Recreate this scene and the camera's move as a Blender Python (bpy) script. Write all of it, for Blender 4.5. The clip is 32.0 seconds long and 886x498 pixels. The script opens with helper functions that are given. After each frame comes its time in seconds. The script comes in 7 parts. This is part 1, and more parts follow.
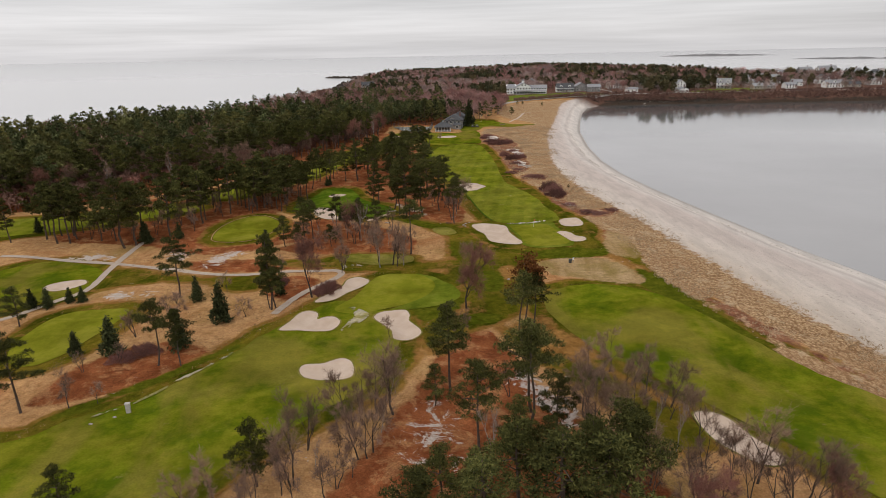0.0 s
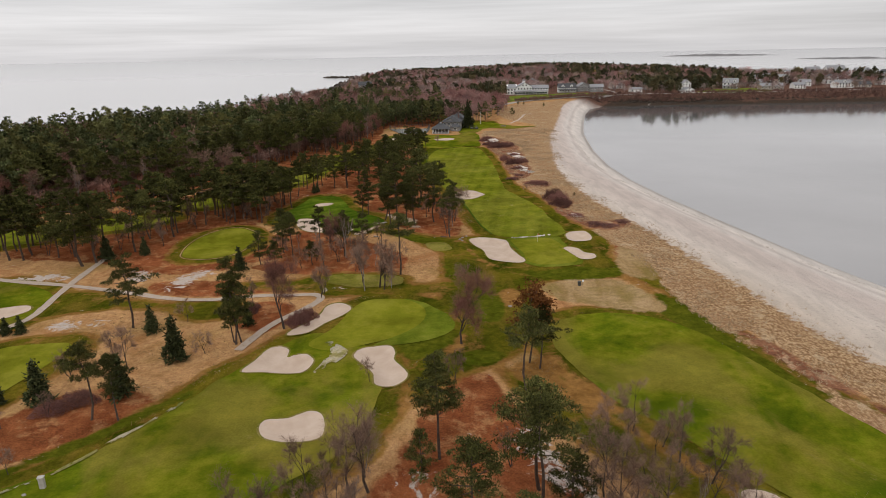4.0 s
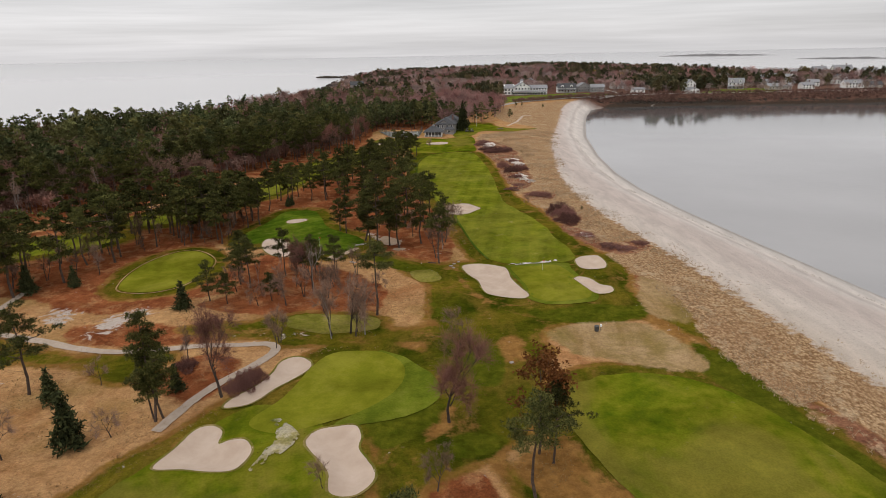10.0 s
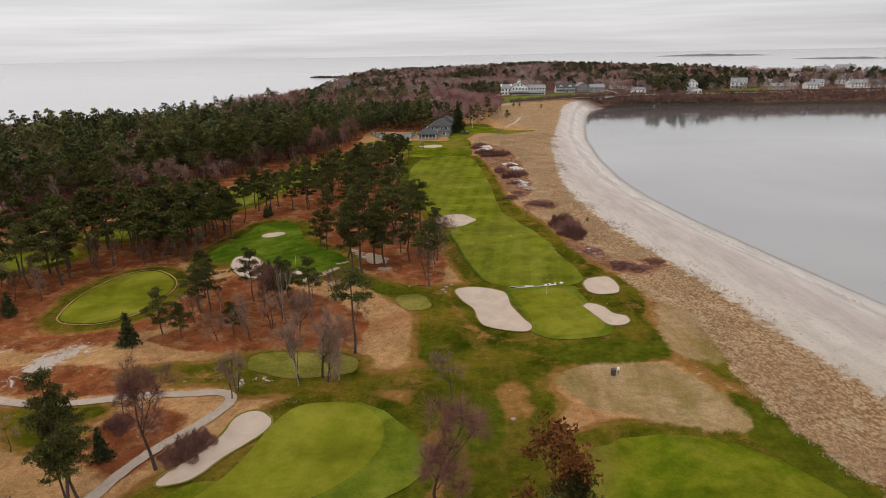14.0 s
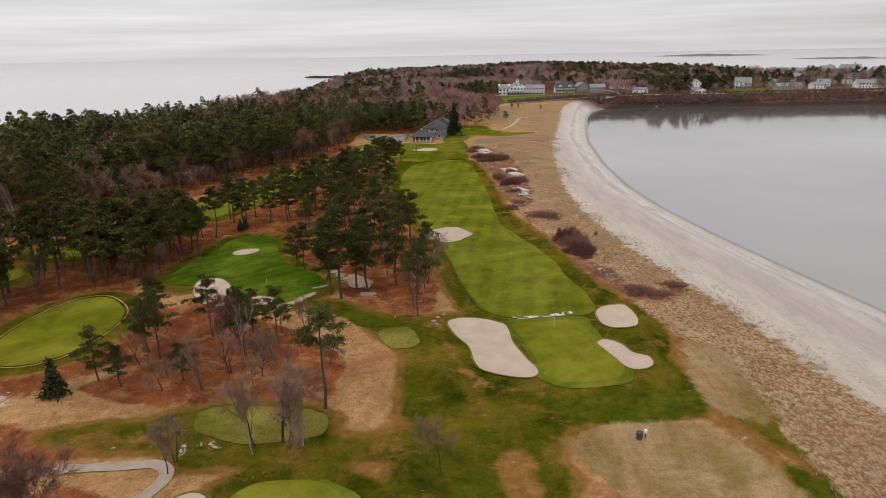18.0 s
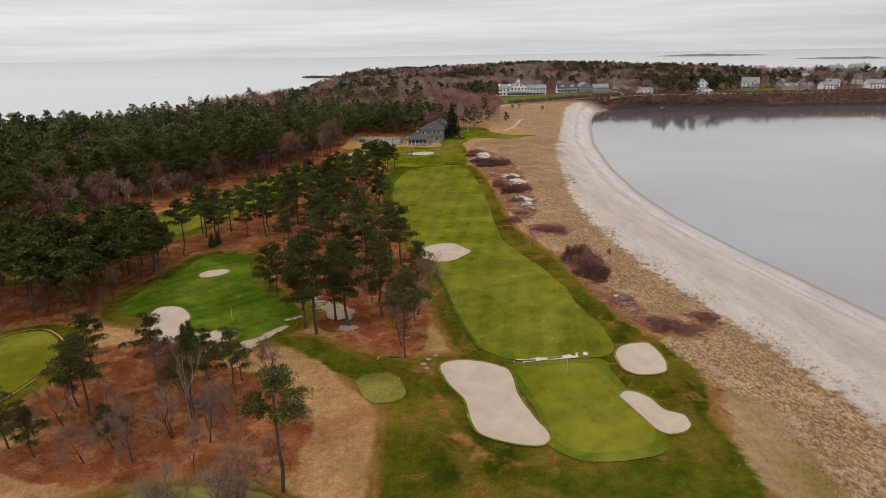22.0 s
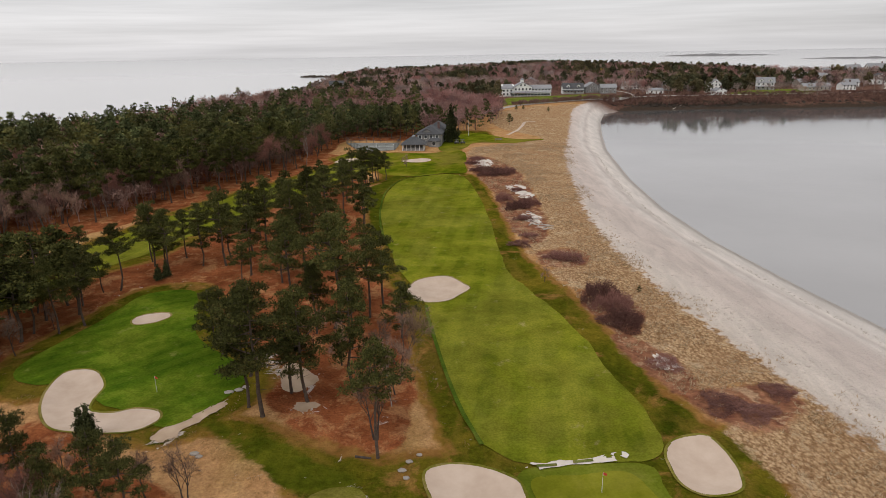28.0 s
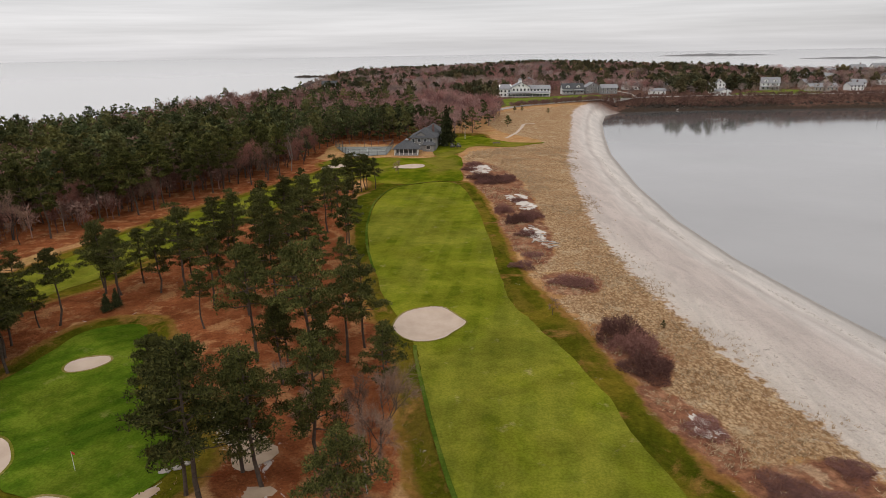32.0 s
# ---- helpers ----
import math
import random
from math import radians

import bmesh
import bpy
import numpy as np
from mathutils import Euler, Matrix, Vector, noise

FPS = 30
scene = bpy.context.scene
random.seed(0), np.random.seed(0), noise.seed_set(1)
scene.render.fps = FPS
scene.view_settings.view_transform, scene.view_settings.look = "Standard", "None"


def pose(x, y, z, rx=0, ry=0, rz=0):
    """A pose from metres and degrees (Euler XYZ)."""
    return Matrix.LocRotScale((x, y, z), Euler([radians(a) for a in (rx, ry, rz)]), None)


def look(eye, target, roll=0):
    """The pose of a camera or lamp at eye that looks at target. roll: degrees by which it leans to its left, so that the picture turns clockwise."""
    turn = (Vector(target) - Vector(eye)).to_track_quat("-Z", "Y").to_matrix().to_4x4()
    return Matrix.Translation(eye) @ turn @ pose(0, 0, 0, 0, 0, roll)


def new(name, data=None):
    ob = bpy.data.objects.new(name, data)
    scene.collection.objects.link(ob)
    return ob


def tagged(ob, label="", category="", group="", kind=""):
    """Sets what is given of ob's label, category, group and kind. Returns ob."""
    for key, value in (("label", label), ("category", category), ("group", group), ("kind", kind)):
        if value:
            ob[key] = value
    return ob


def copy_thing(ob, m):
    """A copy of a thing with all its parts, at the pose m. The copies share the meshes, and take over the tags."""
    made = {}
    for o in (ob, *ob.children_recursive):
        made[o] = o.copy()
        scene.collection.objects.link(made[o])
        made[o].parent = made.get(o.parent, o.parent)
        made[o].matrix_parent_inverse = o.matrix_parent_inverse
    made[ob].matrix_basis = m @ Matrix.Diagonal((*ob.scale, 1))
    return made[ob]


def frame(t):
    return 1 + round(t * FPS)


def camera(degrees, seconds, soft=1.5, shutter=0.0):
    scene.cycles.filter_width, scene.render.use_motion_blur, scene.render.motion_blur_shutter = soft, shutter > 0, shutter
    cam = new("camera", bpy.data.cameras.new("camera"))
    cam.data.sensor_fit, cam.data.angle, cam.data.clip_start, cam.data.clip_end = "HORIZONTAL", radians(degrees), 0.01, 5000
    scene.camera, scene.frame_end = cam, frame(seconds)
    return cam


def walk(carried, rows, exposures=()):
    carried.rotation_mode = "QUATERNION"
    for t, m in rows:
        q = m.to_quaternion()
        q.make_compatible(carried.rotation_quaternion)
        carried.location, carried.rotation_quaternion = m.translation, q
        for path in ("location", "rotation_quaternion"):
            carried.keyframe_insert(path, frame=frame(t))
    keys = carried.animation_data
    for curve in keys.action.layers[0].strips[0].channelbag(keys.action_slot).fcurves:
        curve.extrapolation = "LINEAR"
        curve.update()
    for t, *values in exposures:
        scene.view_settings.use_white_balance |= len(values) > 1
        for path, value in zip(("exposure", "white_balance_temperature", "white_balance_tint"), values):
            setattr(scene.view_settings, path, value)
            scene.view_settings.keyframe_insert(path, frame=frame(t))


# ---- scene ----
cam = camera(70, 32.0, soft=0.8)
PATH = [
    (0, (-0.12, -0.32, 50.13), (-1.04, 95.01, 19.94), -1.15),
    (2, (0.65, 8.77, 49.61), (-0.31, 104.10, 19.43), -1.14),
    (4, (1.34, 17.76, 49.08), (0.40, 113.10, 18.90), -1.13),
    (6, (1.98, 26.70, 48.53), (1.15, 122.03, 18.36), -1.12),
    (8, (2.59, 35.59, 47.97), (1.94, 130.93, 17.80), -1.10),
    (10, (3.19, 44.48, 47.40), (2.78, 139.82, 17.24), -1.09),
    (12, (3.80, 53.36, 46.83), (3.66, 148.70, 16.68), -1.08),
    (14, (4.43, 62.25, 46.26), (4.54, 157.60, 16.11), -1.07),
    (16, (5.07, 71.15, 45.70), (5.41, 166.50, 15.56), -1.06),
    (18, (5.73, 80.07, 45.15), (6.23, 175.42, 15.01), -1.05),
    (20, (6.41, 88.99, 44.61), (6.97, 184.34, 14.48), -1.04),
    (22, (7.09, 97.90, 44.10), (7.64, 193.25, 13.97), -1.03),
    (24, (7.77, 106.79, 43.61), (8.22, 202.14, 13.48), -1.02),
    (26, (8.43, 115.63, 43.15), (8.76, 210.98, 13.02), -1.00),
    (28, (9.03, 124.40, 42.72), (9.29, 219.75, 12.59), -0.99),
    (30, (9.56, 133.06, 42.33), (9.91, 228.41, 12.20), -0.98),
    (32, (9.97, 141.57, 41.98), (10.73, 236.92, 11.85), -0.97),
]
walk(cam, [(t, look(eye, target, roll)) for t, eye, target, roll in PATH])


# ---- light: an overcast spring day ----
def overcast_world():
    w = bpy.data.worlds.new("overcast_sky")
    w.use_nodes = True
    nt = w.node_tree
    nt.nodes.clear()
    add, link = nt.nodes.new, nt.links.new
    out = add("ShaderNodeOutputWorld")
    sky = add("ShaderNodeTexSky")
    sky.sky_type, sky.sun_disc = "NISHITA", False
    sky.sun_elevation, sky.sun_rotation = radians(42), radians(200)
    bg_sky = add("ShaderNodeBackground")
    bg_sky.inputs["Strength"].default_value = 0.1
    link(sky.outputs["Color"], bg_sky.inputs["Color"])
    co = add("ShaderNodeTexCoord")
    sep = add("ShaderNodeSeparateXYZ")
    link(co.outputs["Generated"], sep.inputs["Vector"])
    # cloud layer, brighter towards the zenith as under any overcast sky
    rise = add("ShaderNodeMapRange")
    rise.inputs["From Min"].default_value, rise.inputs["From Max"].default_value = 0.0, 1.0
    rise.inputs["To Min"].default_value, rise.inputs["To Max"].default_value = 0.0, 1.0
    link(sep.outputs["Z"], rise.inputs["Value"])
    ramp = add("ShaderNodeValToRGB")
    for p in ramp.color_ramp.elements[:1]:
        p.position, p.color = 0.0, (0.62, 0.605, 0.615, 1)
    ramp.color_ramp.elements[1].position, ramp.color_ramp.elements[1].color = 1.0, (1.0, 0.98, 0.965, 1)
    e = ramp.color_ramp.elements.new(0.07)
    e.color = (0.685, 0.67, 0.677, 1)
    link(rise.outputs["Result"], ramp.inputs["Fac"])
    stretch = add("ShaderNodeMapping")
    stretch.inputs["Scale"].default_value = (2.2, 2.2, 55.0)
    link(co.outputs["Generated"], stretch.inputs["Vector"])
    streaks = add("ShaderNodeTexNoise")
    streaks.inputs["Scale"].default_value, streaks.inputs["Detail"].default_value = 1.0, 7.0
    streaks.inputs["Roughness"].default_value = 0.55
    link(stretch.outputs["Vector"], streaks.inputs["Vector"])
    band = add("ShaderNodeMapRange")
    band.inputs["From Min"].default_value, band.inputs["From Max"].default_value = 0.3, 0.72
    band.inputs["To Min"].default_value, band.inputs["To Max"].default_value = 0.86, 1.24
    link(streaks.outputs["Fac"], band.inputs["Value"])
    mul = add("ShaderNodeVectorMath")
    mul.operation = "SCALE"
    # the veiled sun stands to the west, so the cloud is a little brighter there
    west = add("ShaderNodeMapRange")
    for k, q in (("From Min", -1.0), ("From Max", 1.0), ("To Min", 1.17), ("To Max", 0.85)):
        west.inputs[k].default_value = q
    link(sep.outputs["X"], west.inputs["Value"])
    tint = add("ShaderNodeVectorMath")
    tint.operation = "SCALE"
    link(ramp.outputs["Color"], tint.inputs[0])
    link(west.outputs["Result"], tint.inputs["Scale"])
    link(tint.outputs["Vector"], mul.inputs[0])
    link(band.outputs["Result"], mul.inputs["Scale"])
    bg_cloud = add("ShaderNodeBackground")
    bg_cloud.inputs["Strength"].default_value = 1.0
    link(mul.outputs["Vector"], bg_cloud.inputs["Color"])
    mix = add("ShaderNodeMixShader")
    mix.inputs["Fac"].default_value = 0.93
    link(bg_sky.outputs["Background"], mix.inputs[1])
    link(bg_cloud.outputs["Background"], mix.inputs[2])
    link(mix.outputs["Shader"], out.inputs["Surface"])
    scene.world = w


overcast_world()
sun = new("sun", bpy.data.lights.new("sun", "SUN"))
sun.data.energy, sun.data.angle, sun.data.color = 0.6, radians(25), (1.0, 0.95, 0.88)
sun.matrix_world = look((0, 0, 100), (30, 75, 0))
scene.view_settings.exposure = 0.08


# ---- materials ----
class Graph:
    """A node material with short hands for the usual nodes."""

    def __init__(self, name, rough=0.9, spec=0.2):
        self.m = bpy.data.materials.new(name)
        self.m.use_nodes = True
        self.nt = self.m.node_tree
        self.b = self.nt.nodes["Principled BSDF"]
        self.b.inputs["Roughness"].default_value = rough
        self.b.inputs["Specular IOR Level"].default_value = spec

    def node(self, kind, **props):
        n = self.nt.nodes.new(kind)
        for k, v in props.items():
            n.inputs[k.replace("_", " ")].default_value = v
        return n

    def link(self, a, b):
        self.nt.links.new(a, b)

    def where(self, scale=(1, 1, 1), local=False, turn=0.0):
        if local:
            src = self.node("ShaderNodeTexCoord").outputs["Object"]
        else:
            src = self.node("ShaderNodeNewGeometry").outputs["Position"]
        mp = self.node("ShaderNodeMapping")
        mp.inputs["Scale"].default_value = scale
        mp.inputs["Rotation"].default_value = (0, 0, turn)
        self.link(src, mp.inputs["Vector"])
        return mp.outputs["Vector"]

    def noise(self, vec, scale, detail=4.0, rough=0.55, distort=0.0):
        n = self.node("ShaderNodeTexNoise", Scale=scale, Detail=detail, Roughness=rough, Distortion=distort)
        self.link(vec, n.inputs["Vector"])
        return n.outputs["Fac"]

    def ramp(self, fac, *stops):
        n = self.node("ShaderNodeValToRGB")
        els = n.color_ramp.elements
        for k, (p, c) in enumerate(stops):
            e = els[k] if k < 2 else els.new(p)
            e.position, e.color = p, (*c, 1)
        self.link(fac, n.inputs["Fac"])
        return n.outputs["Color"]

    def span(self, v, a, b, lo=0.0, hi=1.0, smooth=False):
        n = self.node("ShaderNodeMapRange")
        n.interpolation_type = "SMOOTHSTEP" if smooth else "LINEAR"
        for k, q in (("From Min", a), ("From Max", b), ("To Min", lo), ("To Max", hi)):
            n.inputs[k].default_value = q
        self.link(v, n.inputs["Value"])
        return n.outputs["Result"]

    def math(self, op, a, b):
        n = self.node("ShaderNodeMath")
        n.operation = op
        for k, v in enumerate((a, b)):
            if isinstance(v, (int, float)):
                n.inputs[k].default_value = v
            else:
                self.link(v, n.inputs[k])
        return n.outputs["Value"]

    def mix(self, fac, a, b, mode="MIX"):
        n = self.node("ShaderNodeMix")
        n.data_type, n.blend_type = "RGBA", mode
        for k, v in ((0, fac), (6, a), (7, b)):
            if isinstance(v, (int, float)):
                n.inputs[k].default_value = v
            elif isinstance(v, tuple):
                n.inputs[k].default_value = (*v, 1)
            else:
                self.link(v, n.inputs[k])
        return n.outputs[2]

    def colour(self, c):
        if isinstance(c, tuple):
            self.b.inputs["Base Color"].default_value = (*c, 1)
        else:
            self.link(c, self.b.inputs["Base Color"])
        return self

    def bump(self, h, strength=0.4, dist=0.1):
        n = self.node("ShaderNodeBump", Strength=strength, Distance=dist)
        self.link(h, n.inputs["Height"])
        self.link(n.outputs["Normal"], self.b.inputs["Normal"])
        return self

    def zone(self, name):
        n = self.node("ShaderNodeAttribute")
        n.attribute_name = name
        s = self.node("ShaderNodeSeparateColor")
        self.link(n.outputs["Color"], s.inputs["Color"])
        return s.outputs["Red"], s.outputs["Green"], s.outputs["Blue"]

    def random(self, island=False):
        if island:
            return self.node("ShaderNodeNewGeometry").outputs["Random Per Island"]
        return self.node("ShaderNodeObjectInfo").outputs["Random"]


def soil():
    """The whole ground: straw, rough grass, needle litter, dune and beach sand, bare sand."""
    g = Graph("ground_cover", 1.0, 0.0)
    p = g.where()
    big, mid, fine = g.noise(p, 0.05, 4), g.noise(p, 0.28, 5, 0.6), g.noise(p, 2.2, 4, 0.65)
    tuft = g.noise(g.where((1, 1, 1)), 0.9, 5, 0.7, 0.4)
    patch, blot = g.noise(p, 0.12, 8, 0.7, 0.5), g.noise(g.where(turn=1.0), 0.22, 8, 0.72, 0.3)
    wide = g.noise(g.where(turn=0.4), 0.085, 5, 0.6, 0.8)
    sweep = g.noise(g.where((1.0, 0.35, 1.0), turn=-0.5), 0.16, 6, 0.62, 0.4)
    grain, clump = g.noise(p, 3.4, 5, 0.75), g.noise(p, 0.8, 6, 0.75)
    grass, needle, bare = g.zone("zone_a")
    sand, dune, wet = g.zone("zone_b")
    kelp, bank, reach = g.zone("zone_c")

    def mottle(col, fac, lo, hi, a=0.38, b=0.62):
        s = g.node("ShaderNodeVectorMath")
        s.operation = "SCALE"
        g.link(col, s.inputs[0])
        g.link(g.span(fac, a, b, lo, hi), s.inputs["Scale"])
        return s.outputs["Vector"]

    # dry straw, combed by the wind, with russet and greenish stretches
    straw = g.ramp(mid, (0.25, (0.33, 0.20, 0.105)), (0.75, (0.49, 0.335, 0.195)), (0.5, (0.41, 0.26, 0.145)))
    straw = g.mix(g.span(tuft, 0.54, 0.7, 0, 0.55), straw, (0.19, 0.092, 0.042))
    straw = g.mix(g.span(sweep, 0.52, 0.64, 0, 0.6), straw, (0.50, 0.335, 0.185))
    straw = g.mix(g.span(wide, 0.53, 0.66, 0, 0.6), straw, (0.29, 0.135, 0.066))
    straw = g.mix(g.span(big, 0.52, 0.68, 0, 0.5), straw, (0.19, 0.16, 0.05))
    # rough turf: deep green bands, olive and bronze stretches
    turf = g.ramp(wide, (0.34, (0.030, 0.046, 0.004)), (0.66, (0.15, 0.128, 0.018)), (0.5, (0.078, 0.085, 0.009)))
    turf = g.mix(g.span(sweep, 0.5, 0.62, 0, 0.55), turf, (0.17, 0.125, 0.028))
    turf = g.mix(g.span(tuft, 0.56, 0.7, 0, 0.4), turf, (0.035, 0.052, 0.006))
    litter = g.ramp(mid, (0.28, (0.15, 0.048, 0.023)), (0.72, (0.31, 0.128, 0.062)), (0.5, (0.22, 0.082, 0.04)))
    litter = g.mix(g.span(fine, 0.5, 0.75, 0, 0.5), litter, (0.11, 0.047, 0.03))
    litter = g.mix(g.span(blot, 0.51, 0.6, 0, 0.75), litter, (0.36, 0.205, 0.115))
    litter = g.mix(g.span(patch, 0.58, 0.66, 0, 0.7), litter, (0.12, 0.04, 0.022))
    litter = mottle(litter, wide, 0.78, 1.2)
    pale = g.ramp(fine, (0.3, (0.40, 0.33, 0.285)), (0.7, (0.58, 0.50, 0.45)))
    # dune grass in clumps about a metre wide, the shade between them painted darker
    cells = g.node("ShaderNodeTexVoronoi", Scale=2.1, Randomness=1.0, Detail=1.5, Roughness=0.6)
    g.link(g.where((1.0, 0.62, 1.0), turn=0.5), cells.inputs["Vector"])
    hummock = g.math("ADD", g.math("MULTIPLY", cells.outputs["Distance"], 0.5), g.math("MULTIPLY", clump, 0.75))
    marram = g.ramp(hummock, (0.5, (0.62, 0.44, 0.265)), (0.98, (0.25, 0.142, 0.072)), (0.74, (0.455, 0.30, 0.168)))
    marram = g.mix(g.span(big, 0.5, 0.66, 0, 0.45), marram, (0.33, 0.19, 0.10))
    marram = g.mix(g.span(blot, 0.54, 0.62, 0, 0.5), marram, (0.56, 0.44, 0.29))
    # the beach lies in bands along the water: white wash, a greyer trodden belt, dry sand with litter
    ribs = g.noise(g.where((1.0, 0.22, 1.0), turn=-0.22), 0.35, 6, 0.6, 0.6)
    shift = g.math("ADD", reach, g.math("MULTIPLY", g.math("SUBTRACT", g.noise(g.where((1.0, 0.3, 1.0), turn=-0.22), 0.06, 5, 0.6), 0.5), 0.16))
    beach = g.ramp(shift, (0.0, (0.59, 0.54, 0.505)), (1.0, (0.58, 0.485, 0.40)), (0.15, (0.70, 0.635, 0.585)), (0.2, (0.56, 0.49, 0.45)), (0.24, (0.66, 0.595, 0.55)), (0.34, (0.60, 0.515, 0.47)), (0.5, (0.575, 0.49, 0.445)), (0.66, (0.64, 0.56, 0.50)))
    beach = mottle(beach, ribs, 0.9, 1.07)
    steps = g.math("MULTIPLY", g.span(g.noise(p, 0.9, 7, 0.75), 0.57, 0.64), g.span(g.math("ADD", reach, g.math("MULTIPLY", mid, 0.5)), 0.45, 0.85))
    beach = g.mix(g.math("MULTIPLY", steps, 0.55), beach, (0.33, 0.26, 0.21))

    def over(base, top, z, wob):
        v = g.math("ADD", z, g.math("MULTIPLY", g.math("SUBTRACT", wob, 0.5), 1.6))
        return g.mix(g.span(v, 0.36, 0.64, smooth=True), base, top)

    c = over(mottle(mottle(straw, grain, 0.84, 1.16), clump, 0.84, 1.16), mottle(litter, grain, 0.78, 1.22), needle, patch)
    v = g.math("ADD", grass, g.math("MULTIPLY", g.math("SUBTRACT", g.noise(p, 0.14, 7, 0.66), 0.5), 1.1))
    olive = g.ramp(mid, (0.3, (0.11, 0.082, 0.014)), (0.7, (0.225, 0.15, 0.036)))
    olive = g.mix(g.span(tuft, 0.5, 0.68, 0, 0.4), olive, (0.29, 0.175, 0.07))
    brown = g.ramp(mid, (0.3, (0.165, 0.09, 0.028)), (0.7, (0.30, 0.178, 0.07)))
    olive = g.mix(g.span(blot, 0.45, 0.57), brown, olive)
    turf = g.mix(g.span(patch, 0.535, 0.64, 0, 0.85), turf, g.mix(g.span(wide, 0.45, 0.58), brown, olive))
    turf, olive = mottle(turf, clump, 0.84, 1.18), mottle(olive, clump, 0.86, 1.16)
    c = g.mix(g.span(v, 0.16, 0.36, smooth=True), c, olive)
    c = g.mix(g.span(v, 0.44, 0.66, smooth=True), c, mottle(turf, grain, 0.86, 1.16))
    lush, bronze, reds = g.zone("zone_d")
    dormant = g.zone("zone_e")[0]
    deep = g.ramp(mid, (0.3, (0.040, 0.060, 0.005)), (0.7, (0.10, 0.115, 0.013)))
    c = over(c, mottle(mottle(brown, clump, 0.85, 1.2), tuft, 0.9, 1.12), g.math("MULTIPLY", bronze, 0.72), patch)
    c = over(c, mottle(mottle(deep, clump, 0.85, 1.2), tuft, 0.9, 1.12), g.math("MULTIPLY", lush, 0.8), patch)
    c = g.mix(1.0, c, (1.06, 0.93, 0.75), "MULTIPLY")
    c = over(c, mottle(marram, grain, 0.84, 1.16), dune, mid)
    mat = g.ramp(mid, (0.3, (0.135, 0.052, 0.034)), (0.7, (0.32, 0.165, 0.095)), (0.5, (0.23, 0.105, 0.06)))
    mat = g.mix(g.span(blot, 0.54, 0.6, 0, 0.8), mat, (0.40, 0.265, 0.165))
    c = over(c, mottle(mottle(mat, clump, 0.72, 1.3), grain, 0.85, 1.18), g.math("MULTIPLY", reds, 0.86), patch)
    lawn = g.ramp(sweep, (0.36, (0.27, 0.175, 0.072)), (0.64, (0.44, 0.30, 0.165)))
    lawn = g.mix(g.span(wide, 0.5, 0.62, 0, 0.6), lawn, (0.20, 0.15, 0.04))
    c = over(c, mottle(mottle(lawn, clump, 0.86, 1.14), grain, 0.88, 1.12), g.math("MULTIPLY", dormant, 0.84), patch)
    w = g.math("ADD", bare, g.math("MULTIPLY", g.math("SUBTRACT", g.noise(g.where((1.0, 1.2, 1.0), turn=0.5), 0.28, 8, 0.75, 1.2), 0.5), 3.2))
    c = g.mix(g.span(w, 0.5, 0.62), c, pale)
    c = over(c, mottle(beach, grain, 0.94, 1.06), sand, g.noise(p, 0.5, 6, 0.7))
    c = g.mix(g.span(wet, 0.0, 1.0, 0.0, 0.8), c, (0.36, 0.32, 0.29))
    scrub = g.ramp(fine, (0.3, (0.075, 0.038, 0.03)), (0.7, (0.20, 0.115, 0.085)))
    c = g.mix(bank, c, mottle(scrub, mid, 0.7, 1.3))
    weed = g.ramp(fine, (0.3, (0.022, 0.016, 0.012)), (0.7, (0.085, 0.06, 0.045)))
    c = over(c, weed, kelp, mid)
    g.colour(c)
    relief = g.math("ADD", g.math("ADD", tuft, g.math("MULTIPLY", fine, 0.6)), g.math("MULTIPLY", g.math("MULTIPLY", hummock, dune), -1.1))
    return g.bump(relief, 1.0, 0.45).m


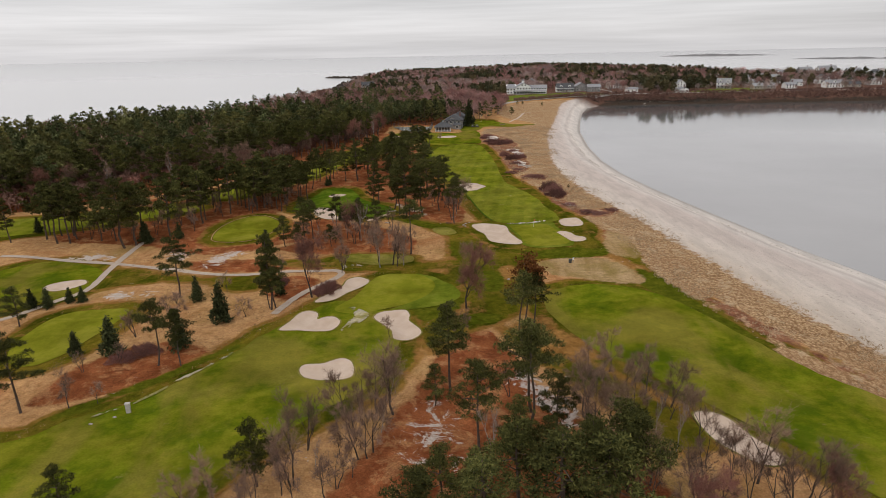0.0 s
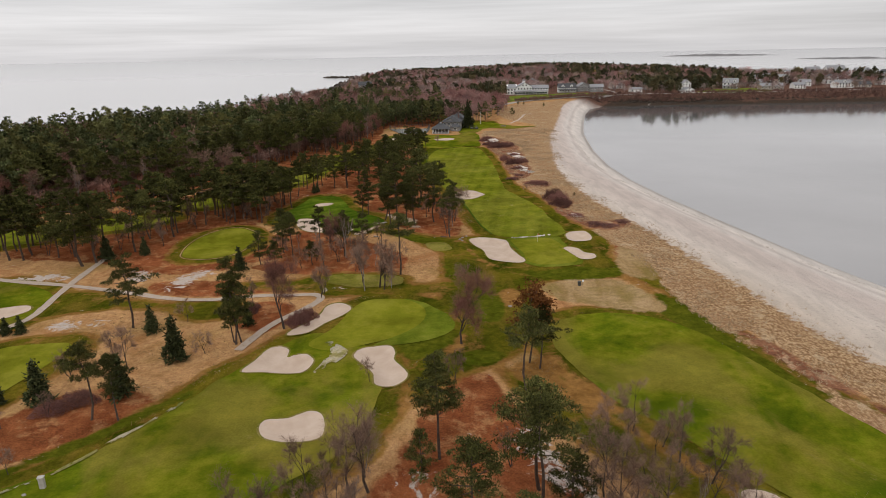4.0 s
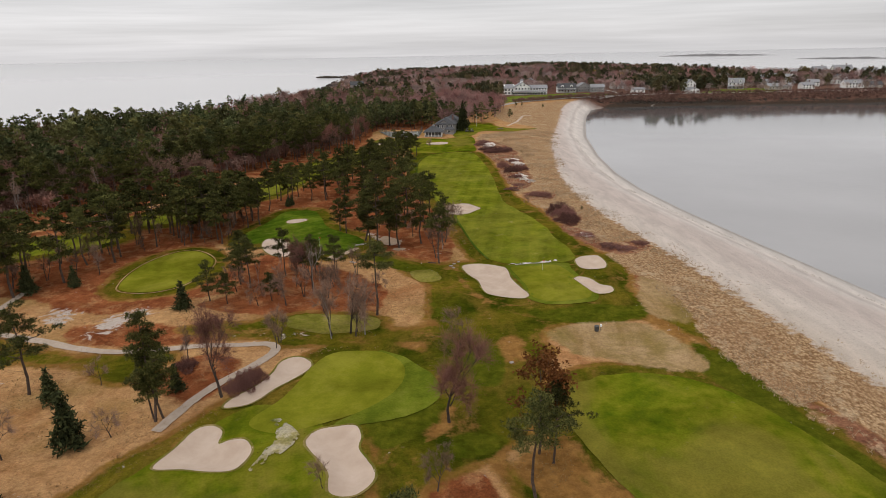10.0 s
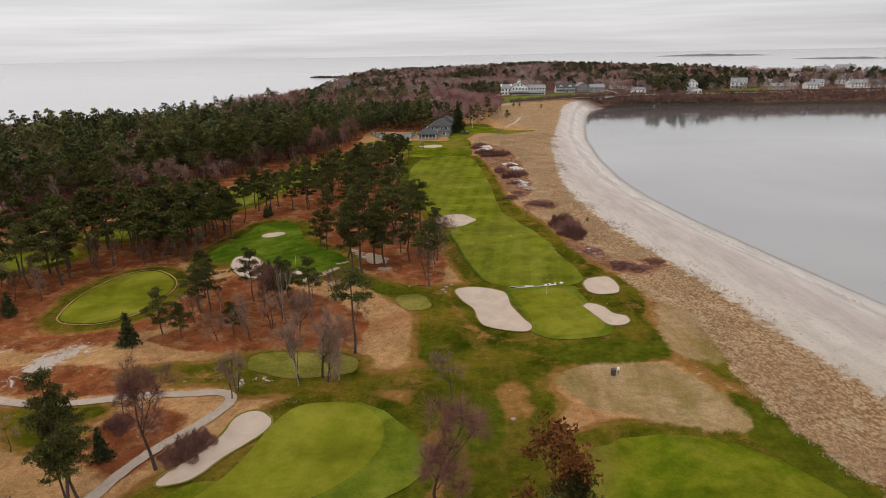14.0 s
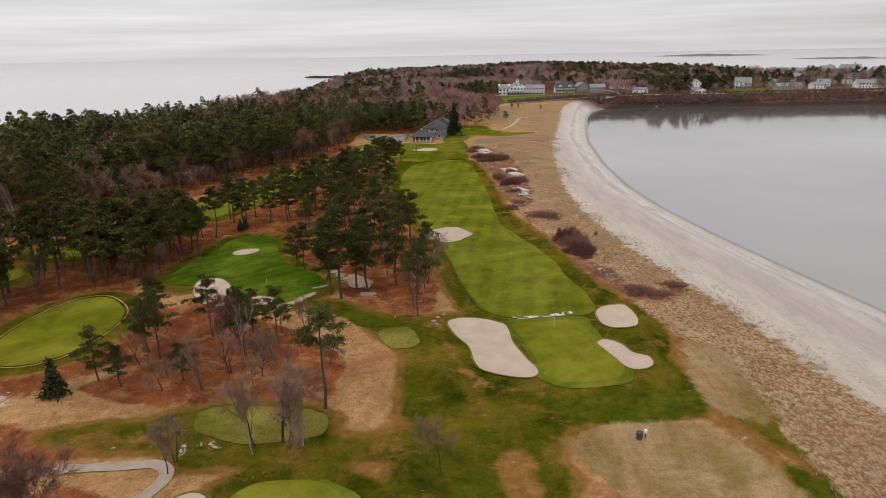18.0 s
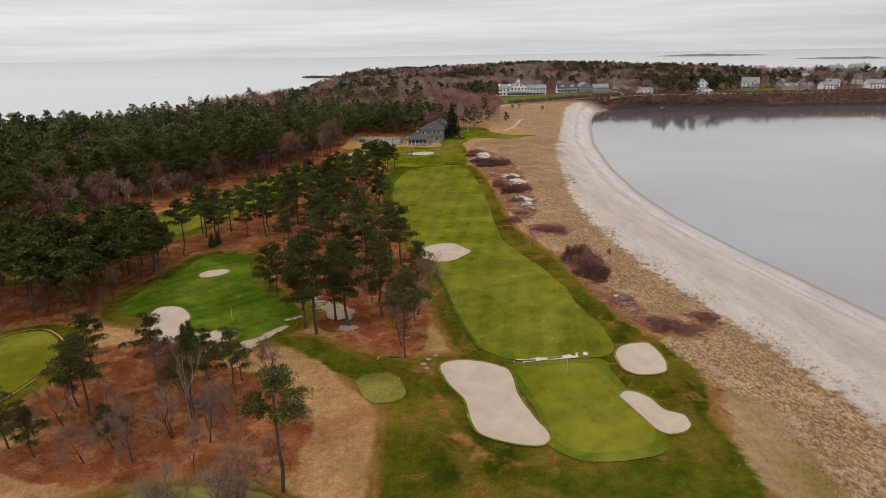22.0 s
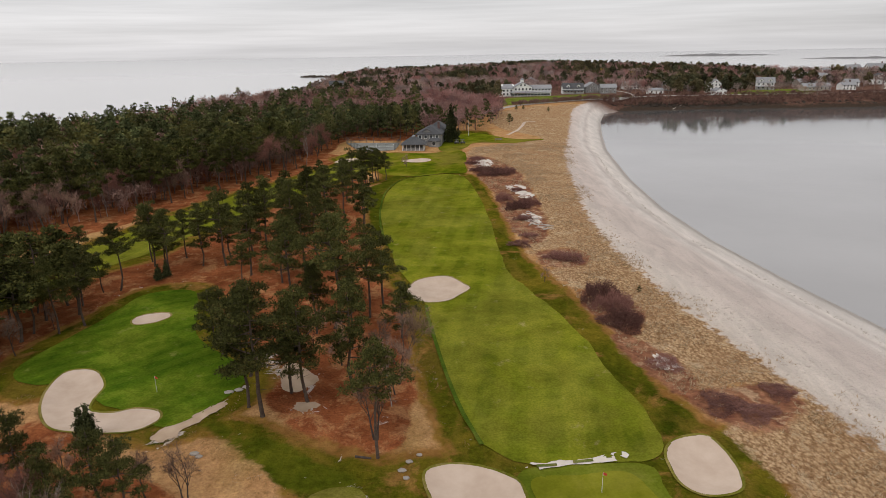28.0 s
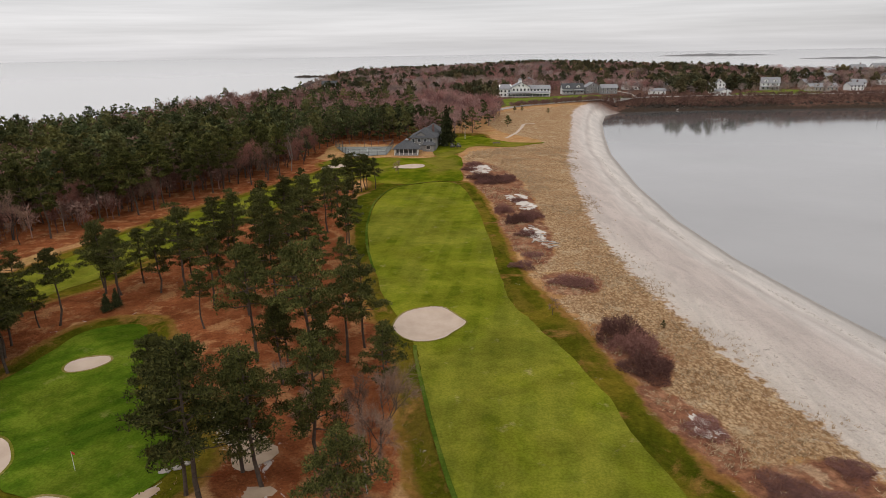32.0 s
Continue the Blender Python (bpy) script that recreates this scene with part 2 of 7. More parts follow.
def mown(name, dark, mid_c, light, stripe=0.0, turn=0.0, width=4.0, worn=(0.30, 0.25, 0.11), worn_from=0.6, grain=1.0, cross=0.0, blotch=0.0, tan=(0.215, 0.17, 0.045)):
    """Mown turf: drifts of tone, mowing stripes, tired tan blotches, pale divots."""
    g = Graph(name, 1.0, 0.0)
    p = g.where()
    a, b, f = g.noise(p, 0.09, 5, 0.6), g.noise(p, 0.5, 4, 0.6), g.noise(p, 3.5, 3)
    c = g.ramp(g.math("ADD", g.math("MULTIPLY", a, 0.7), g.math("MULTIPLY", b, 0.3)), (0.41, dark), (0.59, light), (0.5, mid_c))
    for strength, way in ((stripe, turn), (cross, turn + radians(90))):
        if strength:
            w = g.node("ShaderNodeTexWave", Scale=0.5 / width, Distortion=0.5, Detail=2.0)
            w.bands_direction = "X"
            g.link(g.where((1, 1, 1), turn=way), w.inputs["Vector"])
            c = g.mix(g.span(w.outputs["Fac"], 0.3, 0.7, 0.0, strength, True), c, light)
    if blotch:
        c = g.mix(g.span(g.noise(g.where((1.0, 0.6, 1.0), turn=turn), 0.055, 5, 0.58, 0.5), 0.45, 0.58, 0, blotch, True), c, tan)
    c = g.mix(g.span(g.noise(p, 0.3, 8, 0.72), worn_from, worn_from + 0.1, 0, 0.55), c, worn)
    c = g.mix(g.span(g.noise(p, 1.1, 6, 0.75), 0.5, 0.64, 0, 0.2 * grain), c, dark)
    c = g.mix(g.span(g.noise(g.where((1.0, 0.5, 1.0)), 0.75, 7, 0.8), 0.68, 0.72, 0, 0.4 * grain), c, (0.34, 0.27, 0.12))
    s = g.node("ShaderNodeVectorMath")
    s.operation = "SCALE"
    g.link(c, s.inputs[0])
    vary = g.math("MULTIPLY", g.span(f, 0.38, 0.62, 1 - 0.13 * grain, 1 + 0.16 * grain), g.span(g.noise(p, 0.1, 5, 0.62, 0.6), 0.36, 0.64, 0.82, 1.24))
    g.link(vary, s.inputs["Scale"])
    g.colour(s.outputs["Vector"])
    return g.bump(f, 0.25, 0.05).m


def sand_mat(name, lo, hi, rake=0.0):
    g = Graph(name, 0.95, 0.1)
    p = g.where()
    n = g.noise(p, 0.35, 5, 0.6)
    c = g.ramp(n, (0.3, lo), (0.7, hi))
    c = g.mix(g.span(g.noise(p, 0.14, 3), 0.6, 0.75, 0, 0.35), c, tuple(v * 0.72 for v in lo))
    g.colour(c)
    return g.bump(g.noise(p, 2.5, 4), 0.3, 0.08).m


def plain(name, lo, hi, scale=2.0, rough=0.85, spec=0.25, local=True, bump=0.3, metal=0.0):
    """A surface with fine grain and larger, fainter stains."""
    g = Graph(name, rough, spec)
    p = g.where(local=local)
    n = g.math("ADD", g.math("MULTIPLY", g.noise(p, scale, 5, 0.6), 0.6), g.math("MULTIPLY", g.noise(p, scale * 0.15, 3), 0.4))
    g.colour(g.ramp(n, (0.32, lo), (0.68, hi)))
    g.b.inputs["Metallic"].default_value = metal
    return g.bump(g.noise(p, scale * 4, 3), bump, 0.03).m


def foliage(name, dark, light, dry=None, share=0.1, stand=0.0, other=None):
    g = Graph(name, 0.9, 0.05)
    r = g.random(True)
    c = g.ramp(r, (0.0, dark), (1.0, light))
    if other:
        # each tree of a stand has its own hue and depth of colour
        depth, hue, _ = g.zone("tree")
        c = g.mix(g.span(hue, 0.35, 1.0, 0, 0.85), c, other)
        tone = g.math("ADD", g.math("MULTIPLY", depth, 0.8), 0.6)
    else:
        tone = g.math("ADD", g.math("MULTIPLY", g.random(), 0.75), 0.6)
    s = g.node("ShaderNodeVectorMath")
    s.operation = "SCALE"
    g.link(c, s.inputs[0])
    if stand:
        n = g.noise(g.where(), 0.11, 4, 0.6)
        tone = g.math("MULTIPLY", tone, g.span(n, 0.36, 0.64, 1 - stand, 1 + stand))
    g.link(tone, s.inputs["Scale"])
    c = s.outputs["Vector"]
    if dry:
        n = g.noise(g.where(local=True), 0.5, 3)
        c = g.mix(g.span(n, 0.62 - share, 0.75, 0, 0.8), c, dry)
    g.colour(c)
    return g.m


def sea_mat(name, deep, ripple, rough, slow):
    g = Graph(name, rough, 0.5)
    p = g.where()
    g.b.inputs["IOR"].default_value = 1.333
    n = g.noise(p, 0.012, 4)
    c = g.ramp(n, (0.3, deep), (0.7, tuple(v * 1.18 for v in deep)))
    # shallow over sand near the beach, deeper under the rocky bank, painted pale out at sea
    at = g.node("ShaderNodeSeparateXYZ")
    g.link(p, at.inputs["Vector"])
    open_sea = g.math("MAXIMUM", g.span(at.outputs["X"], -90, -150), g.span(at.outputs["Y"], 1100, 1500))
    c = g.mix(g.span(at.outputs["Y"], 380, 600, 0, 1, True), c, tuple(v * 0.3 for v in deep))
    # the sky's pale scatter is put into the open sea's colour, darker towards the horizon
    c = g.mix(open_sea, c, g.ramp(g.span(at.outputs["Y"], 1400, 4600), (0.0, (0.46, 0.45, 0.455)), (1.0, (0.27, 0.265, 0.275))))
    g.colour(c)
    h = g.math("ADD", g.noise(g.where((1, 1.8, 1)), slow, 3), g.math("MULTIPLY", g.noise(p, slow * 6, 2), 0.15))
    # the open sea is wind-ruffled, the bay lies calm
    g.link(g.span(open_sea, 0, 1, rough, 0.16), g.b.inputs["Roughness"])
    return g.bump(h, ripple, 1.0).m


M = dict(
    ground=soil(),
    fairway=mown("fairway_grass", (0.08, 0.099, 0.007), (0.114, 0.129, 0.010), (0.162, 0.166, 0.015), 0.42, radians(8), 7.0, cross=0.16, blotch=0.16),
    fairway_near=mown("near_fairway_grass", (0.055, 0.08, 0.004), (0.094, 0.112, 0.006), (0.145, 0.143, 0.012), 0.1, radians(40), 9.0, worn=(0.20, 0.16, 0.055), worn_from=0.62, grain=0.55, blotch=0.55, tan=(0.195, 0.148, 0.03)),
    green=mown("putting_green_grass", (0.122, 0.128, 0.010), (0.152, 0.152, 0.013), (0.182, 0.176, 0.02), worn=(0.2, 0.2, 0.05), worn_from=0.66, grain=0.35),
    apron=mown("apron_grass", (0.078, 0.10, 0.009), (0.108, 0.128, 0.012), (0.145, 0.155, 0.02), worn=(0.16, 0.15, 0.035), worn_from=0.6, grain=0.6),
    deepgreen=mown("deep_green_grass", (0.037, 0.07, 0.005), (0.06, 0.1, 0.007), (0.105, 0.138, 0.013), 0.2, radians(50), 5.0, worn=(0.16, 0.16, 0.04), worn_from=0.58),
    tee=mown("tee_grass", (0.10, 0.098, 0.014), (0.14, 0.128, 0.022), (0.185, 0.158, 0.036), worn=(0.21, 0.16, 0.06), worn_from=0.55),
    rough=mown("rough_grass", (0.05, 0.07, 0.016), (0.085, 0.105, 0.024), (0.13, 0.14, 0.04), worn=(0.24, 0.16, 0.075), worn_from=0.46),
    bunker=sand_mat("bunker_sand", (0.45, 0.345, 0.27), (0.54, 0.43, 0.35)),
    wash=sand_mat("trodden_sand", (0.34, 0.24, 0.165), (0.49, 0.37, 0.27)),
    drysand=sand_mat("pale_sand", (0.50, 0.44, 0.38), (0.66, 0.60, 0.55)),
    lip=mown("bunker_edge_turf", (0.10, 0.105, 0.012), (0.145, 0.13, 0.024), (0.22, 0.17, 0.06), worn=(0.25, 0.18, 0.08), worn_from=0.52, grain=0.8),
    tan=mown("dormant_grass", (0.24, 0.145, 0.062), (0.335, 0.215, 0.102), (0.42, 0.29, 0.155), worn=(0.21, 0.125, 0.06), worn_from=0.49),
    path=plain("gravel_path", (0.33, 0.26, 0.205), (0.46, 0.375, 0.305), 1.2, 0.95, 0.1, False),
    road=plain("road_surface", (0.32, 0.29, 0.27), (0.42, 0.39, 0.36), 0.8, 0.95, 0.1, False),
    bark=plain("pine_bark", (0.05, 0.036, 0.028), (0.135, 0.10, 0.08), 3.0, 0.95, 0.1),
    greybark=plain("grey_bark", (0.04, 0.031, 0.026), (0.105, 0.082, 0.07), 3.0, 0.95, 0.1),
    birch=plain("birch_bark", (0.20, 0.175, 0.16), (0.40, 0.365, 0.34), 3.0, 0.9, 0.1),
    needles=foliage("pine_needles", (0.022, 0.028, 0.009), (0.118, 0.114, 0.033), (0.14, 0.10, 0.03), 0.02, 0.3),
    spruce=foliage("spruce_needles", (0.018, 0.024, 0.010), (0.078, 0.084, 0.034)),
    # needles for the far neck, greyed to carry the haze of distance
    neckgreen=foliage("haze_greyed_needles", (0.03, 0.034, 0.018), (0.095, 0.092, 0.05), None, 0.1, 0.3, (0.11, 0.085, 0.04)),
    forest=foliage("forest_needles", (0.026, 0.036, 0.014), (0.115, 0.124, 0.052), None, 0.1, 0.4, (0.12, 0.108, 0.034)),
    forestbare=foliage("woodland_twigs", (0.15, 0.09, 0.075), (0.31, 0.195, 0.16), None, 0.1, 0.2, (0.20, 0.085, 0.068)),
    twigs=foliage("bare_twigs", (0.15, 0.094, 0.068), (0.30, 0.195, 0.145)),
    redtwigs=foliage("budding_twigs", (0.145, 0.066, 0.052), (0.275, 0.135, 0.105)),
    # twigs for the far trees, with distance haze mixed into paler colours
    neckred=foliage("haze_paled_budding_twigs", (0.19, 0.108, 0.10), (0.35, 0.225, 0.205), None, 0.1, 0.2, (0.27, 0.12, 0.105)),
    neckgrey=foliage("haze_paled_grey_twigs", (0.20, 0.145, 0.135), (0.37, 0.285, 0.265), None, 0.1, 0.2, (0.30, 0.215, 0.16)),
    dryleaf=foliage("dry_oak_leaves", (0.13, 0.045, 0.014), (0.27, 0.11, 0.035)),
    brush=foliage("leafless_brush", (0.085, 0.046, 0.038), (0.205, 0.122, 0.098)),
    thicket=foliage("thicket_twigs", (0.12, 0.055, 0.046), (0.26, 0.135, 0.112)),
    marram=foliage("dune_grass_blades", (0.42, 0.29, 0.17), (0.70, 0.53, 0.35)),
    scar=mown("worn_turf", (0.10, 0.11, 0.025), (0.19, 0.17, 0.06), (0.27, 0.23, 0.10), worn=(0.46, 0.40, 0.33), worn_from=0.47),
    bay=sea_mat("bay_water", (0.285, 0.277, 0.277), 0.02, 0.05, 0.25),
    strawblade=foliage("straw_blades", (0.22, 0.13, 0.055), (0.42, 0.28, 0.14)),
)


# ---- outlines of the land and of the mown and bare surfaces, in metres ----
def smooth_outline(pts, per=6, closed=True):
    """A Catmull-Rom curve through the points."""
    p = np.array(pts, float)
    n = len(p)
    out = []
    for i in range(n if closed else n - 1):
        a, b, c, d = (p[(i + k) % n] if closed else p[min(max(i + k, 0), n - 1)] for k in (-1, 0, 1, 2))
        for s in np.arange(per) / per:
            out.append(0.5 * (2 * b + (c - a) * s + (2 * a - 5 * b + 4 * c - d) * s ** 2 + (3 * b - a - 3 * c + d) * s ** 3))
    if not closed:
        out.append(p[-1])
    return np.array(out)


def signed(x, y, poly):
    """Distance to a closed outline, negative inside."""
    px, py = np.ravel(x), np.ravel(y)
    best = np.full(px.shape, 1e18)
    inside = np.zeros(px.shape, bool)
    for (x0, y0), (x1, y1) in zip(poly, np.roll(poly, -1, 0)):
        dx, dy = x1 - x0, y1 - y0
        s = np.clip(((px - x0) * dx + (py - y0) * dy) / (dx * dx + dy * dy + 1e-12), 0, 1)
        best = np.minimum(best, (px - x0 - s * dx) ** 2 + (py - y0 - s * dy) ** 2)
        if y0 != y1:
            inside ^= ((y0 > py) != (y1 > py)) & (px < x0 + (py - y0) / (y1 - y0) * dx)
    return np.where(inside, -1, 1) * np.sqrt(best).reshape(np.shape(x)) if np.ndim(x) == 1 else (np.where(inside, -1, 1) * np.sqrt(best)).reshape(np.shape(x))


def step(v, a, b):
    t = np.clip((v - a) / (b - a), 0, 1)
    return t * t * (3 - 2 * t)


SHORE = [(150, -120), (124, 60), (112, 105), (104, 138), (95, 168), (87, 204), (80, 243), (76, 275), (75, 308), (78, 353), (87, 422), (99, 480),
         (113, 540), (128, 590), (146, 614), (180, 618), (212, 619), (308, 613), (395, 613), (520, 604), (700, 570), (950, 600), (960, 740), (640, 800), (460, 860), (380, 1100)]
SHORE += [(240, 1300), (-40, 1350), (-150, 1310), (-190, 1350), (-158, 1275), (-163, 1080), (-150, 930), (-138, 800), (-128, 640), (-175, 545),
          (-245, 450), (-285, 320), (-340, 120), (-420, -120)]
SHORE = np.array(SHORE, float)
SAND_LINE = [(96, -20), (80, 50), (72, 94), (67, 118), (63, 141), (60, 162), (57, 185), (53.5, 205), (49.5, 232), (47.5, 255), (48, 285), (52, 320),
             (57, 360), (64, 400), (73, 440), (86, 500), (99, 556), (122, 604), (160, 640), (160, 560), (110, 300), (140, 100), (190, -20)]
SAND_LINE = smooth_outline(SAND_LINE, 3)
DUNE_LINE = [(62, 60), (56, 102), (50, 122), (47, 140), (48, 158), (43.5, 176), (42, 186), (39.5, 198), (37.2, 210), (34.4, 228), (30.8, 243), (27.8, 262),
             (27, 300), (24, 342), (20, 372), (24, 410), (44, 425), (60, 440), (46, 470), (40, 520), (60, 560), (110, 585), (130, 600), (120, 300), (150, 60)]
DUNE_LINE = smooth_outline(DUNE_LINE, 3)

FAIRWAYS = dict(
    left=[(-90, 66), (-61.5, 74), (-56.5, 78.5), (-49.5, 83), (-44.5, 88.5), (-40, 96), (-36.5, 104), (-33, 110), (-27, 120), (-20, 122), (-10, 113), (-9.5, 100), (-13, 87),
          (-21, 79), (-27.5, 70), (-35, 61), (-54, 48), (-90, 40)],
    right=[(19.5, 124), (22, 127.5), (27, 129.5), (34, 129.5), (40, 127.5), (46, 119.5), (49.5, 110), (53, 101), (57, 91), (64, 80), (72, 60), (70, 40), (54, 52),
           (46.5, 67), (44, 72), (37.5, 80.5), (31, 91), (25, 99), (21.5, 108), (19.5, 116)],
    long=[(13, 186.5), (11, 194), (9.5, 202), (8, 212.5), (7, 221.5), (6.5, 227), (1, 243.5), (-3, 262), (-6, 280), (-7.6, 300), (-7.5, 320), (-4.5, 336), (2.5, 345.5), (10, 347),
          (16.5, 344), (19.5, 325), (21.5, 300), (22, 270), (22, 250), (23, 241), (25, 234.5), (27.5, 227), (29.5, 218), (31, 207), (33, 197), (33.8, 189), (32.5, 183), (28, 182), (19, 182)],
    back=[(-92, 226), (-80, 250), (-72, 268), (-68, 285), (-62, 303), (-53, 323), (-42, 345), (-30, 372), (-22, 380), (-16, 366), (-26, 341), (-37, 316), (-45, 296),
          (-51, 278), (-57, 260), (-66, 242), (-78, 222)],
    far_left=[(-150, 168), (-118, 182), (-104, 192), (-90, 200), (-84, 208), (-90, 214), (-112, 206), (-150, 192)],
    corner=[(-118, 132), (-104, 152), (-92, 150), (-82, 142), (-84, 128), (-92, 122), (-104, 118)],
)
GREENS = dict(
    first=[(-23.5, 118.3), (-20.5, 124.5), (-18, 134), (-15.5, 138.3), (-11, 139.3), (-7, 138.3), (-4, 134.5), (-3.5, 129.5), (-5.5, 124), (-9.5, 120), (-15.5, 116.5), (-20, 115.6)],
    second=[(18, 179.6), (23, 180.4), (28, 180.4), (30, 176.5), (31, 171.5), (32.6, 165), (31.5, 161), (27.5, 159.4), (23.5, 159.4), (20.3, 161.8), (19.8, 167.5), (18.5, 174)],
    third=[(-46, 206), (-45.5, 216), (-43, 219), (-38, 219.5), (-33.5, 216), (-28, 208.5), (-22, 203), (-21, 199), (-24, 195), (-29, 196), (-33, 199), (-40, 206)],
    fourth=[(-67, 171.5), (-68, 178), (-67.5, 186.5), (-65, 193.5), (-59.5, 195.3), (-53.5, 190), (-51.5, 183.5), (-53, 174), (-56, 169), (-59.5, 167.5), (-64.5, 168.6)],
    fifth=[(-80, 104), (-80, 114), (-77, 119), (-71.5, 120), (-66, 119.5), (-65.5, 114), (-67, 106), (-68, 100), (-71, 96), (-76, 97)],
)
APRONS = dict(
    second=[(16.6, 180.6), (23, 182.2), (30.4, 181.2), (31.4, 176.6), (32.0, 171.6), (33.8, 164.6), (32.6, 159.6), (28, 157.8), (23, 158.0), (19.5, 160.9), (18.9, 167.2), (17.6, 173.6)],
    first=[(-8, 139), (-4, 137), (1, 130.5), (2, 125), (-0.5, 120.5), (-5.5, 118), (-12, 117), (-6, 124), (-4, 132)],
    third=[(-52, 206), (-50, 218), (-48, 227), (-46, 234), (-41, 237), (-37, 235), (-33.5, 226), (-29, 214.5), (-20, 206), (-18, 201), (-19.5, 195.5), (-24.5, 190.5), (-30, 194),
           (-36, 197), (-40, 203), (-46, 201)],
)
TEES = dict(
    small=[(-25, 149), (-26.5, 153), (-24.8, 154.8), (-20.5, 155.2), (-15.8, 154.4), (-11.7, 153.4), (-9.3, 151.4), (-9.2, 148), (-13, 147), (-19, 146.4)],
    square=[(-4.8, 176), (-3.5, 178.7), (0.2, 178.7), (2.2, 174.5), (1.2, 171.6), (-2.2, 171)],
)
BUNKERS = dict(
    kidney=[(-28, 122), (-24.5, 123), (-22, 127.5), (-18.5, 133), (-19, 136), (-21.5, 137.5), (-23.5, 136), (-24, 132), (-25.5, 127.5), (-28, 124)],
    heart=[(-32.5, 109), (-31.5, 113), (-30.5, 117), (-28.5, 118), (-26.5, 116.5), (-26.2, 114), (-25, 114.5), (-23, 114.5), (-21.5, 112.5), (-21.5, 110.5), (-22.5, 108.5), (-25.5, 108.3), (-29, 108.8)],
    boot=[(-15, 113.5), (-14, 116), (-11.5, 117), (-9, 117), (-8, 114.5), (-8, 112), (-6, 108.5), (-5.5, 106), (-7, 103.5), (-9, 103), (-10.5, 104), (-11, 107), (-12.5, 109.5), (-14, 111.5)],
    front=[(-25, 92.5), (-24.5, 94.5), (-21.5, 95), (-19, 97), (-17, 96), (-16, 92.5), (-16.5, 90), (-20, 89), (-23.5, 90)],
    shore=[(34, 78), (35.5, 79), (37.5, 78.5), (39, 76.5), (40, 73), (41.5, 70), (42, 68), (40.5, 66.5), (38.5, 66.5), (37, 68), (35.5, 70), (34.5, 72), (34, 74.5)],
    long=[(7, 181.5), (11.5, 182.3), (16, 180), (17, 177), (17.2, 172), (18.6, 166.5), (19.8, 163), (18.5, 161), (15, 161.5), (11.5, 163.5), (10.5, 167), (10, 171.5), (8, 176)],
    pot=[(33.5, 184), (35.5, 186), (38.6, 186.6), (39.6, 184), (39.6, 180), (38.3, 177), (35, 176.3), (33, 178), (32.8, 181.5)],
    slim=[(30.5, 171.5), (32, 172.5), (34, 171), (35.2, 168), (37.2, 166.5), (37, 164), (34.8, 162.8), (33, 163.5), (31.8, 167), (31, 169.5)],
    fairway=[(2.5, 234), (4, 239), (7.5, 241), (10.5, 241), (13, 237), (14.2, 234.2), (12, 231), (10, 229), (6.5, 228.5), (4, 230.5)],
    dot=[(-43, 222.3), (-42, 224.3), (-38.5, 225), (-37, 223.3), (-38.5, 221), (-41.5, 220.5)],
    lobed=[(-44, 200), (-44, 204.5), (-40.5, 205), (-37, 201), (-36.5, 197), (-35.5, 194.5), (-32.5, 194), (-30, 195), (-27, 194.3), (-26, 192.5), (-27, 190.5), (-29.5, 189.5), (-34, 189.7), (-38.5, 191), (-42, 195)],
    corner=[(-92, 133), (-91, 137), (-86.5, 139), (-84, 136.5), (-86, 132.5), (-89, 131)],
    club=[(-6, 376), (-4, 381), (1, 383), (5, 381), (5, 376), (0, 374)],
    court=[(-33, 376), (-31, 384), (-26, 386), (-24, 381), (-28, 376)],
)
SAND_PATCHES = dict(
    brush=[(-8, 70), (-7, 76), (-5, 82), (-2.5, 84), (0, 80), (2, 74), (4, 67), (1, 63), (-4, 66)],
    hollow=[(9.5, 88), (10.5, 93), (13, 93), (15, 87), (18.5, 82), (18.5, 76), (15, 75.5), (12.5, 81)],
    wash=[(-20.5, 107), (-20.5, 111), (-21, 117.5), (-18, 118), (-15.5, 115.8), (-16, 112.5), (-18.5, 109)],
    strip=[(-25.2, 187.6), (-23.8, 191.5), (-21.5, 194), (-19.3, 196), (-18.2, 195.2), (-20.5, 192), (-22.2, 189), (-23.8, 187.4)],
    ring=[(-14, 203.6), (-13.2, 207.2), (-10.5, 205), (-8.3, 201.6), (-9.4, 198.9), (-11.7, 198.3)],
    gravel=[(-10.1, 195.2), (-7.3, 195.8), (-7.0, 193.8), (-9.1, 193)],
    knoll=[(-17.4, 209.6), (-14.8, 209.1), (-14.3, 205.4), (-16.6, 206)],
    pale=[(-60.8, 146.7), (-61.8, 153.4), (-59.7, 157), (-55.3, 159.3), (-53.5, 155.8), (-56, 149.6), (-58.5, 145.4)],
    ledge=[(-73.7, 154.8), (-73.1, 158.9), (-68.6, 159.3), (-66.7, 154.3), (-68.4, 150.7)],
    gap=[(-26, 146), (-24, 147), (-22, 146), (-24, 144.5)],
    slab=[(-100, 154.5), (-96, 158.5), (-88, 158), (-87, 154), (-94, 153)],
    trail=[(-76, 126.5), (-73, 130.5), (-66.2, 130), (-64.4, 127), (-70, 125.5)],
    dune_a=[(22.2, 370.4), (24, 377), (26.6, 379.5), (29.5, 373.9), (28.6, 364), (24.9, 361)],
    dune_b=[(31, 326.7), (34.9, 327.3), (36, 319), (37.3, 310.5), (33.1, 309), (32.2, 317)],
    dune_c=[(31.5, 289.4), (34.2, 289), (35.2, 281), (36.6, 274.5), (34.2, 276), (31.8, 283)],
    dune_d=[(39.5, 203), (39, 207), (40.6, 208), (42, 204.5), (41, 202.5)],
)
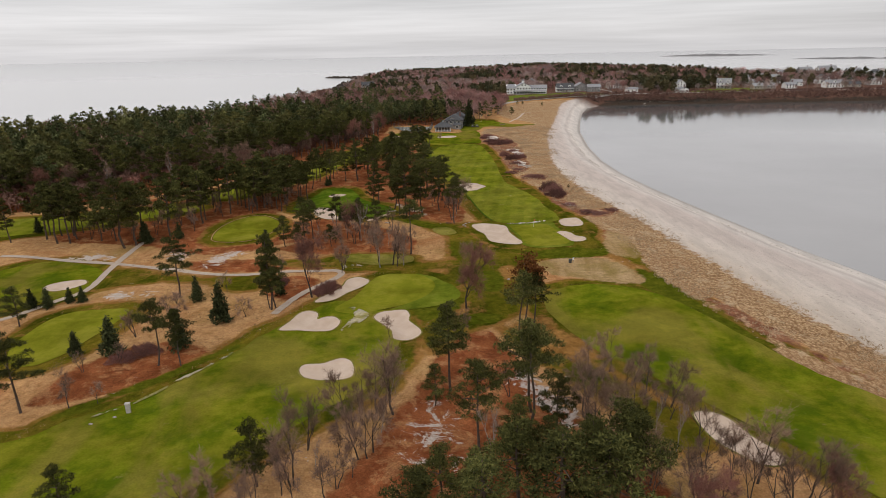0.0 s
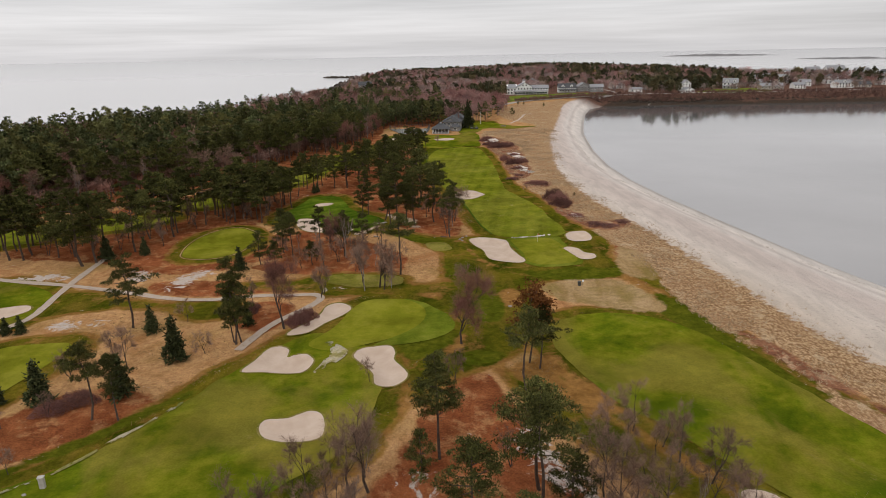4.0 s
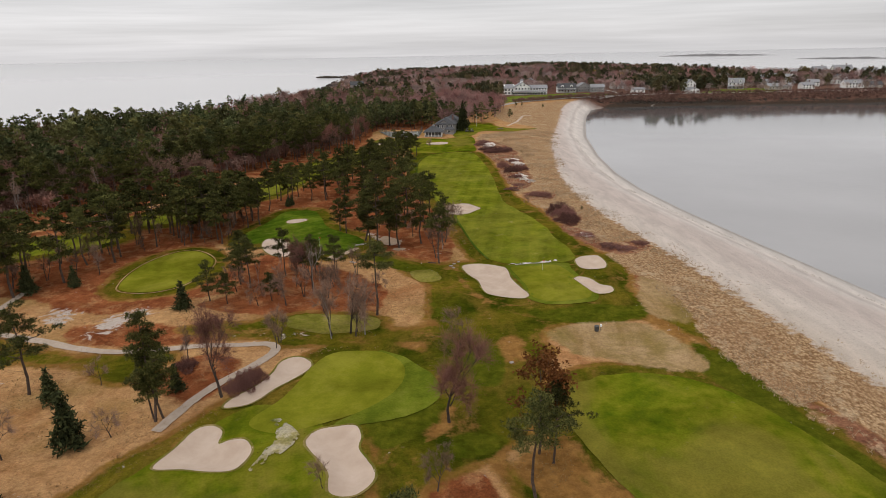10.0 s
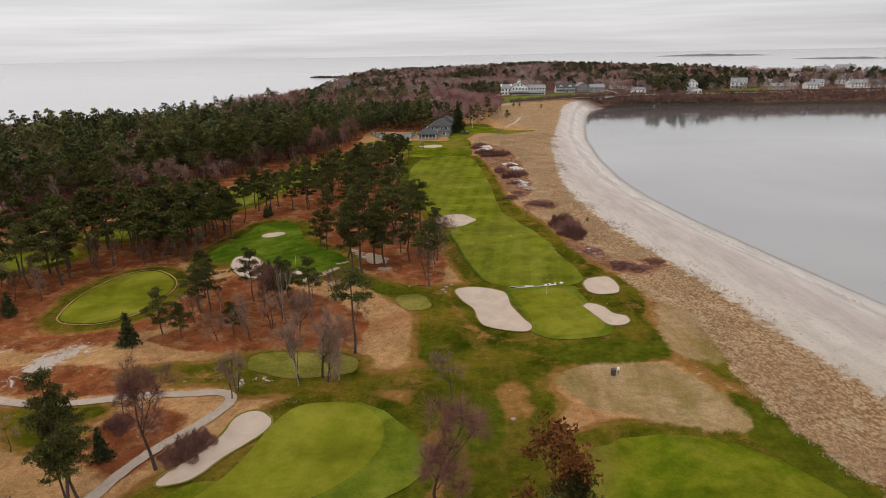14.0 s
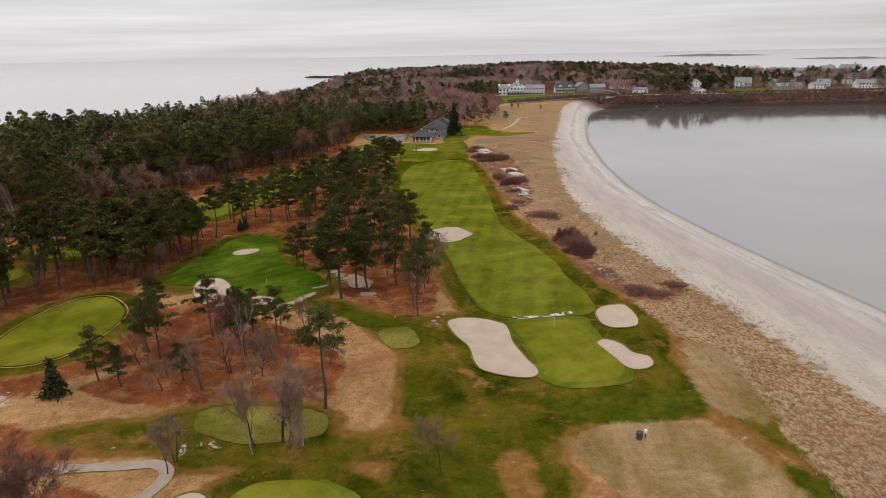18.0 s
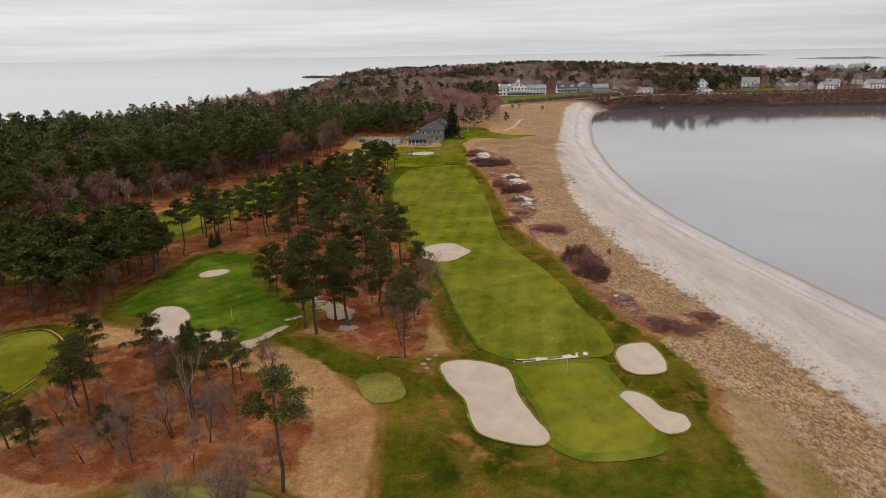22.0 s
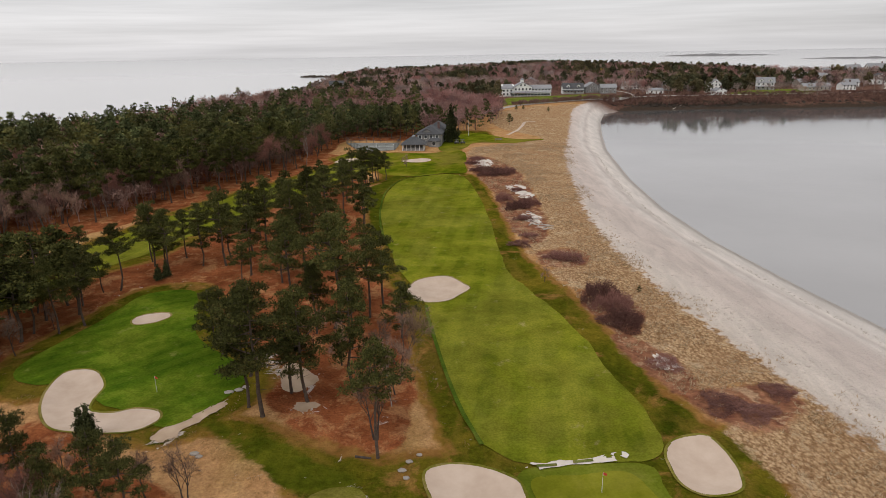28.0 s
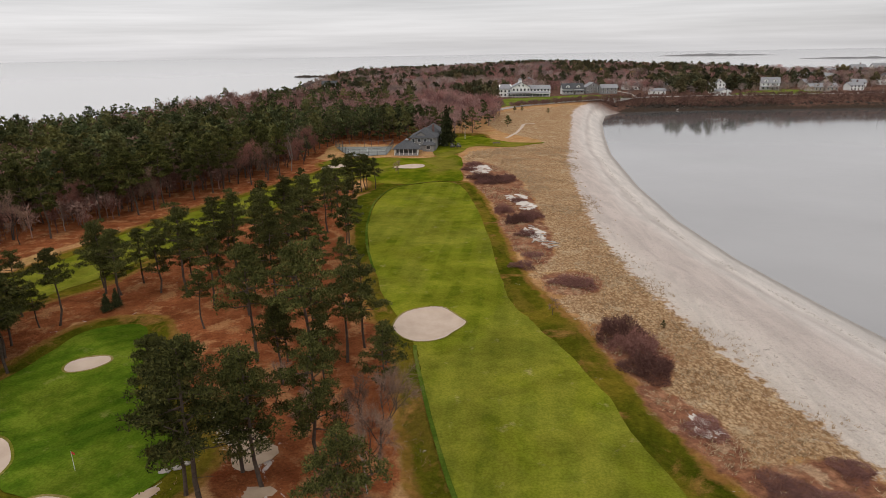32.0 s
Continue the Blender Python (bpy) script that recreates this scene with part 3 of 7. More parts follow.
TAN_LAWNS = dict(
    bank=[(44.6, 172.6), (48.9, 165.8), (48.5, 155.0), (46.5, 147.5), (42, 150), (40.5, 155), (41, 163.2)],
    mound=[(20.5, 143.5), (24, 148.5), (30, 149.8), (36, 149), (40, 147.5), (43, 140.5), (44.5, 134), (42, 130.8), (35, 131.5), (29.5, 133.5), (23, 137)],
)
PATHS = dict(
    cart=[(-118.5, 158), (-107, 155.5), (-96, 153), (-87, 151), (-77, 148.5), (-66.5, 144.5), (-60, 141.5), (-53, 140), (-45.5, 140.5), (-38, 141.7), (-31.5, 142.6), (-27.5, 142.8), (-25.6, 140.5), (-27, 136),
          (-29.5, 131.5), (-32, 127.5), (-34, 123), (-35.6, 117)],
    cross=[(-85.5, 170), (-85.2, 160), (-83.5, 146), (-81.5, 133), (-84, 126), (-88, 119), (-96, 112)],
)
OUT = {}
for _family in (FAIRWAYS, GREENS, APRONS, TEES, BUNKERS, SAND_PATCHES, TAN_LAWNS):
    for _k, _v in _family.items():
        OUT[id(_v)] = smooth_outline(_v, 6)


def outline(v):
    return OUT[id(v)]


NEEDLE_BEDS = [
    [(-46, 160), (-39, 168.6), (-41, 179), (-35, 185.5), (-25, 182.4), (-14.6, 174.5), (-9, 166), (-9.5, 158), (-12, 155.2), (-18, 156), (-24, 156.5), (-32, 155)],
    [(-62, 143), (-50, 142), (-40, 143), (-36, 146), (-46, 150), (-58, 152), (-66, 150)],
    [(-30, 216), (-19, 206), (-15, 196), (-4, 186), (3.5, 186), (5.5, 200), (3, 225), (-3, 250), (-10, 280), (-14, 320), (-18, 345), (-30, 330), (-42, 300), (-50, 270), (-58, 250), (-50, 238), (-36, 238)],
    [(-16, 50), (-13, 66), (-8, 80), (-4, 92), (0, 104), (7.5, 107), (12, 92), (15, 84), (20, 74), (26, 60), (28, 40)],
    [(-64, 84), (-50, 88), (-42, 100), (-52, 104), (-62, 98)],
    [(-40, 128), (-34, 124), (-30, 128), (-29, 136), (-34, 139), (-41, 137)],
    [(-300, 100), (-156, 200), (-110, 228), (-90, 254), (-73, 290), (-55, 324), (-37, 361), (-34, 395), (-60, 420), (-40, 460), (0, 480), (10, 540), (-100, 640), (-300, 500)],
    [(-112, 172), (-84, 166), (-70, 158), (-52, 158), (-50, 170), (-56, 200), (-50, 212), (-50, 236), (-62, 256), (-82, 250), (-106, 226), (-122, 200)],
    [(-50, 166), (-40, 168), (-30, 184), (-34, 190), (-44, 192), (-52, 182)],
    [(-62, 388), (-40, 400), (-37, 440), (-8, 438), (-6, 472), (-62, 472)],
    [(41.7, 166.6), (43.5, 173), (46.3, 172), (47, 166.6), (46.6, 161.7), (43.8, 157), (41.8, 161.4)],
    [(38, 200), (36, 212), (40, 216), (44, 208), (46, 196), (42, 190)],
]
NEEDLE_BEDS = [smooth_outline(v, 3) for v in NEEDLE_BEDS]
DUNE_REDS = [smooth_outline(v, 3) for v in (
    [(19, 384), (19, 362), (22, 342), (25, 318), (25.5, 292), (27, 268), (30, 262), (35, 270), (37, 290), (38, 318), (38, 346), (32, 378), (25, 386)],
    [(30, 256), (29, 248), (34, 246), (40, 248), (40, 255), (35, 258)],
    [(34, 213), (35.5, 204), (39, 196), (42, 197), (43, 204), (40, 211), (37, 214)],
    [(40, 196), (41, 190), (46, 186), (53, 192), (54, 197), (48, 198)],
    [(34, 232), (35, 216), (40, 214), (43, 224), (40, 233)],
    [(52, 120), (56, 105), (63, 89), (65.4, 89), (59.4, 106), (54.8, 120)])]
GRASS_BEDS = [
    [(-80.7, 146.5), (-71.0, 144.3), (-66.4, 138.0), (-72.2, 134.1), (-78.7, 132.1), (-80.4, 136.9)],
    [(-53.5, 135.8), (-45.1, 137.9), (-42.5, 130.7), (-50.5, 130.3)],
    [(-6, 116), (-6, 104), (-2, 98), (2, 106), (9, 110), (14, 116), (17, 122), (18, 132), (20, 140), (12, 146), (0, 143), (-2, 136)],
    [(-20, 189), (-13.6, 187.6), (-7, 178.5), (-0.9, 167.8), (-0.4, 155.3), (0.6, 149.6), (4, 144), (18, 141), (20, 146), (26, 150.5), (36.7, 151.5), (42, 158), (41, 166), (44, 178), (40, 190), (14, 186), (2, 184),
     (-8, 187.5), (-14, 191), (-20, 192)],
    [(0.6, 149.6), (-1.4, 147.1), (-6.6, 147.2), (-8.1, 152), (-11.5, 154.6), (-20, 156.4), (-27.3, 155.6), (-33.6, 152.3), (-40.3, 151.1), (-44.9, 148.6), (-38, 145.5), (-28.1, 144.8), (-24.5, 141.5), (-10, 141), (4, 142)],
    [(44, 176), (47, 173), (49.3, 167.9), (47.9, 156.2), (48.4, 149.1), (47, 140), (50, 138), (51, 152), (52, 168), (47, 180)],
    [(-70, 138), (-52, 135), (-42, 136), (-44, 140), (-58, 139), (-72, 144)],
    [(22.5, 340), (25, 300), (26, 262), (29, 243), (32.8, 228), (35.6, 210), (38, 197), (40, 188), (36, 186), (32, 200), (29, 220), (24, 238), (22, 260), (21, 300), (18, 345)],
    [(36, 151), (42, 158), (47, 157), (49, 142), (53, 126), (47, 130), (45, 142), (40, 149.5)],
    [(9, 110), (20, 97), (31, 82), (35, 72), (29, 70), (21, 84), (12, 99)],
    [(-16, 330), (-12, 350), (-30, 372), (-36, 392), (-10, 400), (8, 396), (14, 430), (8, 465), (30, 475), (36, 455), (20, 430), (18, 380), (18, 350), (4, 350), (-8, 340)],
    [(44, 118), (42, 134), (46, 138), (52, 124), (58, 104), (66, 84), (74, 60), (64, 60), (52, 100)],
]
GRASS_BEDS = [smooth_outline(v, 3) for v in GRASS_BEDS]
LUSH_BEDS = [
    [(19.0, 156.2), (41.1, 157.4), (38.4, 150.0), (28.0, 148.5), (21.3, 150.8)],
    [(6.3, 139.2), (12.3, 139.0), (11.9, 127.9), (7.0, 127.4)],
    [(-7.6, 119.2), (1.5, 124.1), (2.6, 117.7), (-3.9, 112.1), (-6.6, 113.3)],
    [(3.6, 114.1), (10.3, 116.2), (9.3, 110.6), (4.0, 109.2)],
    [(44.2, 141.1), (48.9, 132.5), (50.0, 119.8), (47.4, 113.8), (44.0, 122.6), (41.5, 132.8)],
    [(-20.4, 191.7), (-14.4, 189.3), (-6.1, 184.4), (-0.0, 180.7), (-1.1, 178.6), (-6.3, 178.2), (-13.4, 183.4), (-16.9, 187.3)],
    [(-14.9, 322.8), (-6.2, 349.1), (-2.1, 350.4), (-8.3, 322.2), (-6.0, 283.0), (-7.2, 272.2), (-12.2, 299.2)],
    [(6.8, 227.3), (8.9, 228.5), (7.6, 222.1), (7.3, 215.6), (5.0, 217.6)],
    [(46.3, 129.8), (50.8, 118.2), (53.9, 104.2), (55.4, 95.3), (59.2, 86.7), (56.7, 84.4), (52.0, 93.1), (49.9, 102.3), (45.7, 115.8)],
    [(-36.2, 103.0), (-40.1, 98.8), (-46.0, 90.4), (-51.1, 85.3), (-55.6, 79.8), (-57.8, 78.2), (-59.5, 80.7), (-53.4, 87.4), (-47.2, 93.0), (-39.4, 104.3)],
    [(0.1, 151.1), (0.9, 155.2), (-1.1, 160.7), (-1.8, 164.1), (-0.7, 165.5), (0.8, 161.3), (2.7, 154.1), (3.2, 152.4), (1.1, 152.5)],
]
BRONZE_BEDS = [
    [(9.6, 108.5), (18.3, 114.8), (22.9, 106.2), (26.7, 95.3), (17.9, 95.6), (12.5, 102.7)],
    [(11.2, 142.5), (16.2, 144.2), (16.3, 133.8), (11.2, 134.0)],
    [(-0.8, 119.0), (4.4, 122.7), (3.7, 115.3), (-0.1, 113.1)],
    [(5.9, 179.9), (8.9, 166.6), (12.2, 160.2), (17.4, 158.8), (19.7, 161.3), (18.2, 157.0), (12.2, 156.6), (8.3, 163.1), (5.4, 173.3)],
    [(41.2, 155.1), (45.3, 144.8), (44.5, 134.3), (41.1, 137.8), (38.6, 148.0)],
]
LUSH_BEDS, BRONZE_BEDS = [smooth_outline(v, 3) for v in LUSH_BEDS], [smooth_outline(v, 3) for v in BRONZE_BEDS]


def height(x, y):
    """Height of the ground over the course's level; the tide stands at -4 m."""
    x, y = np.asarray(x, float), np.asarray(y, float)
    d = -signed(x, y, SHORE)
    east = step(x, -60, 20)
    far = step(y, 585, 612)
    wide = 24 + np.clip(200 - y, 0, 200) * 0.13
    wide = wide * (1 - far) + 13 * far
    wide = wide * east + 11 * (1 - east)
    z = -4.6 + 4.6 * step(d, -8, wide)
    z = np.where(d < -8, -4.6 + np.maximum(d + 8, -40) * 0.08, z)
    neck = step(d, 0, 14) * (4.5 * step(y, 470, 600) + 8 * step(y, 700, 980) * step(d, 20, 160) * step(x, -60, 160) * (1 - step(x, 230, 420)))
    neck = neck + 4.0 * step(d, 10, 40) * step(y, 690, 790) * step(x, 270, 350)
    roll = 0.22 * np.sin(x * 0.11 + 1.3 * np.sin(y * 0.05)) * np.sin(y * 0.09 + 0.7) + 0.12 * np.sin(x * 0.31 + y * 0.23)
    z = z + neck + roll * step(d, 10, 40)
    for k, v in BUNKERS.items():
        o = outline(v)
        near = (x > o[:, 0].min() - 4) & (x < o[:, 0].max() + 4) & (y > o[:, 1].min() - 4) & (y < o[:, 1].max() + 4)
        if near.any():
            s = signed(x[near], y[near], o)
            z[near] += 0.12 * np.exp(-((s - 0.9) / 1.2) ** 2) - 0.65 * step(-s, -0.3, 2.6)
    return z


def height_at(x, y):
    return float(height(np.array([x]), np.array([y]))[0])


def ground_sheet():
    def axis(lo, a, b, hi, fine, grow):
        mid = list(np.arange(a, b, fine))
        s, up = fine, [b]
        while up[-1] < hi:
            s = min(s * grow, 30)
            up.append(up[-1] + s)
        s, down = fine, []
        v = a
        while v > lo:
            s = min(s * grow, 30)
            v -= s
            down.append(v)
        return np.array(down[::-1] + mid + up)

    xs, ys = axis(-480, -120, 108, 1000, 0.85, 1.12), axis(-150, 54, 400, 1400, 0.9, 1.05)
    gx, gy = np.meshgrid(xs, ys)
    fx, fy = gx.ravel(), gy.ravel()
    z = height(fx, fy)
    nx, ny = len(xs), len(ys)
    i = (np.arange(ny - 1)[:, None] * nx + np.arange(nx - 1)[None]).ravel()
    faces = np.stack([i, i + 1, i + nx + 1, i + nx], 1)
    me = bpy.data.meshes.new("ground")
    me.vertices.add(len(fx))
    me.vertices.foreach_set("co", np.stack([fx, fy, z], 1).ravel())
    me.loops.add(faces.size)
    me.loops.foreach_set("vertex_index", faces.ravel())
    me.polygons.add(len(faces))
    me.polygons.foreach_set("loop_start", np.arange(0, faces.size, 4))
    me.update()
    me.polygons.foreach_set("use_smooth", np.ones(len(faces), bool))

    def soft(polys, reach):
        best = np.full(fx.shape, 1e3)
        for o in polys:
            near = (fx > o[:, 0].min() - 12) & (fx < o[:, 0].max() + 12) & (fy > o[:, 1].min() - 12) & (fy < o[:, 1].max() + 12)
            if near.any():
                best[near] = np.minimum(best[near], signed(fx[near], fy[near], o))
        return 1 - step(best, -reach, reach)

    turf = [outline(v) for fam in (FAIRWAYS, GREENS, APRONS) for v in fam.values()]
    best = np.full(fx.shape, 1e3)
    for o in turf:
        near = (fx > o[:, 0].min() - 14) & (fx < o[:, 0].max() + 14) & (fy > o[:, 1].min() - 14) & (fy < o[:, 1].max() + 14)
        if near.any():
            best[near] = np.minimum(best[near], signed(fx[near], fy[near], o))
    grass = np.maximum(1 - step(best, 0.3, 6.5), 0.86 * soft(GRASS_BEDS, 3.2))
    grass = grass * (1 - step(fy, 575, 596))
    needle = soft(NEEDLE_BEDS, 3.0)
    reds = soft(DUNE_REDS, 2.5)
    d = -signed(fx, fy, SHORE)
    bare = np.maximum(soft([outline(v) for k, v in SAND_PATCHES.items() if k != "brush"], 2.4) * 0.66, soft([outline(SAND_PATCHES["brush"])], 3.0) * 0.46)
    sand = 1 - step(signed(fx, fy, SAND_LINE), -4.5, 4.5)
    sand = np.maximum(sand, (1 - step(d, 4, 9)) * (1 - step(fy, 560, 600))) * (1 - step(fx, 138, 152))
    dune = (1 - step(signed(fx, fy, DUNE_LINE), -2.5, 2.5)) * (1 - step(fx, 120, 140)) * (1 - 0.8 * reds)
    wet = (1 - step(d, 0.2, 1.6)) * (1 - step(fx, 130, 150))
    bank = step(fy + 0.35 * np.clip(90 - fx, 0, 120), 590, 606)
    reach = np.clip(d / 42, 0, 1)
    kelp = (1 - step(d, 3.0, 6.0)) * step(fy, 585, 600) * step(fx, 136, 150)
    kelp = np.maximum(kelp, (1 - step(d, 8, 12)) * (fx < -60))
    for name, cols in (("zone_a", (grass, needle, bare)), ("zone_b", (sand, dune, wet)), ("zone_c", (kelp, bank, reach)), ("zone_d", (soft(LUSH_BEDS, 2.2), soft(BRONZE_BEDS, 2.6), reds)), ("zone_e", (soft([outline(v) for v in TAN_LAWNS.values()], 3.0), bank, bank))):
        at = me.color_attributes.new(name, "FLOAT_COLOR", "POINT")
        at.data.foreach_set("color", np.stack([*cols, np.ones_like(fx)], 1).astype(np.float32).ravel())
    me.materials.append(M["ground"])
    return tagged(new("ground", me), "rough ground of straw grass, needle litter, dunes and pale beach sand", "ground", kind="structure")


ground_sheet()


def plane_sheet(name, x0, x1, y0, y1, z, material):
    me = bpy.data.meshes.new(name)
    me.from_pydata([(x0, y0, z), (x1, y0, z), (x1, y1, z), (x0, y1, z)], [], [(0, 1, 2, 3)])
    me.materials.append(material)
    return new(name, me)


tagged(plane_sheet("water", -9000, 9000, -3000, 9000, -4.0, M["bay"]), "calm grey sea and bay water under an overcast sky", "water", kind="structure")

from mathutils import geometry


def drape(name, poly, material, lift, cell=2.0, edge=0.0, seed=1, holes=(), broken=None):
    """A thin sheet over the ground inside an outline, with a slightly ragged edge, cut out where the holes lie."""
    o = np.array(poly)
    if edge:
        rng = np.random.default_rng(seed)
        n = len(o)
        w = np.convolve(np.tile(rng.normal(0, 1, n), 3), np.ones(3) / 3, "same")[n:2 * n]
        nrm = np.roll(o, -1, 0) - np.roll(o, 1, 0)
        nrm = np.stack([nrm[:, 1], -nrm[:, 0]], 1) / (np.linalg.norm(nrm, axis=1)[:, None] + 1e-9)
        o = o + nrm * (w * edge)[:, None]
    x0, y0 = o.min(0)
    x1, y1 = o.max(0)
    gx, gy = np.meshgrid(np.arange(x0 + cell / 2, x1, cell), np.arange(y0 + cell / 2, y1, cell))
    p = np.stack([gx.ravel(), gy.ravel()], 1)
    p = p[signed(p[:, 0], p[:, 1], o) < -cell * 0.35] if len(p) else p
    holes = [h for h in holes if h[:, 0].max() > x0 and h[:, 0].min() < x1 and h[:, 1].max() > y0 and h[:, 1].min() < y1]
    loops, extra = [o], []
    for h in holes:
        p = p[np.abs(signed(p[:, 0], p[:, 1], h)) > 0.4]
        wide = h.mean(0) + (h - h.mean(0)) * 1.5
        extra.append(wide)
        loops.append(h)
    edges, start = [], 0
    for q in loops:
        n = len(q)
        edges += [(start + i, start + (i + 1) % n) for i in range(n)]
        start += n
    verts = [Vector(v) for v in np.concatenate(loops + [p] + [w[signed(w[:, 0], w[:, 1], o) < -0.3] for w in extra])]
    v2, _, f2, *_ = geometry.delaunay_2d_cdt(verts, edges, [], 0, 1e-5)
    v2 = np.array([tuple(v) for v in v2])
    mid = np.array([v2[list(f)].mean(0) for f in f2])
    keep = signed(mid[:, 0], mid[:, 1], o) < 0
    for h in holes:
        keep &= signed(mid[:, 0], mid[:, 1], h) > 0
    if broken is not None:
        keep &= np.array([noise.noise(Vector((a * 0.55 + seed, b * 0.4, 1.5))) + 0.5 * noise.noise(Vector((a * 1.7, b * 1.3, 4.5))) for a, b in mid]) > broken
    f2 = [f for f, k in zip(f2, keep) if k]
    z = height(v2[:, 0], v2[:, 1]) + lift
    me = bpy.data.meshes.new(name)
    me.from_pydata([(a, b, c) for (a, b), c in zip(v2, z)], [], [tuple(f) for f in f2])
    if me.polygons and sum(q.normal.z for q in me.polygons) < 0:
        me.flip_normals()
    me.polygons.foreach_set("use_smooth", np.ones(len(me.polygons), bool))
    me.materials.append(material)
    return new(name, me)


def ring_lip(poly, material, parent, wide=0.19, high=0.06):
    """The turf lip round a bunker."""
    o = np.array(poly)
    n = len(o)
    t = np.roll(o, -1, 0) - np.roll(o, 1, 0)
    nrm = np.stack([t[:, 1], -t[:, 0]], 1) / (np.linalg.norm(t, axis=1)[:, None] + 1e-9)
    prof = [(-0.35, 0.0), (-0.2, 0.8), (0.25, 1.0), (0.8, 0.45), (1.5, 0.05)]
    area = 0.5 * np.sum(o[:, 0] * np.roll(o[:, 1], -1) - np.roll(o[:, 0], -1) * o[:, 1])
    sgn = 1 if area > 0 else -1
    rows = []
    for k, (a, b) in enumerate(prof):
        q = o + nrm * sgn * a * wide
        wob = 0.75 + 0.35 * np.sin(np.arange(n) * 0.9 + k) * np.sin(np.arange(n) * 0.37)
        rows.append(np.column_stack([q, height(q[:, 0], q[:, 1]) + 0.09 + b * high * wob]))
    v = np.concatenate(rows)
    f = [(k * n + i, k * n + (i + 1) % n, (k + 1) * n + (i + 1) % n, (k + 1) * n + i) for k in range(len(prof) - 1) for i in range(n)]
    me = bpy.data.meshes.new("turf_lip")
    me.from_pydata([tuple(q) for q in v], [], f)
    me.polygons.foreach_set("use_smooth", np.ones(len(f), bool))
    me.materials.append(material)
    ob = new("turf_lip", me)
    ob.parent = parent
    return ob


def ribbon(name, pts, width, material, lift, per=6):
    c = smooth_outline(pts, per, False)
    t = np.gradient(c, axis=0)
    nrm = np.stack([t[:, 1], -t[:, 0]], 1) / (np.linalg.norm(t, axis=1)[:, None] + 1e-9)
    rng = np.random.default_rng(len(pts))
    n = len(c)
    rows = []
    for s in (-0.5, -0.2, 0.2, 0.5):
        q = c + nrm * (s * (width + rng.normal(0, width * 0.06, n)))[:, None]
        rows.append(np.column_stack([q, height(q[:, 0], q[:, 1]) + lift]))
    v = np.concatenate(rows)
    f = [(k * n + i, k * n + i + 1, (k + 1) * n + i + 1, (k + 1) * n + i) for k in range(3) for i in range(n - 1)]
    me = bpy.data.meshes.new(name)
    me.from_pydata([tuple(q) for q in v], [], f)
    if me.polygons[0].normal.z < 0:
        me.flip_normals()
    me.materials.append(material)
    return new(name, me)


SAND_HOLES = [outline(v) for v in BUNKERS.values()]
for k, v in FAIRWAYS.items():
    m = M["fairway"] if k in ("long", "back", "far_left") else M["fairway_near"]
    tagged(drape("fairway", outline(v), m, 0.08, 2.0, 0.35, len(k), SAND_HOLES), "mown yellow-green fairway grass with faint mowing stripes", "fairway", kind="structure")
for k, v in APRONS.items():
    tagged(drape("apron", outline(v), M["deepgreen"] if k == "third" else M["apron"], 0.09, 1.6, 0.2, len(k), SAND_HOLES), "darker green apron grass round a putting green", "grass", kind="structure")
for k, v in GREENS.items():
    tagged(drape("putting_green", outline(v), M["green"] if k != "third" else M["deepgreen"], 0.105, 1.5, 0.06, len(k), SAND_HOLES), "closely mown yellow-green putting green", "putting green", kind="structure")
for k, v in TEES.items():
    tagged(drape("tee", outline(v), M["tee"], 0.08, 1.0, 0.15, len(k)), "small mown tee of yellow-green grass", "tee", kind="structure")
for k, v in BUNKERS.items():
    b = tagged(drape("bunker", outline(v), M["bunker"], 0.12, 0.7, 0.12, len(k)), "pale raked sand bunker with a turf lip", "bunker", "bunkers of the course")
    ring_lip(outline(v), M["lip"], b)
for k, v in PATHS.items():
    tagged(ribbon("cart_path", v, 1.65, M["path"], 0.11), "pale gravel cart path winding through rough", "path", kind="structure")
tagged(ribbon("road", [(30, 530), (46, 556), (66, 578), (100, 600), (142, 624), (170, 633), (200, 637), (246, 636), (300, 637), (400, 639), (520, 630), (700, 600)], 6.5, M["road"], 0.15), "pale coastal road along the bank of the bay", "road", kind="structure")
for k in ("dune_a", "dune_b", "dune_c", "dune_d", "ring", "gravel", "strip"):
    o = outline(SAND_PATCHES[k])
    o = o.mean(0) + (o - o.mean(0)) * (1.1 if k[:4] == "dune" else 0.9)
    tagged(drape("sand_blowout", o, M["drysand" if k[:4] == "dune" else "wash"], 0.09, 0.5, 0.9 if k[:4] == "dune" else 0.4, len(k) + 3, (), -0.02 if k[:4] == "dune" else None), "white wind-blown sand lying open among brush", "sand", kind="structure")


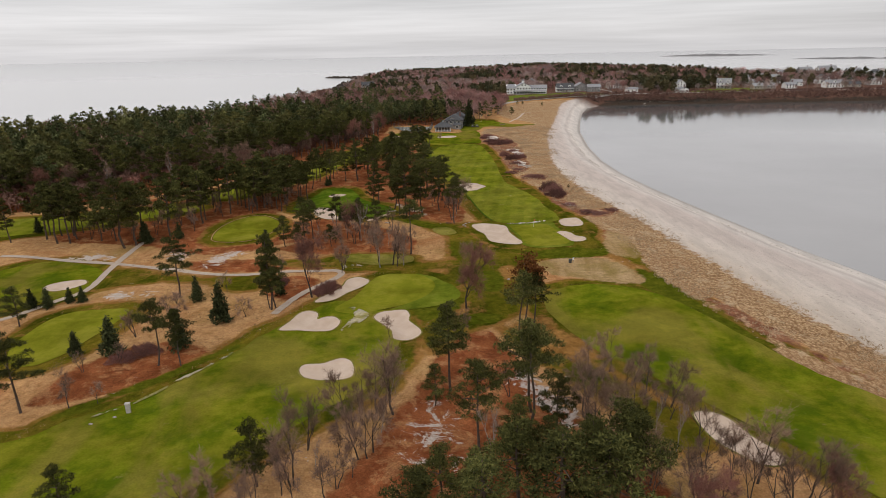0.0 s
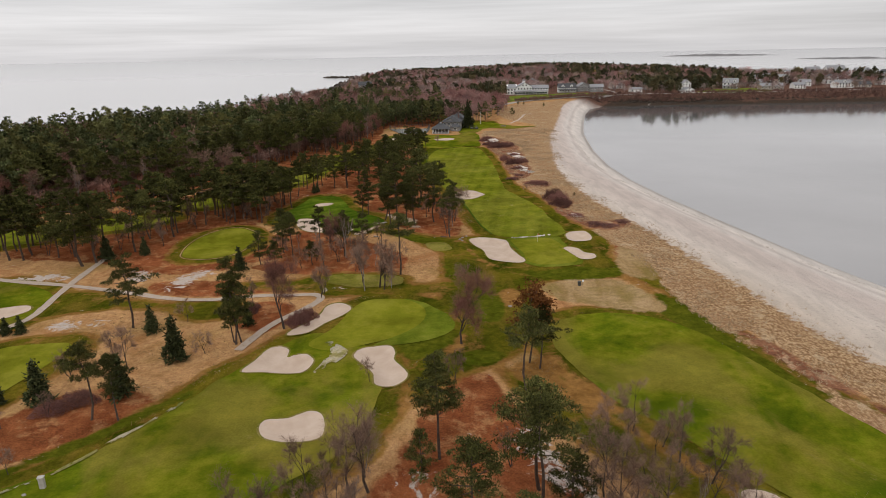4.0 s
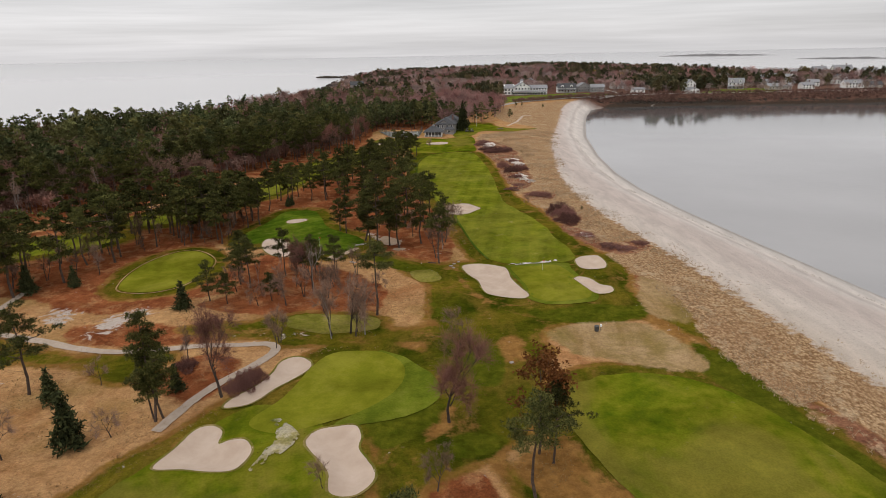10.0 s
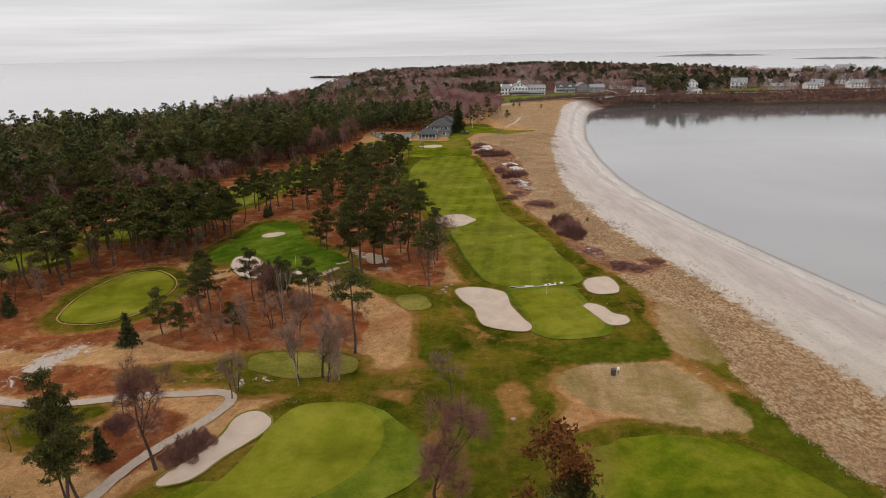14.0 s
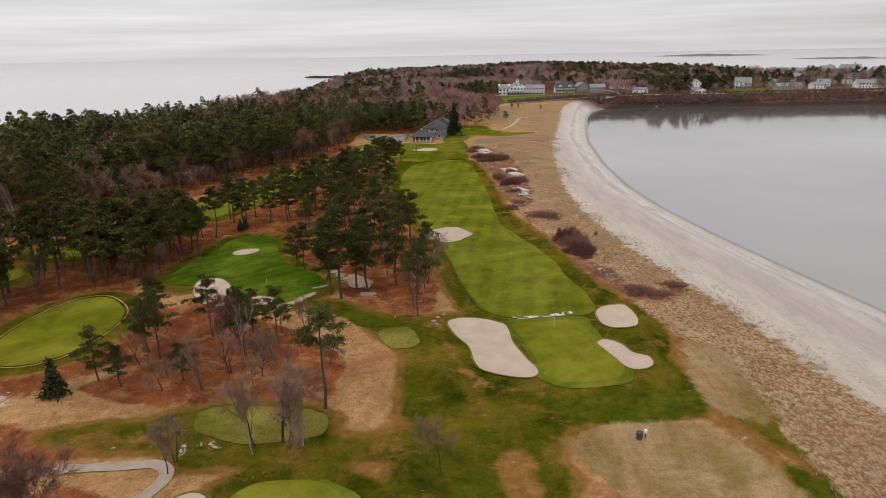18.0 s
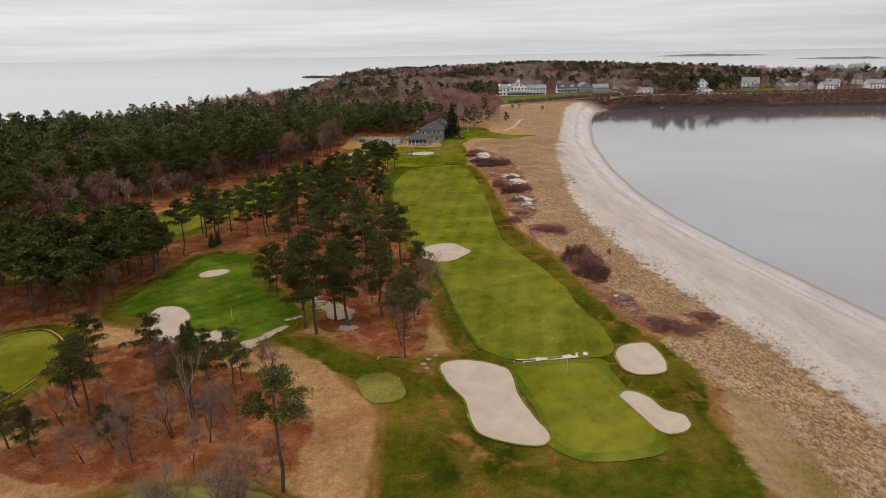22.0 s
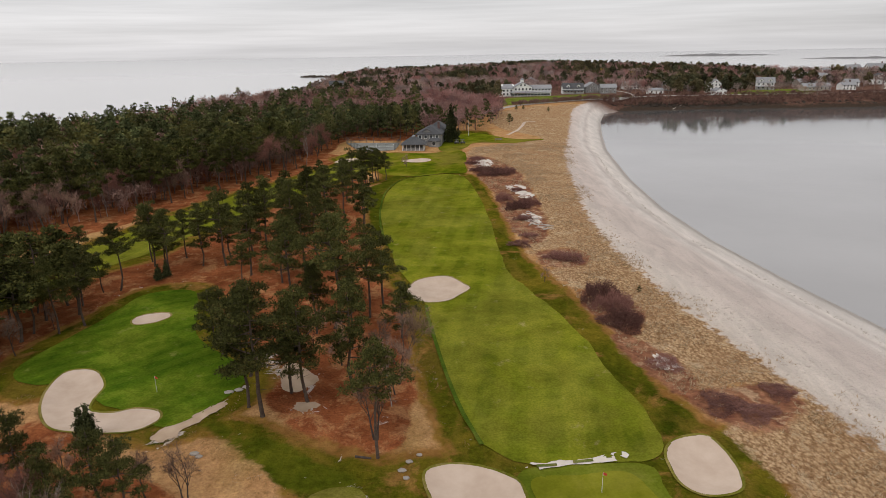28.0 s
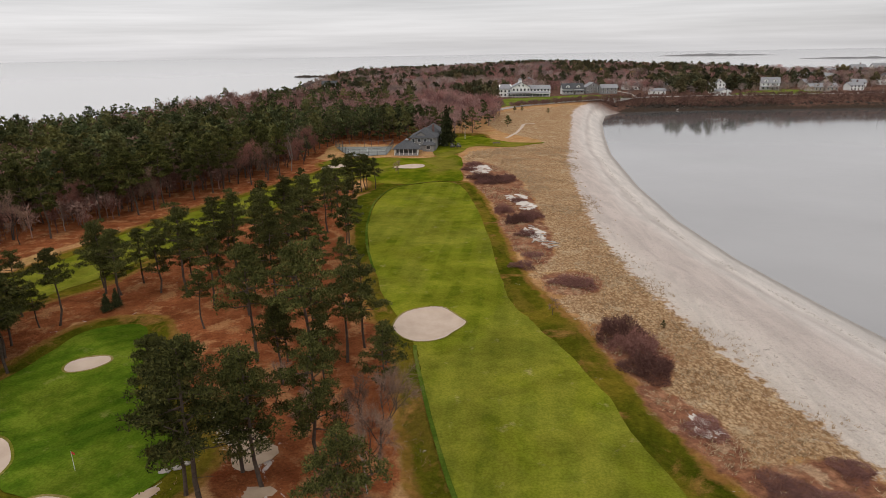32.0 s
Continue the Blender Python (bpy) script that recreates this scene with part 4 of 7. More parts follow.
# ---- trees and shrubs ----
class Soup:
    """Gathers points and faces of one mesh."""

    def __init__(self):
        self.v, self.f, self.n = [], [], 0

    def add(self, v, f):
        self.v.append(np.asarray(v, float))
        self.f += [tuple(int(i) + self.n for i in q) for q in f]
        self.n += len(v)

    def tube(self, a, b, ra, rb, sides=5):
        a, b = np.asarray(a, float), np.asarray(b, float)
        d = b - a
        d = d / (np.linalg.norm(d) + 1e-9)
        u = np.cross(d, (0.3, 1, 0.1) if abs(d[1]) < 0.8 else (1, 0.2, 0))
        u /= np.linalg.norm(u)
        w = np.cross(d, u)
        k = np.arange(sides) * 2 * np.pi / sides
        ring = np.cos(k)[:, None] * u + np.sin(k)[:, None] * w
        self.add(np.concatenate([a + ring * ra, b + ring * rb]), [(i, (i + 1) % sides, sides + (i + 1) % sides, sides + i) for i in range(sides)])

    def limb(self, pts, ra, rb, sides=5):
        n = len(pts) - 1
        for i in range(n):
            self.tube(pts[i], pts[i + 1], ra + (rb - ra) * i / n, ra + (rb - ra) * (i + 1) / n, sides)

    def blades(self, at, way, length, width, rng, flat=0.0):
        """One narrow triangle at each place, along its way."""
        n = len(at)
        way = way / (np.linalg.norm(way, axis=1)[:, None] + 1e-9)
        side = np.cross(way, rng.normal(0, 1, (n, 3)) * (1 - flat) + np.array([0, 0, flat]))
        side /= np.linalg.norm(side, axis=1)[:, None] + 1e-9
        v = np.stack([at - side * width[:, None] / 2, at + side * width[:, None] / 2, at + way * length[:, None]], 1).reshape(-1, 3)
        self.add(v, np.arange(3 * n).reshape(n, 3))

    def mesh(self, name, material):
        me = bpy.data.meshes.new(name)
        v = np.concatenate(self.v)
        me.from_pydata(v.tolist(), [], self.f)
        me.materials.append(material)
        return me

    def arrays(self):
        tri = []
        for q in self.f:
            tri.append(q[:3])
            if len(q) == 4:
                tri.append((q[0], q[2], q[3]))
        return np.concatenate(self.v), np.array(tri)


def tufts(soup, at, rng, blades, length, width, up=0.35):
    n = len(at)
    for _ in range(blades):
        way = rng.normal(0, 1, (n, 3)) + np.array([0, 0, up])
        soup.blades(at + rng.normal(0, 0.12, (n, 3)), way, length * rng.uniform(0.6, 1.25, n), width * rng.uniform(0.7, 1.3, n), rng, 0.55)


def pine_soups(h, seed, limbs=26, per=26, bare=0.42, spread=0.26, blades=4, size=0.42, flat=False, sides=7, ratio=0.36):
    """Trunk and crown of a pine: a bare lower stem, uneven limbs, needle tufts at their outer ends."""
    rng = np.random.default_rng(seed)
    wood, crown = Soup(), Soup()
    bend = rng.normal(0, 0.012 * h, (6, 2)).cumsum(0)
    bend[0] = 0
    zs = np.linspace(0, 0.97 * h, 6)
    spine = np.column_stack([bend, zs])
    r0 = 0.011 * h + 0.05
    wood.tube(spine[0] - (0, 0, 0.4), spine[0] + (0, 0, 0.25), r0 * 1.5, r0, sides)
    wood.limb(spine, r0, 0.04, sides)
    for k in range(limbs):
        t = bare + (1 - bare) * ((k + rng.uniform(0, 1)) / limbs)
        z = t * 0.97 * h
        base = np.array([np.interp(z, zs, spine[:, 0]), np.interp(z, zs, spine[:, 1]), z])
        q = (t - bare) / (1 - bare)
        shape = (0.55 + 0.75 * np.sin(np.pi * min(q + 0.18, 1.0) ** 0.8)) * (1 - 0.55 * q ** 3) if not flat else (1.05 - 0.9 * q)
        ln = spread * h * shape * rng.uniform(0.55, 1.2)
        a = k * 2.4 + rng.normal(0, 0.5)
        rise = rng.uniform(0.05, 0.4) if not flat else rng.uniform(-0.3, 0.1)
        tip = base + ln * np.array([np.cos(a), np.sin(a), rise])
        knee = base + (tip - base) * 0.5 + np.array([0, 0, -0.06 * ln])
        wood.limb([base, knee, tip], 0.022 * ln + 0.02, 0.015, 4)
        m = int(per * (0.5 + 0.5 * shape))
        pads = max(2, m // 13)
        s = np.concatenate([[0.95], rng.uniform(0.4, 1.0, pads - 1)])
        mid = base + (tip - base) * s[:, None] + rng.normal(0, 1, (pads, 3)) * np.array([0.17, 0.17, 0.05]) * ln
        mid = mid[rng.integers(0, pads, m)]
        d = rng.normal(0, 1, (m, 2))
        d *= (np.sqrt(rng.uniform(0, 1, m)) / (np.linalg.norm(d, axis=1) + 1e-9))[:, None]
        r = 0.42 + 0.03 * h
        p = mid + np.column_stack([d * r, (0.34 * (1 - (d ** 2).sum(1)) - 0.1) * r + rng.normal(0, 0.07, m)])
        tufts(crown, p, rng, blades, size, size * ratio)
    for _ in range(int(bare * 8)):
        z = rng.uniform(0.2, bare) * h
        a = rng.uniform(0, 6.3)
        base = np.array([np.interp(z, zs, spine[:, 0]), np.interp(z, zs, spine[:, 1]), z])
        wood.tube(base, base + rng.uniform(0.5, 1.6) * np.array([np.cos(a), np.sin(a), rng.uniform(-0.2, 0.3)]), 0.03, 0.01, 3)
    return wood, crown


def spruce_soups(h, seed, rows=15, size=0.5):
    rng = np.random.default_rng(seed)
    wood, crown = Soup(), Soup()
    wood.limb([(0, 0, -0.3), (0, 0, h * 0.5), (0, 0, h * 0.98)], 0.02 * h + 0.04, 0.02, 6)
    for k in range(rows):
        q = (k + 0.3) / rows
        z = h * (0.1 + 0.9 * q)
        for j in range(int(8 - 4 * q)):
            a = j * 6.283 / (8 - 4 * q) + k + rng.normal(0, 0.3)
            ln = (0.27 * h * (1 - q) + 0.15) * rng.uniform(0.7, 1.15)
            way = np.array([np.cos(a), np.sin(a), -0.12 + 0.3 * q])
            m = max(3, int(11 * ln))
            s = rng.uniform(0.1, 1, m)
            p = np.array([0, 0, z]) + way * (ln * s)[:, None] + rng.normal(0, 0.06 * ln + 0.03, (m, 3))
            tufts(crown, p, rng, 2, size, size * 0.45, 0.1)
    return wood, crown


def bare_soups(h, seed, fork=0.3, spread=0.38, levels=4, twig=0.85, stems=1, dense=20):
    """A leafless tree: forked limbs that end in a haze of fine twigs."""
    rng = np.random.default_rng(seed)
    wood, crown = Soup(), Soup()

    def grow(a, way, ln, r, lv):
        way = way / np.linalg.norm(way)
        knee = a + way * ln * 0.5 + rng.normal(0, 0.04 * ln, 3)
        b = knee + (way + rng.normal(0, 0.12, 3)) * ln * 0.5
        wood.limb([a, knee, b], r, r * 0.5, 5 if lv > 2 else 3)
        if lv == 0:
            n = dense
            fine = 0.017 if dense > 15 else 0.025
            at = a + (b - a) * rng.uniform(0.2, 1.0, n)[:, None]
            crown.blades(at, way + rng.normal(0, 0.95, (n, 3)), twig * rng.uniform(0.6, 1.5, n), np.full(n, fine), rng)
            return
        for k in range(3 if lv > 1 else 4):
            ang = rng.uniform(0, 6.283)
            side = np.cross(way, (np.cos(ang), np.sin(ang), 0.2))
            side /= np.linalg.norm(side) + 1e-9
            start = a + (b - a) * rng.uniform(0.55, 1.0)
            grow(start, way + side * rng.uniform(0.6, 1.2) * spread * 2.6 + np.array([0, 0, 0.38]), ln * rng.uniform(0.5, 0.8), r * 0.42, lv - 1)
        if lv > 1:
            grow(b, way + rng.normal(0, 0.15, 3) + np.array([0, 0, 0.15]), ln * 0.72, r * 0.5, lv - 1)

    for s in range(stems):
        off = rng.normal(0, 0.25, 2) if stems > 1 else (0, 0)
        grow(np.array([*off, -0.2]), np.array([rng.normal(0, 0.12), rng.normal(0, 0.12), 1.0]), h * fork, 0.008 * h + 0.035, levels - 1)
    top = max(v[:, 2].max() for v in wood.v)
    for part_of in (wood, crown):
        part_of.v = [q * np.array([(h / top) ** 0.8, (h / top) ** 0.8, h / top]) for q in part_of.v]
    return wood, crown


def broad_soups(h, seed):
    """An oak that has kept its dry leaves."""
    wood, crown = bare_soups(h, seed, 0.32, 0.42, 4, 0.4)
    rng = np.random.default_rng(seed + 9)
    tips = np.concatenate([q[-3:] for q in wood.v[40:]])
    pick = tips[rng.integers(0, len(tips), 900)]
    pick = pick[pick[:, 2] > 0.3 * h]
    tufts(crown, pick + rng.normal(0, 0.3, pick.shape), rng, 2, 0.42, 0.28, 0.0)
    return wood, crown


def bush_soups(wide, high, seed, count=500, size=0.6):
    rng = np.random.default_rng(seed)
    wood, crown = Soup(), Soup()
    for _ in range(18):
        a = rng.uniform(0, 6.283)
        r = wide * 0.5 * rng.uniform(0.1, 0.8)
        wood.tube((r * 0.3 * np.cos(a), r * 0.3 * np.sin(a), -0.1), (r * np.cos(a), r * np.sin(a), high * rng.uniform(0.5, 0.9)), 0.04, 0.012, 3)
    a = rng.uniform(0, 6.283, count)
    r = wide * 0.5 * np.sqrt(rng.uniform(0, 1, count)) * (0.8 + 0.25 * np.sin(a * 3 + seed))
    z = high * (1 - (r / (wide * 0.56)) ** 2) * rng.uniform(0.1, 1.0, count) * (0.8 + 0.3 * np.sin(a * 2 + r * 3))
    at = np.column_stack([r * np.cos(a), r * np.sin(a), z])
    way = rng.normal(0, 0.95, (count, 3)) + np.column_stack([np.cos(a) * r, np.sin(a) * r, np.full(count, wide * 0.35)]) / wide * 2
    crown.blades(at, way, size * rng.uniform(0.5, 1.4, count), np.full(count, 0.06), rng)
    return wood, crown


def plant(name, wood, crown, wood_mat, crown_mat, label, category, group, crown_name="crown"):
    base = new(name)
    tagged(base, label, category, group)
    for part_name, soup, m in (("trunk", wood, wood_mat), (crown_name, crown, crown_mat)):
        ob = new(part_name, soup.mesh(part_name, m))
        ob.parent = base
    return base


def settle(kind, at, rng, stock):
    """Sets a plant from the stock at (x, y, height): the first use moves the master, the next ones copy it."""
    x, y, h = at
    k = int(rng.integers(0, len(stock)))
    master, native = stock[k]["thing"], stock[k]["high"]
    s = h / native
    wide = s * rng.uniform(0.9, 1.12)
    m = Matrix.Translation((x, y, height_at(x, y) - 0.05)) @ Matrix.Rotation(rng.uniform(0, 6.283), 4, "Z")
    if not stock[k]["used"]:
        stock[k]["used"] = True
        ob = master
        ob.matrix_basis = m
    else:
        ob = copy_thing(master, m)
    ob.scale = (wide, wide, s)
    return ob


def stock_of(makers, *args):
    return [dict(thing=plant(args[0], *soups, *args[1:]), high=h, used=False) for h, soups in makers]


PINES = stock_of([(14.0, pine_soups(14, s, *q, 9, 0.31, False, 7, 0.36)) for s, q in enumerate([(24, 52, 0.36, 0.185), (22, 52, 0.46, 0.19), (26, 46, 0.3, 0.165), (19, 56, 0.54, 0.19), (24, 48, 0.42, 0.16), (21, 54, 0.40, 0.215)])],
                 "pine_tree", M["bark"], M["needles"], "dark green pine with a bare lower trunk and uneven crown", "tree", "pines of the course")
BELT_PINES = stock_of([(14.0, pine_soups(14, 30 + s, *q, 4, 0.56, False, 5, 0.46)) for s, q in enumerate([(20, 34, 0.40, 0.18), (17, 36, 0.48, 0.20), (20, 34, 0.44, 0.165), (18, 36, 0.36, 0.2)])],
                      "tall_pine", M["bark"], M["needles"], "tall dark pine in a belt of pines", "tree", "pines of the belt")
SMALL_PINES = stock_of([(9.0, pine_soups(9, 20 + s, 22, 34, b, 0.2, 8, 0.3)) for s, b in enumerate((0.2, 0.35))],
                       "young_pine", M["bark"], M["needles"], "young green pine with open branches", "tree", "young pines")
SPRUCES = stock_of([(5.0, spruce_soups(5, 40 + s)) for s in range(3)],
                   "spruce_tree", M["bark"], M["spruce"], "small dark conical spruce standing in straw grass", "tree", "spruces of the course")
BARES = stock_of([(10.0, bare_soups(10, 60 + s, *q)) for s, q in enumerate([(0.27, 0.46, 4, 0.7, 1, 40), (0.3, 0.4, 4, 0.7, 1, 40), (0.24, 0.55, 4, 0.7, 1, 40), (0.3, 0.34, 4, 0.55, 2, 14)])],
                 "bare_tree", M["greybark"], M["twigs"], "leafless grey-brown tree with fine twigs", "tree", "leafless trees")
MAPLES = stock_of([(14.0, bare_soups(14, 80 + s, 0.22, 0.36, 5, 0.8, 1, 22)) for s in range(2)],
                  "budding_maple", M["greybark"], M["redtwigs"], "tall leafless maple with reddish budding twigs", "tree", "budding maples")
FLAT_PINES = stock_of([(14.0, pine_soups(14, 74, 10, 84, 0.6, 0.2, 8, 0.31, False, 7, 0.38))], "umbrella_pine", M["bark"], M["needles"], "pine with a long bare trunk and flat spreading crown", "tree", "pines of the course")
BIRCHES = stock_of([(9.0, bare_soups(9, 90 + s, 0.46, 0.09, 4, 0.6, 1, 12)) for s in range(2)],
                   "birch_tree", M["birch"], M["twigs"], "slender leafless birch with pale bark", "tree", "birches")
OAKS = stock_of([(11.0, broad_soups(11, 100))], "oak_tree", M["bark"], M["dryleaf"], "oak holding dry orange-brown leaves", "tree", "oaks")

PINE_FRONT = [(-64.2, 81.8, 12.7), (-49.5, 95.5, 12.2), (-45.6, 95.2, 10.6), (-58.6, 127.1, 14.4), (-0.3, 85.7, 15.1), (3.4, 70.5, 13.7), (11.3,
    79.4, 14.6), (10.6, 75.2, 15.3), (14.1, 74.4, 9.0), (10.8, 62.4, 10.3), (-2.5, 82.1, 7.0), (12.6, 101.9, 13.4), (15.7, 109.1, 11.3), (-124.1, 170.7, 13.1), (-108.7,
    180.2, 9.3), (-84.4, 112.9, 8.5), (15.4, 60.3, 11.2), (20.8, 61.2, 11.6), (8.0, 64.5, 11.7), (-1.5, 59.2, 8.6), (2.6, 59.6, 7.5)]
SPRUCE = [(-53.8, 124.6, 5.6), (-45.0, 113.7, 8.1), (-66.0, 100.0, 4.4), (-59.9, 100.5, 7.0), (-87.3, 121.7, 4.3), (-83.9, 121.6, 4.5), (-81.0, 124.6, 3.4), (-78.6,
    125.1, 3.6), (-85.3, 169.5, 5.9), (-122.4, 181.0, 4.9), (-47.9, 158.2, 5.8), (-36.8, 127.3, 4.6), (-84.3, 168.5, 5.6), (-76.5, 171.7, 4.8),
    (-33.2, 188.6, 4.0), (-32.1, 188.2, 4.6), (-48.4, 102.1, 6.9), (-47.2, 243.0, 3.3), (-46.5, 245.1, 3.5)]
PINE_MID = [(-44.3, 162.7, 8.9), (-38.0, 169.1, 11.5), (-32.4, 176.9, 11.1), (-25.8, 177.7, 8.1), (2.2, 184.0, 20.0), (-7.9, 196.7, 14.9), (-3.0,
    198.9, 15.8), (-43.7, 160.7, 8.9), (-40.2, 160.9, 6.9), (-38.6, 169.3, 12.9), (-32.9, 177.0, 12.9), (-31.7, 162.1, 6.2), (-25.0, 169.8, 11.5), (-20.7, 173.6, 10.0),
    (-4.5, 200.6, 17.2), (-12.0, 193.3, 13.9), (-8.6, 199.1, 14.7), (1.5, 184.7, 14.8), (-8.2, 197.1, 14.8), (-12.3, 193.3, 15.2), (-23.6, 209.4, 10.8), (-43.0, 180.1,
    10.2), (-33.2, 176.5, 14.6), (-40.8, 171.5, 9.5), (-40.1, 161.8, 6.8)]
PINE_RIGHT = [(-13.2, 192.2, 17.7), (-8.4, 195.7, 16.0), (1.6, 184.1, 14.2), (-25.7, 212.0, 9.5), (-3.2, 222.7, 14.4), (2.3, 221.3, 7.0), (-11.8, 223.1, 10.1), (-8.7,
    227.9, 11.5), (-22.0, 240.0, 12.5), (-27.5, 234.3, 9.9), (-46.4, 246.2, 14.2), (-51.7, 251.7, 14.1), (-51.8, 236.9, 13.3), (-50.5, 221.4, 13.3), (-63.8, 223.1, 13.5),
    (-57.1, 218.4, 14.4), (-52.9, 218.2, 13.4), (-41.3, 251.2, 12.3), (-36.4, 250.9, 17.0), (-11.0, 198.2, 14.4), (-15.5, 194.4, 15.0), (-17.7, 202.9, 13.9), (-11.0,
    216.4, 12.1), (-8.4, 218.6, 19.6), (-4.9, 213.3, 11.7), (-3.2, 222.4, 14.0), (-1.2, 226.8, 13.7), (2.6, 214.4, 9.6), (-16.1, 223.0, 17.7)]
PINE_BELT = [(-53.5, 254.7, 13.1), (-48.5, 250.9, 12.9), (-51.9, 238.5, 13.2), (-47.2, 266.8, 10.3), (-44.4, 270.4, 12.4), (-33.0, 259.2, 16.5), (-30.6, 262.3, 16.8),
    (-25.7, 265.6, 15.5), (-24.6, 281.5, 15.8), (-19.8, 276.8, 16.6), (-16.9, 290.4, 14.6), (-16.5, 307.0, 16.0), (-15.7, 331.2, 13.0), (-12.2, 339.0, 10.8), (-13.5,
    335.0, 12.0), (-29.3, 244.6, 14.3), (-21.9, 239.3, 15.6), (-18.3, 244.0, 16.2), (-11.8, 246.2, 11.5), (-17.7, 255.1, 14.4), (-9.4, 261.1, 7.1), (-60.6, 241.2, 12.0),
    (-55.5, 230.2, 11.9), (-54.9, 236.4, 7.8), (-36.9, 256.2, 12.4), (-46.9, 256.8, 11.3)]
BARE_FRONT = [(-19.2, 72.0, 8.5), (-11.1, 69.4, 7.5), (-12.2, 69.2, 7.5), (-10.9, 80.0, 10.0), (-8.5, 79.7, 12.3), (-13.8, 63.7, 5.7), (-11.1, 104.4, 4.5), (19.9, 81.5,
    6.9), (19.3, 75.0, 9.5), (26.7, 85.3, 5.3), (32.3, 70.8, 8.3), (30.3, 76.7, 4.9), (23.3, 63.1, 7.8), (27.3, 60.1, 8.3), (33.8, 60.9, 6.1), (37.9, 59.0, 8.2), (40.0,
    58.0, 8.1), (4.6, 64.6, 10.2), (-20.4, 62.2, 6.5), (-28.0, 61.2, 6.2), (-31.0, 60.3, 5.4), (-58.4, 106.1, 6.2), (-61.5, 108.7, 3.5)]
BARE_LEFT = [(-57.3, 82.5, 6.8), (-53.6, 83.7, 4.0), (-61.4, 93.3, 4.1), (-56.6, 97.2, 4.3), (-40.8, 115.8, 4.8), (-52.0, 111.1, 7.5), (-40.6, 115.4, 7.3), (-49.0, 129.1,
    4.9), (-38.6, 136.6, 6.2), (-25.1, 143.2, 7.4), (5.5, 139.3, 7.3), (-16.9, 145.7, 10.4), (-13.9, 146.7, 11.2), (-11.2, 145.8, 10.4), (-12.7, 147.1, 7.8), (-53.8,
    110.9, 6.8), (1.8, 104.0, 5.4), (8.3, 83.6, 6.1)]
BARE_MID = [(-16.8, 143.8, 10.8), (-12.9, 145.6, 7.4), (-14.1, 146.3, 7.8), (-11.9, 146.2, 7.0), (-25.6, 141.0, 7.1), (-24.9, 168.2, 12.5), (0.5, 187.5, 9.5), (-24.3,
    167.0, 10.8), (-21.3, 165.2, 5.9), (-30.7, 179.6, 6.0), (-1.4, 203.2, 6.2), (3.0, 199.8, 10.5), (2.5, 194.1, 7.1), (-5.4, 205.3, 7.2), (0.6, 208.0, 6.6), (-10.7,
    211.5, 6.0), (2.7, 197.0, 8.0), (-25.4, 168.8, 8.7), (-16.9, 176.4, 7.4), (-21.0, 177.6, 6.0)]
MAPLE = [(-29.4, 125.0, 14.0), (3.3, 117.8, 14.8), (-24.8, 168.2, 11.5)]
YOUNG = [(-23.8, 63.9, 9.5), (-45.3, 60.1, 6.5)]
BIRCH = [(-24.3, 167.0, 10.8), (-16.8, 144.2, 10.6), (-11.2, 145.8, 9.5), (2.5, 194.1, 8.0), (4.6, 64.6, 10.2)]

_rng = np.random.default_rng(7)
_taken = []


def free(x, y, gap):
    if any((x - a) ** 2 + (y - b) ** 2 < gap * gap for a, b in _taken):
        return False
    _taken.append((x, y))
    return True


def scatter(poly, gap, count, rng, keep=1.0, avoid=True):
    """Random free places inside an outline."""
    o = np.array(poly)
    out = []
    p = np.column_stack([rng.uniform(o[:, 0].min(), o[:, 0].max(), count), rng.uniform(o[:, 1].min(), o[:, 1].max(), count)])
    p = p[signed(p[:, 0], p[:, 1], o) < 0]
    if avoid:
        for fam in (FAIRWAYS, GREENS, APRONS, TEES, BUNKERS):
            for v in fam.values():
                if len(p):
                    p = p[signed(p[:, 0], p[:, 1], outline(v)) > 2.0]
    grid = {}
    for x, y in p:
        c = (int(x // gap), int(y // gap))
        if any((x - a) ** 2 + (y - b) ** 2 < gap * gap for i in (-1, 0, 1) for j in (-1, 0, 1) for a, b in grid.get((c[0] + i, c[1] + j), ())):
            continue
        grid.setdefault(c, []).append((x, y))
        out.append((x, y))
    return np.array(out)


for x, y, h in PINE_FRONT + YOUNG + PINE_RIGHT + PINE_MID + PINE_BELT:
    if free(x, y, 1.8 if y < 120 else 3.1):
        settle("pine", (x, y, h), _rng, PINES if h > 9.6 else SMALL_PINES)
for x, y, h in SPRUCE:
    if free(x, y, 1.0):
        settle("spruce", (x, y, h), _rng, SPRUCES)
for x, y, h in MAPLE:
    if free(x, y, 1.5):
        settle("maple", (x, y, h), _rng, MAPLES)
for x, y, h in BIRCH:
    if free(x, y, 1.0):
        settle("birch", (x, y, h), _rng, BIRCHES)
for x, y, h in BARE_FRONT + BARE_LEFT + BARE_MID:
    if free(x, y, 1.0):
        settle("bare", (x, y, h), _rng, BARES)
for x, y, h, w in [(-36.7, 119.6, 16.4, 0.85), (-36.0, 120.4, 13.5, 0.8), (-37.2, 120.2, 10.5, 0.9), (-17.5, 334, 12, 1.25), (-12.5, 338.5, 11.5, 1.2), (-9.6, 339.6, 10, 1.2), (-30.4, 309.7, 9.5, 1.2), (-25, 309, 11, 1.15), (-19, 310, 11.5, 1.2)]:
    ob = settle("pine", (x, y, h), _rng, PINES[2:3] if w < 1 else PINES)
    ob.scale = (ob.scale[0] * w, ob.scale[1] * w, ob.scale[2])
settle("pine", (-9.8, 153.7, 14.8), _rng, FLAT_PINES)
settle("oak", (14.2, 111.0, 13.5), _rng, OAKS)
